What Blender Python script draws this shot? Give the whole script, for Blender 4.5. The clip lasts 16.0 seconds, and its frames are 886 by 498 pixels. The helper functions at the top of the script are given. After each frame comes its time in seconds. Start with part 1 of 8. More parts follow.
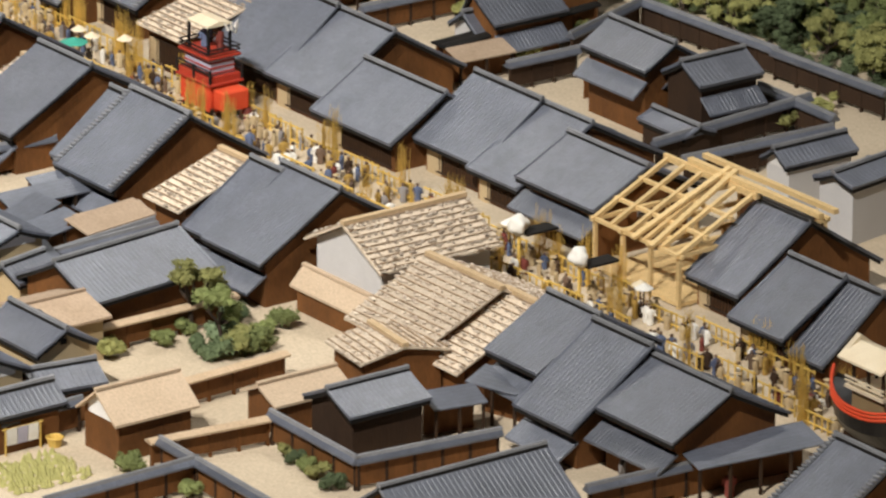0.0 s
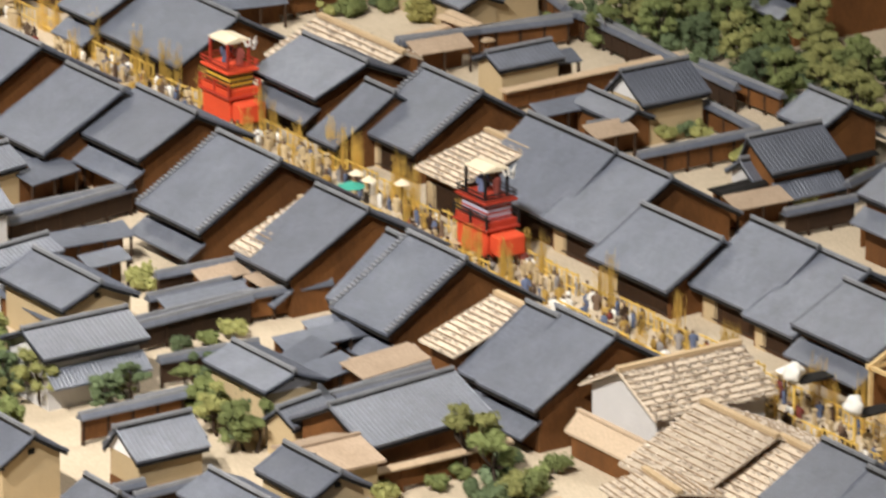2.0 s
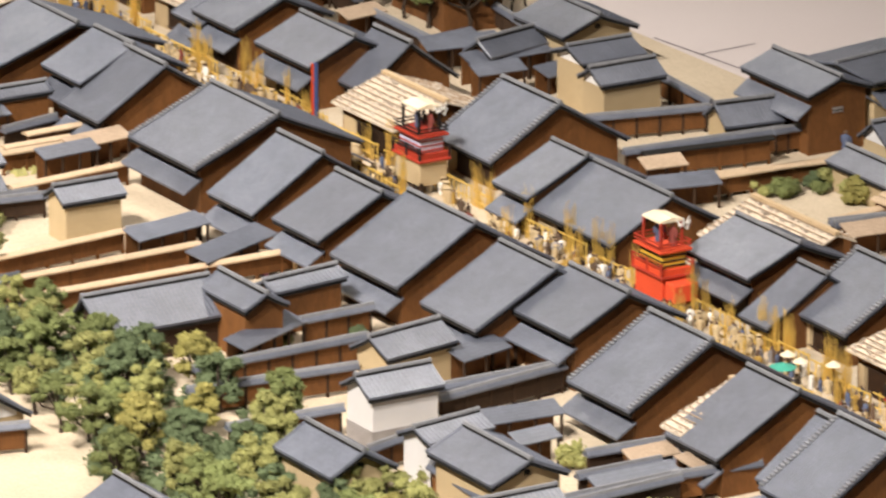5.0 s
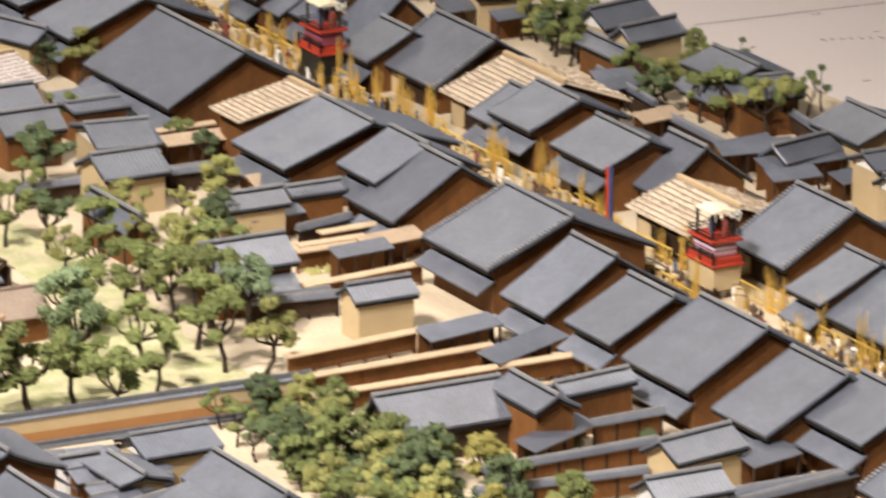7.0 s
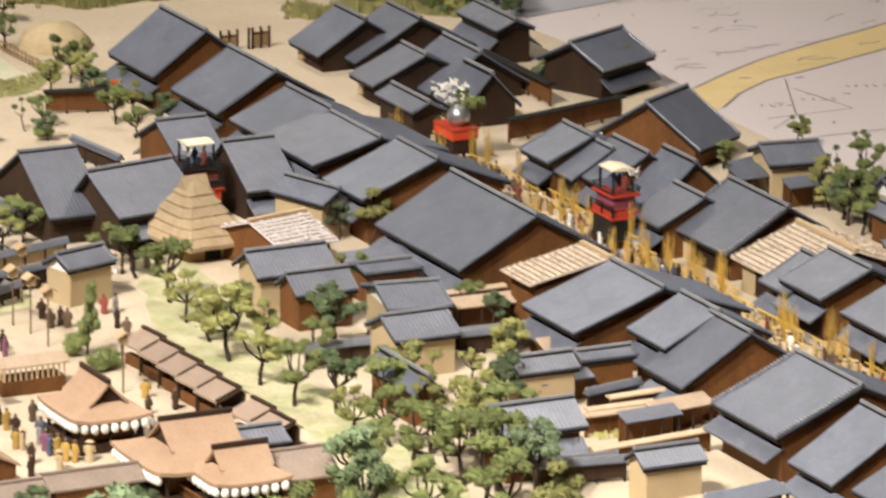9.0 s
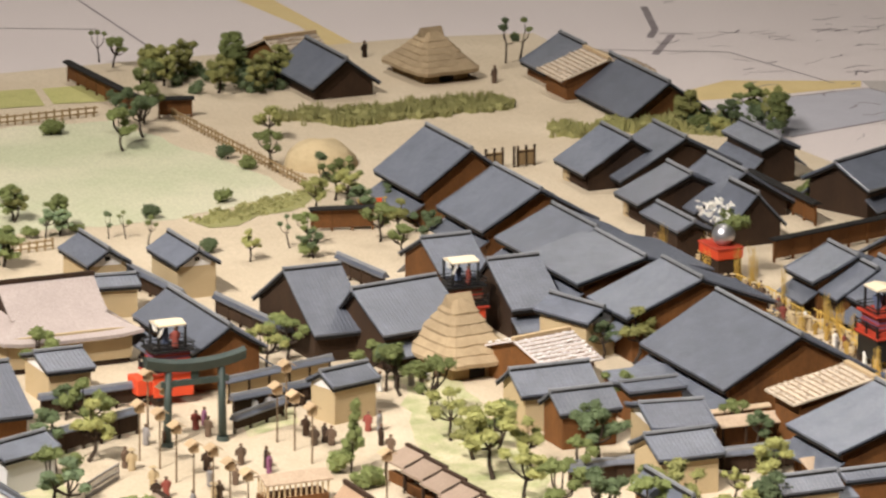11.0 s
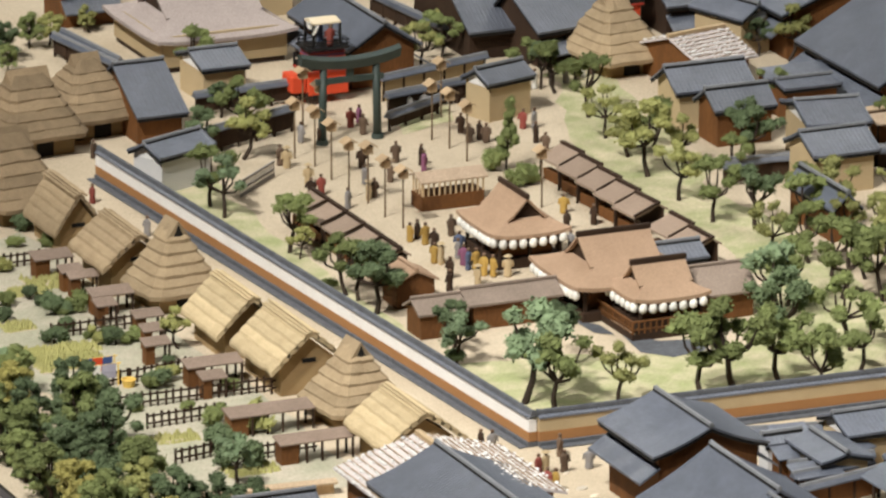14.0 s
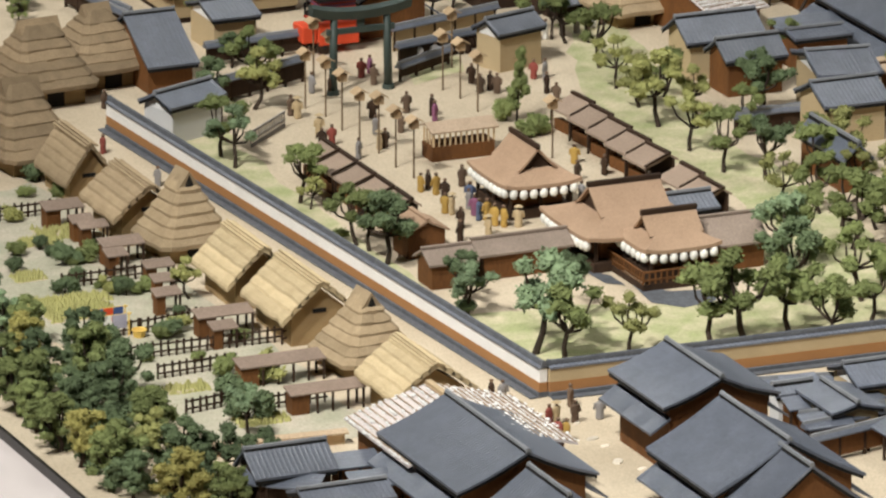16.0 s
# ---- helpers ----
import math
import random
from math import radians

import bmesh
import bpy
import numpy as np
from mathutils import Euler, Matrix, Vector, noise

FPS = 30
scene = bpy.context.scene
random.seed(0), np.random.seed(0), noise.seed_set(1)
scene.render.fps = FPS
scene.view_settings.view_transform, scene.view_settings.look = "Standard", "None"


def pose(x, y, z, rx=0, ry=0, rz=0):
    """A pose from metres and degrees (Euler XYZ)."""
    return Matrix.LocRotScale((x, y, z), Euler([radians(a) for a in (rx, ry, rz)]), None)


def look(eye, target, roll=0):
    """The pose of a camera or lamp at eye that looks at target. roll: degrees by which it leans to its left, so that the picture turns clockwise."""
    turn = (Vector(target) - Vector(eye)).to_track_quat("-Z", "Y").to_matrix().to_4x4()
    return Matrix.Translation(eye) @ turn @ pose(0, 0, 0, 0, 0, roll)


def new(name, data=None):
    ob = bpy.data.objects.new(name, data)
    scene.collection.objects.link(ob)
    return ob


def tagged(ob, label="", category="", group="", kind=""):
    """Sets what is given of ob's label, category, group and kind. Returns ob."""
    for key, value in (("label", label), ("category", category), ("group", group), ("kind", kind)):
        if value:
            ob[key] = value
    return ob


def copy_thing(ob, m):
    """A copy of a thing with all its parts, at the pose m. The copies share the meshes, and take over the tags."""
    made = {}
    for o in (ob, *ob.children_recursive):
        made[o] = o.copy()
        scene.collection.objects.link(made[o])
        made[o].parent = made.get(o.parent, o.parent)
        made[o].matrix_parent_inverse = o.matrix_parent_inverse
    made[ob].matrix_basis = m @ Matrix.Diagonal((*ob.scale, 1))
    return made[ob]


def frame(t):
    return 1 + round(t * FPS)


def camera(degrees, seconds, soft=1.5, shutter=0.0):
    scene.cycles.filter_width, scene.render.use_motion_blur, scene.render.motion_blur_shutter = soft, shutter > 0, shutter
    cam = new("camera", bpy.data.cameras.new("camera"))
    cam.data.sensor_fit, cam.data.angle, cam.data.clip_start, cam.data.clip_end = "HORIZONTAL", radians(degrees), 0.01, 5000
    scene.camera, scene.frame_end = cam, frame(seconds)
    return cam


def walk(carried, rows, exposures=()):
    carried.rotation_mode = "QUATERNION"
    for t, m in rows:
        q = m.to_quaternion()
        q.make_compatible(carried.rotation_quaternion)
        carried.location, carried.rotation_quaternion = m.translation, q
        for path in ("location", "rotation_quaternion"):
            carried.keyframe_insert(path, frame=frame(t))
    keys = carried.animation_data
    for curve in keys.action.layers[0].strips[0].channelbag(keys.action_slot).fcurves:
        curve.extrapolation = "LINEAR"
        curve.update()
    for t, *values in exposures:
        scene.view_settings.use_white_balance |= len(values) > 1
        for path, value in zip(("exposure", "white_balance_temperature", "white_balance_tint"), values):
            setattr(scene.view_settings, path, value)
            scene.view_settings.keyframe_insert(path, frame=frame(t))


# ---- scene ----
# A miniature town, about 1:100, in a museum hall. Sizes below are written in
# metres of the town; S brings them down to the size of the model.
S = 0.01
EYE = (-2.5, -4.8, 1.65)

# ---- camera ----
cam = camera(6.4108, 16.0, 2.3, 0.5)


def aim(heading, pitch, roll):
    """Heading from +y towards +x, pitch down, in degrees."""
    a, b = radians(heading), radians(pitch)
    way = Vector((math.sin(a) * math.cos(b), math.cos(a) * math.cos(b), -math.sin(b)))
    return look(EYE, Vector(EYE) + way, roll)


PATH = [
    (0, aim(36.217, 19.706, 0.243)),
    (0.5, aim(35.860, 19.579, 0.151)),
    (1, aim(35.333, 19.416, 0.265)),
    (1.5, aim(34.721, 19.105, -0.049)),
    (2, aim(34.100, 18.654, 0.088)),
    (2.5, aim(33.639, 18.331, 0.080)),
    (3, aim(32.936, 18.099, 0.025)),
    (3.5, aim(32.441, 17.907, -0.044)),
    (4, aim(31.926, 17.703, 0.002)),
    (4.2, aim(31.694, 17.627, -0.078)),
    (6.3, aim(29.470, 16.981, -0.018)),
    (6.5, aim(29.254, 16.918, -0.097)),
    (7, aim(28.595, 16.613, 0.213)),
    (7.5, aim(27.860, 16.329, 0.330)),
    (8, aim(27.260, 16.018, 0.330)),
    (8.5, aim(26.722, 15.793, 0.551)),
    (9, aim(26.401, 15.438, 0.592)),
    (9.5, aim(25.781, 15.162, 0.587)),
    (9.7, aim(25.575, 15.019, 0.694)),
    (11.8, aim(24.023, 14.562, 0.152)),
    (12, aim(24.001, 14.802, 0.251)),
    (12.5, aim(23.658, 15.353, 0.060)),
    (13, aim(23.503, 15.883, 0.237)),
    (13.5, aim(23.498, 16.425, 0.142)),
    (14, aim(23.253, 16.790, -0.018)),
    (14.5, aim(23.233, 16.904, -0.217)),
    (15, aim(23.172, 16.994, -0.203)),
    (15.5, aim(23.215, 17.047, -0.163)),
    (16, aim(23.172, 17.150, -0.021)),
]
walk(cam, PATH, ((0, -0.56, 6480, 9), (2.5, -0.36, 6450, 10), (4.2, -0.2, 6650, 12), (7, -0.24, 6800, 13), (8.5, -0.24, 6750, 12), (9.5, -0.14, 6700, 12), (12, -0.16, 6550, 10), (13, -0.44, 6450, 9), (14, -0.74, 6330, 7), (16, -0.83, 6250, 6)))


# ---- light of the hall ----
world = bpy.data.worlds.new("hall_air")
world.use_nodes = True
world.node_tree.nodes["Background"].inputs[0].default_value = (0.9, 0.87, 0.82, 1)
world.node_tree.nodes["Background"].inputs[1].default_value = 0.002
scene.world = world
scene.view_settings.exposure = 0.0


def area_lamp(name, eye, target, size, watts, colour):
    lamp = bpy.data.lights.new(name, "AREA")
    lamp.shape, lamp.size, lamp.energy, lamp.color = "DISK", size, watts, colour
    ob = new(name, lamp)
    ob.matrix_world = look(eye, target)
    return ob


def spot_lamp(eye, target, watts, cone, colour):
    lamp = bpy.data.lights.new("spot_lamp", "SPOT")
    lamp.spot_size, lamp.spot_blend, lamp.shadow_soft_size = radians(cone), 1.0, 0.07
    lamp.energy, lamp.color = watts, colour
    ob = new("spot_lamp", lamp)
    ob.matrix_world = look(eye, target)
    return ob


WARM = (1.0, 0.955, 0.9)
# unseen track spots over the street, from the south end to the far end
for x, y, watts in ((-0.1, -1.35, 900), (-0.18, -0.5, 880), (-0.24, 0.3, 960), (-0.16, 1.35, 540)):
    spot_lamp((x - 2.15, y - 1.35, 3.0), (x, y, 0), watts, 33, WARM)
# unseen lamps added beyond the far end, which put the sheen on the tiles
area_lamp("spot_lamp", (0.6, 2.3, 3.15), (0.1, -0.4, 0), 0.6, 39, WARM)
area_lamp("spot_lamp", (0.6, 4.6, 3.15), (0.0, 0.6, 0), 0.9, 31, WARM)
# unseen track spots on the east side, for slopes that face the near end
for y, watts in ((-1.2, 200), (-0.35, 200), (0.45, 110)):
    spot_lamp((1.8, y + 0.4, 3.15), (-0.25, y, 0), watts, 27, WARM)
# weak fill added overhead, no fixture for it
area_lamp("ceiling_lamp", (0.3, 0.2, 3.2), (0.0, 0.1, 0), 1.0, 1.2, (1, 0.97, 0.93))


# ---- materials ----
def material(name, colour, colour2=None, rough=0.8, grain=3.0, bump=0.3, amount=0.5, stretch=(1, 1, 1), metal=0.0, vary=0.12, fine=30.0, spec=0.3):
    """A surface with patches of two colours, fine grain and relief, and a little change from piece to piece.
    grain and fine: repeats in a metre of the town."""
    m = bpy.data.materials.new(name)
    m.use_nodes = True
    n, l = m.node_tree.nodes, m.node_tree.links
    b = n["Principled BSDF"]
    b.inputs["Roughness"].default_value, b.inputs["Metallic"].default_value = rough, metal
    b.inputs["Specular IOR Level"].default_value = spec
    tc = n.new("ShaderNodeTexCoord")
    mp = n.new("ShaderNodeMapping")
    mp.inputs["Scale"].default_value = [v / S for v in stretch]
    l.new(tc.outputs["Object"], mp.inputs["Vector"])
    info = n.new("ShaderNodeObjectInfo")
    shift = n.new("ShaderNodeVectorMath")
    shift.operation = "ADD"
    far = n.new("ShaderNodeMath")
    far.operation = "MULTIPLY"
    far.inputs[1].default_value = 97.0
    l.new(info.outputs["Random"], far.inputs[0])
    l.new(mp.outputs[0], shift.inputs[0])
    l.new(far.outputs[0], shift.inputs[1])
    big, small = n.new("ShaderNodeTexNoise"), n.new("ShaderNodeTexNoise")
    big.inputs["Scale"].default_value, big.inputs["Detail"].default_value = grain, 6.0
    small.inputs["Scale"].default_value, small.inputs["Detail"].default_value = fine, 4.0
    for t in (big, small):
        l.new(shift.outputs[0], t.inputs["Vector"])
    ramp = n.new("ShaderNodeMapRange")
    ramp.inputs[1].default_value, ramp.inputs[2].default_value = 0.5 - 0.5 * amount + 0.05, 0.5 + 0.5 * amount - 0.05
    l.new(big.outputs["Fac"], ramp.inputs[0])
    mix = n.new("ShaderNodeMix")
    mix.data_type = "RGBA"
    c2 = colour2 or [v * 0.75 for v in colour]
    mix.inputs[6].default_value, mix.inputs[7].default_value = (*colour, 1), (*c2, 1)
    l.new(ramp.outputs[0], mix.inputs[0])
    # value change by piece and by grain
    r1 = n.new("ShaderNodeMapRange")
    r1.inputs[3].default_value, r1.inputs[4].default_value = 1 - vary, 1 + vary
    l.new(info.outputs["Random"], r1.inputs[0])
    r2 = n.new("ShaderNodeMapRange")
    r2.inputs[1].default_value, r2.inputs[2].default_value = 0.3, 0.7
    r2.inputs[3].default_value, r2.inputs[4].default_value = 0.85, 1.15
    l.new(small.outputs["Fac"], r2.inputs[0])
    prod = n.new("ShaderNodeMath")
    prod.operation = "MULTIPLY"
    l.new(r1.outputs[0], prod.inputs[0])
    l.new(r2.outputs[0], prod.inputs[1])
    hsv = n.new("ShaderNodeHueSaturation")
    l.new(prod.outputs[0], hsv.inputs["Value"])
    l.new(mix.outputs[2], hsv.inputs["Color"])
    l.new(hsv.outputs[0], b.inputs["Base Color"])
    bp = n.new("ShaderNodeBump")
    bp.inputs["Strength"].default_value, bp.inputs["Distance"].default_value = bump, 0.05 * S
    l.new(small.outputs["Fac"], bp.inputs["Height"])
    l.new(bp.outputs[0], b.inputs["Normal"])
    return m


TILE = material("roof_tile", (0.13, 0.143, 0.178), (0.086, 0.096, 0.123), 0.38, 0.5, 0.5, 0.6, fine=8, vary=0.2, spec=1.0)
TILE_CAP = material("ridge_tile", (0.25, 0.253, 0.265), (0.17, 0.174, 0.184), 0.5, 0.8, 0.4, 0.7, fine=9, spec=0.5)
# near-black boards and openings; also colours the shade strips at eaves and ridges
EAVE = material("black_board_and_shade", (0.014, 0.012, 0.01), (0.009, 0.008, 0.007), 0.85, 1.0, 0.3)
BROWN = material("stained_board", (0.19, 0.078, 0.022), (0.085, 0.034, 0.01), 0.75, 0.5, 0.4, 0.7, (1, 1, 0.35), fine=6)
DARKWOOD = material("dark_board", (0.05, 0.026, 0.013), (0.026, 0.014, 0.008), 0.8, 0.6, 0.4, 0.7, (1, 1, 0.3), fine=6)
WHITE = material("white_plaster", (0.78, 0.76, 0.74), (0.68, 0.655, 0.63), 0.85, 0.4, 0.2, 0.8)
GREYPLASTER = material("aged_white_plaster", (0.62, 0.605, 0.595), (0.52, 0.505, 0.495), 0.85, 0.4, 0.2, 0.8)
BEIGE = material("mud_plaster", (0.5, 0.385, 0.23), (0.41, 0.31, 0.175), 0.9, 0.4, 0.3, 0.8)
STONEBASE = material("dark_stone_foot", (0.13, 0.135, 0.15), (0.08, 0.083, 0.092), 0.85, 1.5, 0.6, 0.6, fine=5)
GREYSTONE = material("grey_plinth", (0.3, 0.28, 0.27), (0.22, 0.2, 0.19), 0.9, 0.8, 0.4)
NEWWOOD = material("pale_timber", (0.6, 0.45, 0.28), (0.5, 0.36, 0.2), 0.6, 0.6, 0.3, 0.8, fine=8)
SHINGLE = material("shingle_board", (0.7, 0.595, 0.465), (0.57, 0.465, 0.345), 0.8, 0.8, 0.5, 0.8, fine=7, vary=0.2)
BATTEN = material("roof_batten", (0.36, 0.26, 0.17), (0.27, 0.19, 0.12), 0.85, 0.8, 0.4)
STONE = material("roof_stone", (0.74, 0.67, 0.56), (0.56, 0.48, 0.37), 0.9, 1.2, 0.5, 0.9, vary=0.3)
PINKBOARD = material("pinkish_board_roof", (0.44, 0.33, 0.235), (0.34, 0.25, 0.17), 0.8, 0.5, 0.4, 0.8, fine=6)
SAND = material("sand_ground", (0.58, 0.485, 0.355), (0.48, 0.39, 0.275), 0.95, 0.12, 0.3, 0.6, fine=7, vary=0)
PLAINROOF = material("pale_board_roof", (0.58, 0.45, 0.32), (0.5, 0.38, 0.26), 0.75, 0.4, 0.2, 0.8, fine=8)
WEATHERED = material("grey_brown_board_roof", (0.29, 0.225, 0.18), (0.21, 0.16, 0.125), 0.8, 0.5, 0.4, 0.8, fine=7)
BARK = material("bark_roof", (0.41, 0.275, 0.18), (0.32, 0.21, 0.135), 0.75, 0.5, 0.5, 0.8, fine=9, vary=0.08)
HIPBOARD = material("grey_brown_roof", (0.43, 0.36, 0.33), (0.35, 0.29, 0.265), 0.75, 0.4, 0.4, 0.8, fine=7)
THATCH = material("straw_thatch", (0.43, 0.325, 0.2), (0.27, 0.195, 0.115), 0.95, 0.9, 0.9, 0.9, fine=11, vary=0.12)
OLDTHATCH = material("old_thatch", (0.31, 0.225, 0.135), (0.18, 0.13, 0.078), 0.95, 0.9, 0.9, 0.9, fine=11, vary=0.2)
STRAW = material("pale_straw", (0.6, 0.475, 0.29), (0.44, 0.335, 0.19), 0.95, 0.9, 0.9, 0.9, fine=11)
BAMBOO = material("golden_bamboo", (0.74, 0.51, 0.13), (0.57, 0.37, 0.08), 0.55, 1.0, 0.2, 0.8, vary=0.2)
RED = material("red_cloth", (0.72, 0.085, 0.03), (0.6, 0.065, 0.022), 0.7, 0.5, 0.3, 0.8, vary=0.05)
REDWOOD = material("red_lacquer", (0.42, 0.05, 0.025), (0.33, 0.035, 0.02), 0.45, 0.6, 0.2)
YELLOW = material("yellow_cloth", (0.6, 0.36, 0.04), (0.48, 0.28, 0.03), 0.8, 0.6, 0.3)
LILAC = material("pale_lilac_cloth", (0.5, 0.48, 0.56), (0.4, 0.38, 0.48), 0.8, 0.6, 0.3)
CAPBOARD = material("tan_cap_board", (0.58, 0.44, 0.3), (0.48, 0.35, 0.22), 0.8, 0.6, 0.3, 0.8, fine=7)
CREAM = material("cream_board", (0.78, 0.68, 0.5), (0.7, 0.58, 0.4), 0.7, 0.5, 0.2)
BLACK = material("black_lacquer", (0.012, 0.012, 0.013), (0.02, 0.018, 0.016), 0.35, 1.0, 0.1)
BLUE = material("blue_cloth", (0.08, 0.13, 0.35), (0.06, 0.1, 0.26), 0.8, 0.6, 0.3)
TEAL = material("teal_cloth", (0.05, 0.33, 0.24), (0.04, 0.26, 0.19), 0.7, 0.6, 0.3)
PURPLE = material("violet_cloth", (0.24, 0.09, 0.16), (0.18, 0.07, 0.12), 0.8, 0.6, 0.3)
DULL = material("dull_brown_cloth", (0.14, 0.09, 0.06), (0.09, 0.06, 0.04), 0.85, 0.6, 0.3, vary=0.4)
SKIN = material("painted_clay", (0.2, 0.125, 0.08), (0.08, 0.05, 0.035), 0.8, 2.5, 0.2)
PAPER = material("white_paper", (0.82, 0.8, 0.74), (0.74, 0.71, 0.64), 0.7, 0.5, 0.1)
BRONZE = material("dark_green_bronze", (0.035, 0.05, 0.045), (0.05, 0.065, 0.055), 0.5, 0.8, 0.3)
TRUNK = material("tree_bark", (0.055, 0.037, 0.025), (0.03, 0.021, 0.015), 0.95, 1.5, 0.8)
GRASS = material("scattered_green_flock", (0.56, 0.49, 0.325), (0.33, 0.35, 0.165), 0.95, 0.5, 0.6, 0.5, fine=5, vary=0)
FIELD = material("pale_green_flock", (0.46, 0.47, 0.31), (0.6, 0.555, 0.41), 0.95, 0.09, 0.4, 0.45, fine=4, vary=0)
YARD = material("grey_green_flock", (0.5, 0.44, 0.345), (0.34, 0.335, 0.235), 0.95, 0.35, 0.5, 0.55, fine=5, vary=0)
PADDY = material("rice_flock", (0.44, 0.41, 0.17), (0.34, 0.33, 0.12), 0.95, 0.5, 0.7, 0.8, fine=6, vary=0.1)
REED = material("reed_flock", (0.36, 0.33, 0.14), (0.24, 0.24, 0.09), 0.95, 0.6, 0.8, 0.9, fine=6, vary=0.1)
PANEL = material("printed_map_panel", (0.64, 0.57, 0.545), (0.6, 0.53, 0.505), 0.6, 0.05, 0.0, 0.6, fine=60, vary=0)
INK = material("map_ink", (0.2, 0.17, 0.17), (0.26, 0.22, 0.22), 0.7, 1.0, 0.0)
MAPROAD = material("map_yellow", (0.66, 0.51, 0.25), (0.6, 0.46, 0.22), 0.6, 0.3, 0.0)
MAPBLUE = material("map_grey_blue", (0.42, 0.41, 0.44), (0.38, 0.37, 0.4), 0.6, 0.3, 0.0)
MAPGREY = material("map_grey", (0.44, 0.4, 0.36), (0.4, 0.36, 0.33), 0.6, 0.3, 0.0)
HALLWALL = material("hall_wall", (0.1, 0.095, 0.09), (0.08, 0.076, 0.072), 0.9, 0.02, 0.1)


def lay_courses(m, across, along, depth):
    """Courses and columns of tiles, too fine to be pieces: shallow grooves every so many metres of the town."""
    n, l = m.node_tree.nodes, m.node_tree.links
    shift = next(x for x in n if x.bl_idname == "ShaderNodeMapping")
    bump = next(x for x in n if x.bl_idname == "ShaderNodeBump")
    hsv = next(x for x in n if x.bl_idname == "ShaderNodeHueSaturation")
    total = bump.inputs["Height"].links[0].from_socket
    value = hsv.inputs["Value"].links[0].from_socket
    for side, gap in (("X", across), ("Y", along)):
        wave = n.new("ShaderNodeTexWave")
        wave.bands_direction = side
        wave.wave_profile = "SAW" if side == "X" else "SIN"
        wave.inputs["Scale"].default_value = math.tau / (20 * gap)
        wave.inputs["Distortion"].default_value = 0.25
        l.new(shift.outputs[0], wave.inputs["Vector"])
        add = n.new("ShaderNodeMath")
        add.operation = "ADD"
        l.new(total, add.inputs[0])
        weigh = n.new("ShaderNodeMath")
        weigh.operation = "MULTIPLY"
        weigh.inputs[1].default_value = 0.7 if side == "X" else 0.3
        l.new(wave.outputs["Fac"], weigh.inputs[0])
        l.new(weigh.outputs[0], add.inputs[1])
        total = add.outputs[0]
        tone = n.new("ShaderNodeMapRange")
        tone.inputs[3].default_value, tone.inputs[4].default_value = 1 - depth, 1.0
        l.new(wave.outputs["Fac"], tone.inputs[0])
        mul = n.new("ShaderNodeMath")
        mul.operation = "MULTIPLY"
        l.new(value, mul.inputs[0])
        l.new(tone.outputs[0], mul.inputs[1])
        value = mul.outputs[0]
    # each tile a little lighter or darker than its neighbours
    snap = n.new("ShaderNodeVectorMath")
    snap.operation = "SNAP"
    snap.inputs[1].default_value = (across, along, 400.0)
    l.new(shift.outputs[0], snap.inputs[0])
    cell = n.new("ShaderNodeTexWhiteNoise")
    l.new(snap.outputs[0], cell.inputs["Vector"])
    tone = n.new("ShaderNodeMapRange")
    tone.inputs[3].default_value, tone.inputs[4].default_value = 0.92, 1.08
    l.new(cell.outputs["Value"], tone.inputs[0])
    mul = n.new("ShaderNodeMath")
    mul.operation = "MULTIPLY"
    l.new(value, mul.inputs[0])
    l.new(tone.outputs[0], mul.inputs[1])
    l.new(total, bump.inputs["Height"])
    l.new(mul.outputs[0], hsv.inputs["Value"])


lay_courses(TILE, 0.3, 0.34, 0.08)


def foliage(name, a, b, c):
    """A mix of three colours: two by patches, the third by lump."""
    m = material(name, a, b, 0.95, 1.2, 0.8, 0.9, fine=6, vary=0.25)
    n, l = m.node_tree.nodes, m.node_tree.links
    geo = n.new("ShaderNodeNewGeometry")
    mix = n.new("ShaderNodeMix")
    mix.data_type = "RGBA"
    hsv = next(x for x in n if x.bl_idname == "ShaderNodeHueSaturation")
    old = hsv.inputs["Color"].links[0].from_socket
    l.new(geo.outputs["Random Per Island"], mix.inputs[0])
    l.new(old, mix.inputs[6])
    mix.inputs[7].default_value = (*c, 1)
    l.new(mix.outputs[2], hsv.inputs["Color"])
    return m


LEAF = [
    foliage("olive_foliage", (0.37, 0.36, 0.125), (0.2, 0.205, 0.072), (0.25, 0.25, 0.09)),
    foliage("green_foliage", (0.245, 0.28, 0.1), (0.115, 0.14, 0.05), (0.16, 0.185, 0.066)),
    foliage("dark_green_foliage", (0.15, 0.19, 0.093), (0.065, 0.092, 0.046), (0.095, 0.125, 0.06)),
    foliage("mustard_foliage", (0.38, 0.335, 0.1), (0.22, 0.205, 0.065), (0.29, 0.26, 0.08)),
    foliage("blue_green_foliage", (0.26, 0.335, 0.19), (0.14, 0.19, 0.105), (0.19, 0.25, 0.135)),
]


# ---- mesh helpers ----
BALLAST = foliage("ballast_stone", (0.72, 0.63, 0.51), (0.52, 0.44, 0.35), (0.34, 0.27, 0.21))
GOLDWOOD = material("golden_timber", (0.74, 0.54, 0.27), (0.62, 0.44, 0.2), 0.6, 0.6, 0.3, 0.8, fine=8)


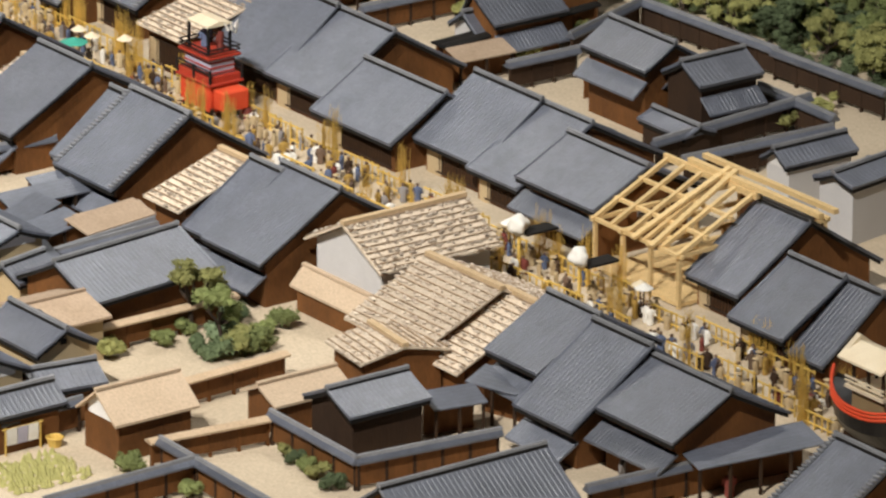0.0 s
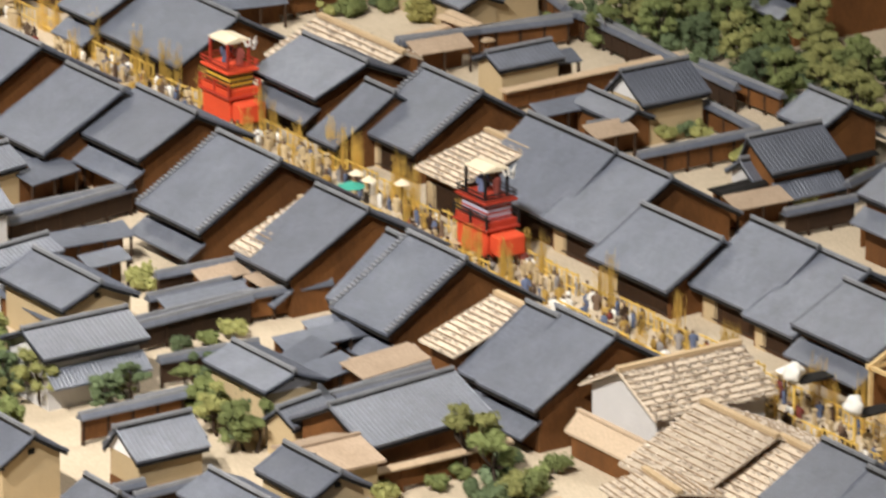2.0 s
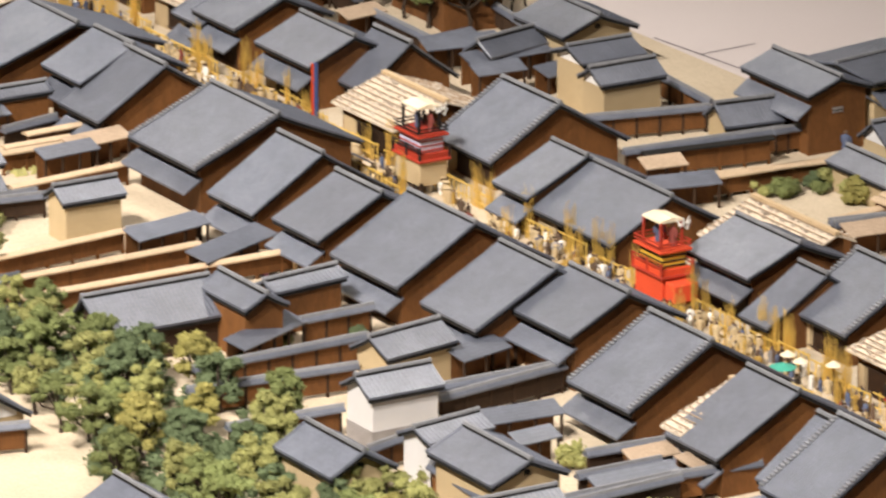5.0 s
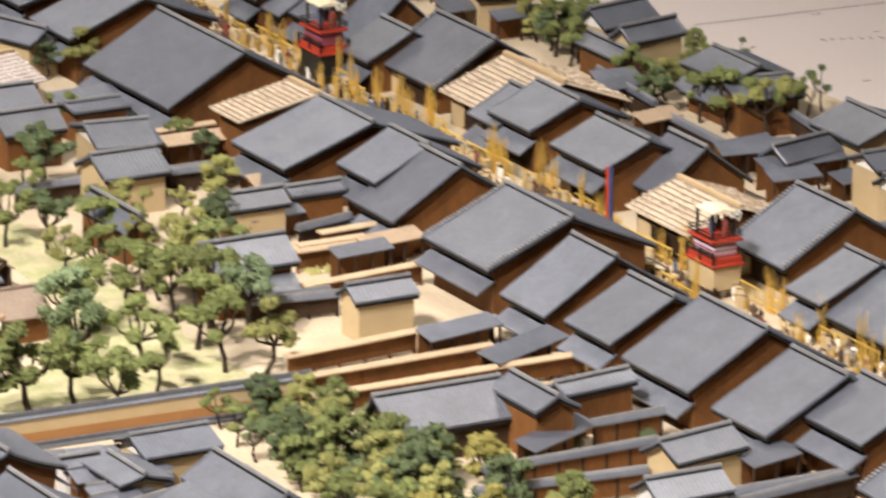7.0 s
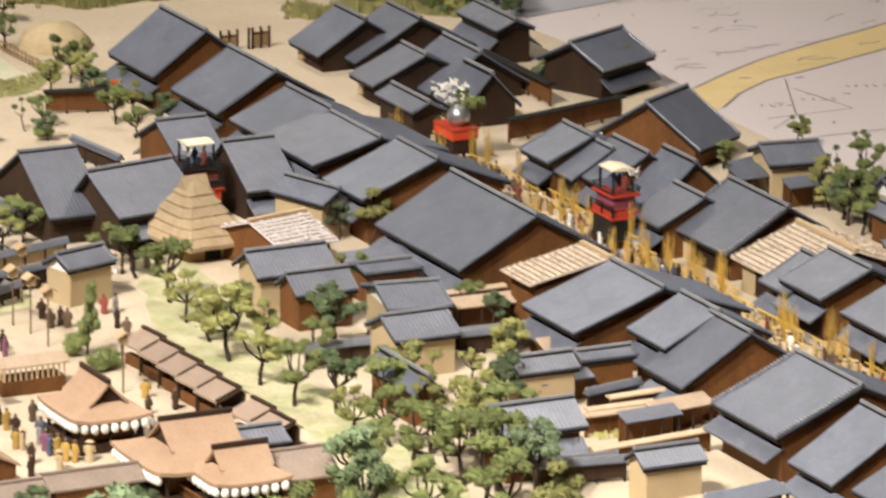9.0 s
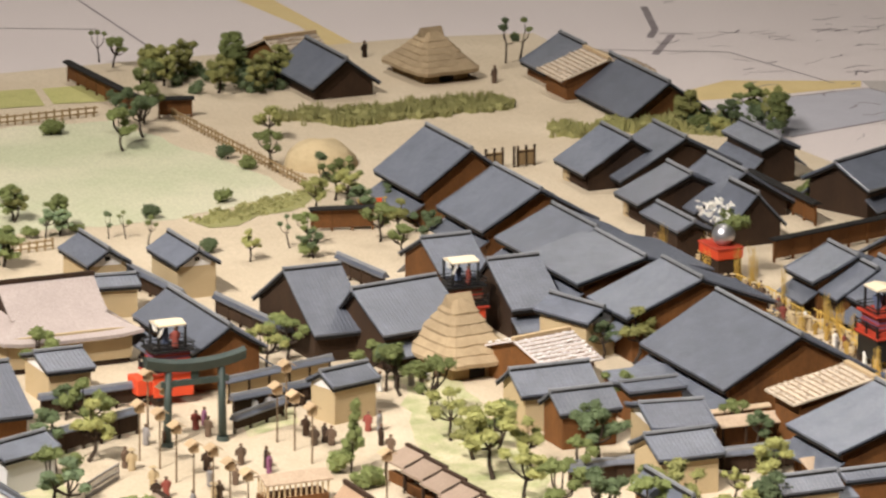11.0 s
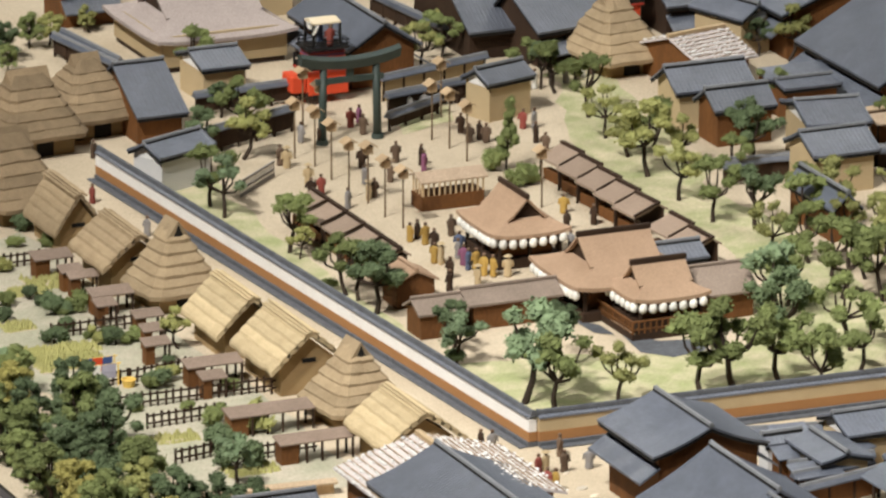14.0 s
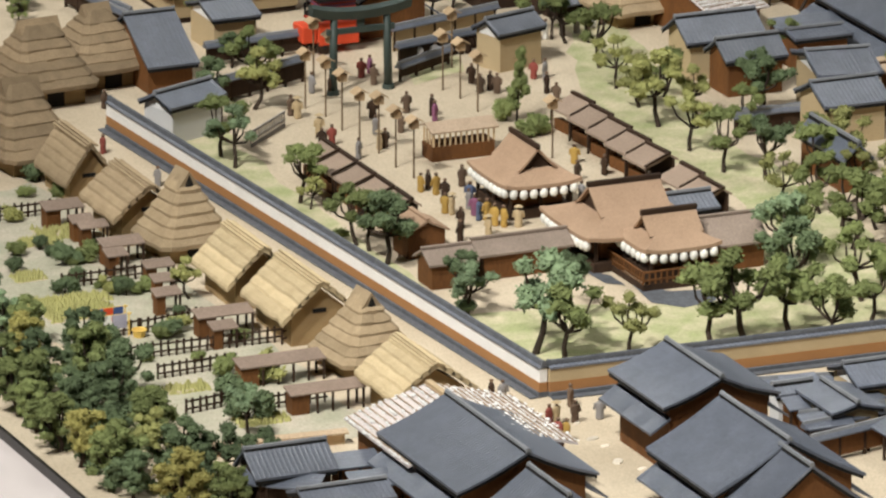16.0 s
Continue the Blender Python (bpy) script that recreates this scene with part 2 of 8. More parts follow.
def part(name, bm, mat, parent=None, label="", at=(0, 0, 0), turn=0.0, smooth=False):
    """Links a bmesh, written in town metres, as one mesh object under a thing or a part."""
    for v in bm.verts:
        v.co *= S
    if smooth:
        for f in bm.faces:
            f.smooth = True
    me = bpy.data.meshes.new(name)
    bm.to_mesh(me)
    bm.free()
    me.materials.append(mat)
    ob = new(name, me)
    ob.matrix_basis = pose(at[0] * S, at[1] * S, at[2] * S, 0, 0, turn)
    ob.parent = parent
    if label:
        ob["label"] = label
    return ob


def again(name, ob, parent, at=(0, 0, 0), turn=(0, 0, 0), scale=(1, 1, 1)):
    """One more piece on the mesh of ob."""
    o = new(name, ob.data)
    o.matrix_basis = pose(at[0] * S, at[1] * S, at[2] * S, *turn) @ Matrix.Diagonal((*scale, 1))
    o.parent = parent
    return o


def root(name, x, y, z=0.0, turn=0.0):
    ob = new(name)
    ob.empty_display_size = 0.01
    ob.matrix_basis = pose(x * S, y * S, z * S, 0, 0, turn)
    return ob


def add_box(bm, x0, x1, y0, y1, z0, z1, bevel=0.0):
    vs = [bm.verts.new((x, y, z)) for z in (z0, z1) for y in (y0, y1) for x in (x0, x1)]
    fs = [bm.faces.new([vs[i] for i in q]) for q in ((0, 2, 3, 1), (4, 5, 7, 6), (0, 1, 5, 4), (2, 6, 7, 3), (0, 4, 6, 2), (1, 3, 7, 5))]
    if bevel:
        bmesh.ops.bevel(bm, geom=list({e for f in fs for e in f.edges}), offset=bevel, segments=1, affect="EDGES")
    return vs


def box(x0, x1, y0, y1, z0, z1, bevel=0.0):
    bm = bmesh.new()
    add_box(bm, x0, x1, y0, y1, z0, z1, bevel)
    return bm


def prism(bm, outline, y0, y1):
    """An outline of (x, z) drawn out along y."""
    a = [bm.verts.new((x, y0, z)) for x, z in outline]
    b = [bm.verts.new((x, y1, z)) for x, z in outline]
    k = len(outline)
    bm.faces.new(a)
    bm.faces.new(b[::-1])
    for i in range(k):
        bm.faces.new((a[i], b[i], b[(i + 1) % k], a[(i + 1) % k]))
    bmesh.ops.recalc_face_normals(bm, faces=bm.faces[:])


def rod(bm, a, b, r0, r1=None, sides=5):
    """A tapered rod from a to b."""
    a, b = Vector(a), Vector(b)
    r1 = r0 if r1 is None else r1
    w = (b - a).normalized()
    u = w.cross((0, 0, 1) if abs(w.z) < 0.9 else (1, 0, 0)).normalized()
    v = w.cross(u)
    ring = [[bm.verts.new(c + r * (math.cos(k * math.tau / sides) * u + math.sin(k * math.tau / sides) * v)) for k in range(sides)] for c, r in ((a, r0), (b, r1))]
    for k in range(sides):
        bm.faces.new((ring[0][k], ring[0][(k + 1) % sides], ring[1][(k + 1) % sides], ring[1][k]))
    bm.faces.new(ring[0][::-1])
    bm.faces.new(ring[1])


# ---- roofs ----
def slope_mesh(x0, z0, x1, z1, y0, y1, sag=0.0, ribs=0.34, thick=0.16, rise=0.021, steps=5):
    """A roof slope from the ridge (x0, z0) down to the eave (x1, z1), ribbed across y, with thickness."""
    bm = bmesh.new()
    n = max(2, round((y1 - y0) / (ribs if rise > 0.02 else 1.0)))
    ys = []
    for k in range(n):
        a = y0 + (y1 - y0) * k / n
        w = (y1 - y0) / n
        ys += [(a, 0.0), (a + 0.62 * w, 0.0), (a + 0.72 * w, rise), (a + 0.9 * w, rise)] if rise > 0.02 else [(a, 0.0)]
    ys.append((y1, 0.0))
    rows = []
    for i in range(steps + 1):
        u = i / steps
        x, z = x0 + (x1 - x0) * u, z0 + (z1 - z0) * u - sag * math.sin(math.pi * u)
        rows.append([bm.verts.new((x, y, z + h)) for y, h in ys])
    low = [[bm.verts.new((v.co.x, v.co.y, v.co.z - thick)) for v in (r[0], r[-1])] for r in rows]
    up = x1 < x0
    for i in range(steps):
        for k in range(len(ys) - 1):
            q = (rows[i][k], rows[i + 1][k], rows[i + 1][k + 1], rows[i][k + 1])
            bm.faces.new(q if up else q[::-1])
        for s in (0, 1):
            e = 0 if s == 0 else -1
            bm.faces.new((rows[i][e], rows[i + 1][e], low[i + 1][s], low[i][s]))
        bm.faces.new((low[i][0], low[i][1], low[i + 1][1], low[i + 1][0]))
    for i in (0, steps):
        bm.faces.new((rows[i][0], *[v for v in rows[i][1:]], low[i][1], low[i][0]))
    bmesh.ops.recalc_face_normals(bm, faces=bm.faces[:])
    return bm


def cap_mesh(y0, y1, w=0.15, h=0.2):
    """A ridge of stacked tiles with a rounded top and heavier ends."""
    bm = bmesh.new()
    out = [(-w, -0.15), (-w, h * 0.35), (-w * 0.8, h * 0.4), (-w * 0.8, h * 0.7), (-w * 0.55, h), (w * 0.55, h), (w * 0.8, h * 0.7), (w * 0.8, h * 0.4), (w, h * 0.35), (w, -0.15)]
    prism(bm, out, y0, y1)
    for a in (y0, y1):
        prism(bm, [(x * 1.12, z * 1.15) for x, z in out], a - 0.1, a + 0.1)
    return bm


def gable_mesh(xf, zf, xb, zb, zr, y0, y1, base=0.0, sag=0.0):
    """A gabled body: walls under a roof whose slopes meet at x = 0."""
    bm = bmesh.new()
    out = [(xf, base), (xf, zf)]
    for i in range(1, 4):
        out.append((xf * (1 - i / 4), zf + (zr - zf) * i / 4 - sag * math.sin(math.pi * i / 4)))
    out.append((0, zr))
    for i in range(1, 4):
        out.append((xb * i / 4, zr + (zb - zr) * i / 4 - sag * math.sin(math.pi * i / 4)))
    out += [(xb, zb), (xb, base)]
    prism(bm, out, y0, y1)
    return bm


def batten_roof(parent, x0, z0, x1, z1, y0, y1):
    """A board roof held down by battens and close rows of stones."""
    part("roof_deck", slope_mesh(x0, z0, x1, z1, y0, y1, 0, 0.45, 0.14, 0.024, 2), SHINGLE, parent)
    n = max(3, round(math.hypot(x1 - x0, z1 - z0) / 0.52))
    first = None
    stones = bmesh.new()
    for i in range(n):
        u = (i + 0.6) / n
        x, z = x0 + (x1 - x0) * u, z0 + (z1 - z0) * u + 0.05
        if first is None:
            first = part("batten", box(-0.05, 0.05, y0 + 0.05, y1 - 0.05, 0, 0.06), BATTEN, parent, at=(x, 0, z))
        else:
            again("batten", first, parent, (x, 0, z))
        m = max(2, int((y1 - y0) / 0.36))
        for k in range(m):
            if random.random() < 0.15:
                continue
            y = y0 + (y1 - y0) * (k + 0.5 + random.uniform(-0.3, 0.3)) / m
            r = random.uniform(0.075, 0.165)
            px, pz = x + random.uniform(-0.16, 0.16) + (0.14 if x1 > x0 else -0.14), z - 0.02
            sx = r * random.uniform(0.8, 1.2)
            sy = r * random.uniform(0.8, 1.35)
            ring = [stones.verts.new((px + sx * a, y + sy * b, pz)) for a, b in ((1, 0.45), (0.5, 1), (-0.5, 1), (-1, 0.4), (-0.9, -0.5), (-0.4, -1), (0.5, -1), (1, -0.5))]
            top = [stones.verts.new((px + sx * a * 0.6, y + sy * b * 0.6, pz + r * 0.5)) for a, b in ((1, 0.45), (0.5, 1), (-0.5, 1), (-1, 0.4), (-0.9, -0.5), (-0.4, -1), (0.5, -1), (1, -0.5))]
            for q in range(8):
                stones.faces.new((ring[q], ring[(q + 1) % 8], top[(q + 1) % 8], top[q]))
            stones.faces.new(top)
    tagged(part("stone_ballast", stones, BALLAST, parent), kind="stuff")


def gabled(name, x, y, length, zr, run, ze, turn=0.0, back=None, zb=None, roof="tile", wall="brown", verge=False, pent=True, label="", base_wall="", cap=True, sag=0.04, gable=True, group="", front=False, plaster=False):
    """A gabled building. The ridge lies along its own y, the slope of run and eave height ze on its -x side."""
    back, zb = run if back is None else back, ze if zb is None else zb
    h = root(name, x, y, 0, turn)
    a, b = -length / 2, length / 2
    mats = {"brown": BROWN, "white": GREYPLASTER, "beige": BEIGE, "dark": DARKWOOD, "pale": NEWWOOD}
    over = min(0.55, length * 0.075)
    inn = min(0.75, run * 0.16)
    kf, kb = (zr - ze) / run, (zr - zb) / back
    drop = 0.2
    part("body", gable_mesh(-run + inn, ze + kf * inn - drop, back - inn, zb + kb * inn - drop, zr - drop, a + over, b - over, 0, sag), mats[wall], h)
    if base_wall:
        part("plinth", box(-run + inn - 0.06, back - inn + 0.06, a + over - 0.06, b - over + 0.06, 0, min(ze * 0.4, 1.3)), mats.get(base_wall, GREYSTONE), h)
    if roof == "tile":
        part("roof_slope", slope_mesh(0, zr, -run, ze, a, b, sag), TILE, h)
        part("roof_slope", slope_mesh(0, zr, back, zb, a, b, sag), TILE, h)
        # near-black board: the dark under the eave is put into its colour
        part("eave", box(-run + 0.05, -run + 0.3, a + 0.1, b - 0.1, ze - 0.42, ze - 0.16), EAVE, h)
        # near-black strip standing in for the shadow line below the ridge cap
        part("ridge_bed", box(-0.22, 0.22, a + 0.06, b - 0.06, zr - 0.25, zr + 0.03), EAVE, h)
        if cap:
            part("ridge_cap", cap_mesh(a + 0.1, b - 0.1), TILE_CAP, h, at=(0, 0, zr))
        if length > 2.4:
            # some roofs carry raised rolls of tiles along their gable ends
            for e0, e1 in ((a, a + 0.24), (b - 0.24, b)) if int(abs(x * 3 + y * 7)) % 5 < 2 else ():
                bm = bmesh.new()
                for px, pz in ((-run, ze), (back, zb)):
                    rows = []
                    for i in range(9):
                        u = i / 8
                        x1, z1 = px * u, zr + (pz - zr) * u - sag * math.sin(math.pi * u)
                        rows.append([bm.verts.new(c) for c in ((x1, e0 - 0.02, z1 - 0.05), (x1, e0 + 0.03, z1 + 0.07), (x1, e1 - 0.05, z1 + 0.07), (x1, e1, z1 - 0.01))])
                    for r0, r1 in zip(rows[:-1], rows[1:]):
                        for q in range(3):
                            bm.faces.new((r0[q], r0[q + 1], r1[q + 1], r1[q]) if px > 0 else (r1[q], r1[q + 1], r0[q + 1], r0[q]))
                    bm.faces.new(rows[-1])
                bmesh.ops.recalc_face_normals(bm, faces=bm.faces[:])
                part("verge_roll", bm, TILE, h)
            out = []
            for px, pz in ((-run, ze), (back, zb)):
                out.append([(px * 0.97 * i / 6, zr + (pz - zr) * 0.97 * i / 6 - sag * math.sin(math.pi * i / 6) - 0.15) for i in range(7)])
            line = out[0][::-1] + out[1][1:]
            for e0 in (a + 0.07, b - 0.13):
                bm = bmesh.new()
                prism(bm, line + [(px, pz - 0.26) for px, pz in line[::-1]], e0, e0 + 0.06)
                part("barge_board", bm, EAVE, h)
        if verge:
            first = None
            k = max(4, int(math.hypot(run, zr - ze) / 0.3))
            for s in (a + 0.2, b - 0.2):
                for i in range(k):
                    u = (i + 0.5) / k
                    at = (-run * u, s, zr - (zr - ze) * u - sag * math.sin(math.pi * u) + 0.06)
                    if first is None:
                        first = part("verge_tile", box(-0.1, 0.1, -0.2, 0.2, 0, 0.11), TILE_CAP, h, at=at)
                    else:
                        again("verge_tile", first, h, at)
    elif roof == "shingle":
        batten_roof(h, 0, zr, -run, ze, a, b)
        batten_roof(h, 0, zr, back, zb, a, b)
        part("ridge_cap", box(-0.2, 0.2, a, b, zr - 0.1, zr + 0.22), NEWWOOD, h)
    else:
        mat = {"plain": PLAINROOF, "pink": PINKBOARD, "bark": BARK, "weathered": WEATHERED}[roof]
        part("roof_slope", slope_mesh(0, zr, -run, ze, a, b, 0, 0.9, 0.16, 0.014, 2), mat, h)
        part("roof_slope", slope_mesh(0, zr, back, zb, a, b, 0, 0.9, 0.16, 0.03, 2), mat, h)
        part("ridge_cap", box(-0.14, 0.14, a, b, zr, zr + 0.16), mat, h)
    if front and ze > 1.6:
        # shop front on the street: a slatted screen and a sliding door under the eave
        bm = bmesh.new()
        x0, top, k = -run + inn - 0.08, min(ze - 0.3, 2.0), max(6, int(length * 2.2))
        for i in range(k):
            y0 = a + over + 0.3 + (length * 0.62) * i / k
            add_box(bm, x0 - 0.05, x0 + 0.05, y0, y0 + 0.1, 0.3, top)
        add_box(bm, x0 - 0.06, x0 + 0.06, a + over + 0.2, a + over + 0.4 + length * 0.62, top, top + 0.12)
        add_box(bm, x0 - 0.06, x0 + 0.06, a + over + 0.2, a + over + 0.4 + length * 0.62, 0.2, 0.32)
        tagged(part("slatted_screen", bm, DARKWOOD, h, "dark wooden slatted screen"), kind="stuff")
        part("door", box(x0 - 0.04, x0 + 0.06, b - over - length * 0.24, b - over - 0.3, 0, top), BEIGE, h, "pale sliding door")
    if plaster or name == "storehouse" and wall in ("white", "beige") and int(abs(x * 5 + y)) % 3 < 2:
        for e in (a + over - 0.03, b - over):
            bm = bmesh.new()
            half = run * 0.62
            prism(bm, [(-half, zr - (zr - ze) * 0.62 - 0.75), (-half, zr - (zr - ze) * 0.62 - 0.2), (0, zr - 0.22), (half, zr - (zr - ze) * 0.62 - 0.2), (half, zr - (zr - ze) * 0.62 - 0.75)], e, e + 0.03)
            part("gable_plaster", bm, WHITE, h, "white plastered gable")
    if wall in ("white", "beige"):
        part("gable_window", box(-0.22, 0.22, a + over - 0.05, a + over + 0.03, ze + 0.1, ze + 0.45), EAVE, h)
    if wall == "brown" and length > 4 and zr > 5:
        g = part("gable_vent", box(-0.45, 0.45, a + over - 0.07, a + over + 0.02, ze * 0.62, ze * 0.62 + 0.4), GREYSTONE, h)
        part("vent_bar", box(-0.45, 0.45, a + over - 0.1, a + over - 0.06, ze * 0.62 + 0.16, ze * 0.62 + 0.22), EAVE, g)
    if pent and ze > 2.6:
        zt = ze - 0.9
        part("pent_roof", slope_mesh(-run + inn, zt, -run - 0.75, zt - 0.9, a + 0.3, b - 0.3, 0, 0.3, 0.14), TILE, h)
        part("pent_roof", slope_mesh(back - inn, zb - 0.9, back + 0.75, zb - 1.8, a + 0.3, b - 0.3, 0, 0.3, 0.14), TILE, h)
    tagged(h, label or {"tile": "two-storey town house with grey tiled roof and brown board walls", "shingle": "town house with pale board roof weighted with stones", "plain": "shed with a pale new board roof", "bark": "stall with a brown bark roof", "pink": "shed with a weathered board roof", "weathered": "shed with a weathered board roof"}[roof], "house", group)
    return h


# ---- hall and ground ----
def flat(name, corners, z, mat, label="", category="", kind="structure", ragged=0.0, parent=None):
    """A level sheet with the given corners; ragged roughens its outline."""
    bm = bmesh.new()
    pts = []
    for k, (x, y) in enumerate(corners):
        u, v = corners[(k + 1) % len(corners)]
        n = max(1, int(math.hypot(u - x, v - y) / 2.5)) if ragged else 1
        for i in range(n):
            px, py = x + (u - x) * i / n, y + (v - y) * i / n
            j = noise.noise_vector((px * 0.31, py * 0.31, 0.7)) * ragged
            pts.append((px + j.x * 2, py + j.y * 2))
    bm.faces.new([bm.verts.new((x, y, z)) for x, y in pts])
    bmesh.ops.triangulate(bm, faces=bm.faces[:])
    bmesh.ops.recalc_face_normals(bm, faces=bm.faces[:])
    ob = part(name, bm, mat, parent)
    return tagged(ob, label, category, kind=kind) if label else ob


def slab(name, west, rows, z0, z1, mat):
    """A level slab from a straight west edge to an east edge of (y, x) rows."""
    bm = bmesh.new()
    line = [[bm.verts.new((x, y, z)) for x, z in ((west, z0), (west, z1), (east, z1), (east, z0))] for y, east in rows]
    for r0, r1 in zip(line[:-1], line[1:]):
        for k in range(4):
            bm.faces.new((r0[k], r0[(k + 1) % 4], r1[(k + 1) % 4], r1[k]))
    bm.faces.new(line[0])
    bm.faces.new(line[-1][::-1])
    bmesh.ops.recalc_face_normals(bm, faces=bm.faces[:])
    return part(name, bm, mat)


ground = slab("ground", -82.0, [(-195, 110), (-6.3, 110), (-6, 62), (48, 61), (64, 55.5), (92, 55.3), (100, 56.2), (118, 54.5), (135, 52.5), (166, 52.2), (168.5, 42), (170, 10)], -6, 0, SAND)
tagged(ground, "sandy ground of the miniature town", "ground", kind="structure")
tagged(part("base_edge", box(-82.3, -82.05, -195, 150, -6, 0.12), BLACK), "black edge strip of the model base", "trim", kind="structure")
panel = part("map_panel", box(-330, 330, -300, 420, -6.6, -0.6), PANEL)
tagged(panel, "pale printed map panel round the model", "floor", kind="structure")
hall = part("hall_floor", box(-900, 900, -1000, 900, -60, -59), HALLWALL)
tagged(hall, "dark floor of the museum hall", "floor", kind="structure")
for x0, x1, y0, y1, nm in ((-900, 900, 890, 900, "wall_north"), (-900, 900, -1000, -990, "wall_south"), (-900, -890, -990, 890, "wall_west"), (890, 900, -990, 890, "wall_east")):
    tagged(part(nm, box(x0, x1, y0, y1, -59, 330), HALLWALL), "plain wall of the museum hall", "wall", kind="structure")
tagged(part("ceiling", box(-900, 900, -1000, 900, 330, 340), HALLWALL), "plain ceiling of the museum hall", "ceiling", kind="structure")

flat("grass", [(-8.00, 62.47), (-3.40, 64.11), (-9, 30), (-10, 8), (-11.5, -21), (-45.5, -20.5), (-47, -3), (-38, -4), (-34, -6), (-22, -7), (-20, 4), (-16.5, 5), (-15.5, 20), (-15, 40)], 0.03, GRASS, "thin green flock under the shrine trees", "grass", ragged=0.8)
flat("grass", [(-48.5, 44), (-47, -2), (-44, 0), (-44, 26), (-43, 46)], 0.03, GRASS, "thin green flock along the shrine wall", "grass", ragged=0.5)
flat("grass", [(-24.33, 56.50), (-18.91, 58.17), (-19.61, 53.27), (-24.70, 51.19)], 0.03, GRASS, "green patch beside the shrine gateway", "grass", ragged=0.4)
flat("yard_ground", [(-73, 16), (-70, -24), (-60, -25), (-58.6, 0), (-59.2, 22), (-60.5, 38), (-68, 36)], 0.03, YARD, "greyish trodden ground of the farm yards", "ground", ragged=0.7)
flat("field", [(-18.58, 152.10), (2.81, 149.67), (8.37, 127.12), (7.91, 118.70), (-5.11, 114.86), (-16.51, 115.66), (-31.55, 117.07)], 0.04, FIELD, "pale green field beyond the shrine", "field", ragged=0.6)
flat("field", [(-4.15, 163.92), (1.51, 163.13), (0.06, 156.70), (-5.54, 157.50)], 0.05, PADDY, "small yellow-green rice field", "field")
flat("field", [(2.21, 162.83), (7.28, 162.54), (5.77, 156.10), (0.99, 157.00)], 0.05, PADDY, "small yellow-green rice field", "field")
flat("grass", [(-4.60, 113.60), (7.91, 118.70), (11.33, 119.35), (6.86, 113.86), (-2.88, 110.37)], 0.05, REED, "rough reed verge beside the field", "grass", ragged=0.8)
flat("gravel", [(-30.68, -1.41), (-28.89, -3.92), (-25.97, -4.92), (-26.83, -7.11), (-29.81, -7.78), (-31.7, -5.81)], 0.05, STONEBASE, "dark slate gravel beside the shrine veranda", "gravel", ragged=0.3)
flat("gravel", [(-32.38, 2.67), (-31.14, 1.1), (-31.22, -1.46), (-32.39, -0.22)], 0.05, STONEBASE, "dark slate gravel beside the shrine veranda", "gravel", ragged=0.3)
# the printed map
for c in (
    [(52.8, 88.0), (58.7, 94.1), (63.3, 97.4), (69.2, 101.0), (74.2, 103.3), (86.6, 108.4), (84.0, 101.5), (79.4, 99.6), (70.4, 96.0), (65.7, 94.4), (61.4, 91.3), (57.8, 87.6), (50.6, 81.7)],
    [(47.9, 139.3), (53.8, 138.4), (60.5, 137.6), (71.5, 137.3), (72.6, 139.4), (61.3, 144.3), (54.8, 141.4)],
    [(32.9, 197.0), (36.6, 195.4), (36.4, 180.0), (36.2, 164.9), (33.3, 166.2), (34.4, 179.5)],
):
    flat("map_road", c, -0.59, MAPROAD, parent=panel)
flat("map_water", [(53.0, 134.0), (60.0, 136.0), (71.9, 136.4), (74.7, 126.9), (57.3, 122.9), (54.0, 125.0)], -0.58, MAPBLUE, parent=panel)
flat("map_hill", [(72.6, 139.4), (90.0, 132.0), (100.0, 126.0), (88.4, 129.2), (74.8, 127.0), (72.0, 136.5)], -0.585, MAPGREY, parent=panel)
flat("map_water", [(77.8, 137.2), (81.6, 135.6), (83.0, 131.7), (79.6, 131.9)], -0.575, MAPBLUE, parent=panel)


def ink_line(points, w=0.25):
    for (x, y), (u, v) in zip(points[:-1], points[1:]):
        d = Vector((u - x, v - y)).normalized()
        nx, ny = -d.y * w / 2, d.x * w / 2
        flat("map_line", [(x + nx, y + ny), (u + nx, v + ny), (u - nx, v - ny), (x - nx, y - ny)], -0.575, INK, parent=panel)


ink_line([(58.7, 94.3), (63.3, 97.6), (69.2, 101.2), (74.2, 103.5), (86.6, 108.6)])
ink_line([(57.9, 87.4), (61.4, 91.1), (65.7, 94.2), (70.4, 95.8), (79.4, 99.4), (84.0, 101.3)])
ink_line([(57.0, 122.7), (66.0, 124.7), (74.7, 126.8), (88.4, 129.1), (100.0, 125.9)], 0.35)
ink_line([(53.0, 134.1), (60.0, 136.2), (71.9, 136.6), (74.8, 127.0)], 0.2)
ink_line([(63.94, 53.45), (81.34, 52.36)])
ink_line([(60.67, 75.81), (70.67, 75.36), (78.0, 75.0)])
ink_line([(58.41, 79.51), (62.4, 82.86), (67.39, 93.96)], 0.15)
ink_line([(59.6, 82.68), (67.84, 82.89), (66.5, 91.0)], 0.15)
ink_line([(63.12, 13.36), (64.25, 1.58)])
ink_line([(63.51, 7.54), (68.88, 7.90)])
ink_line([(19.64, 199.9), (18.03, 172.81)])
ink_line([(4.14, 191.30), (16.49, 185.45)])
ink_line([(67.54, 174.26), (64.39, 165.32), (62.42, 162.33)], 0.7)
ink_line([(64.82, 162.59), (59.87, 155.98)], 0.7)
ink_line([(52.74, 161.54), (66.56, 154.32), (69.86, 139.47)], 0.2)
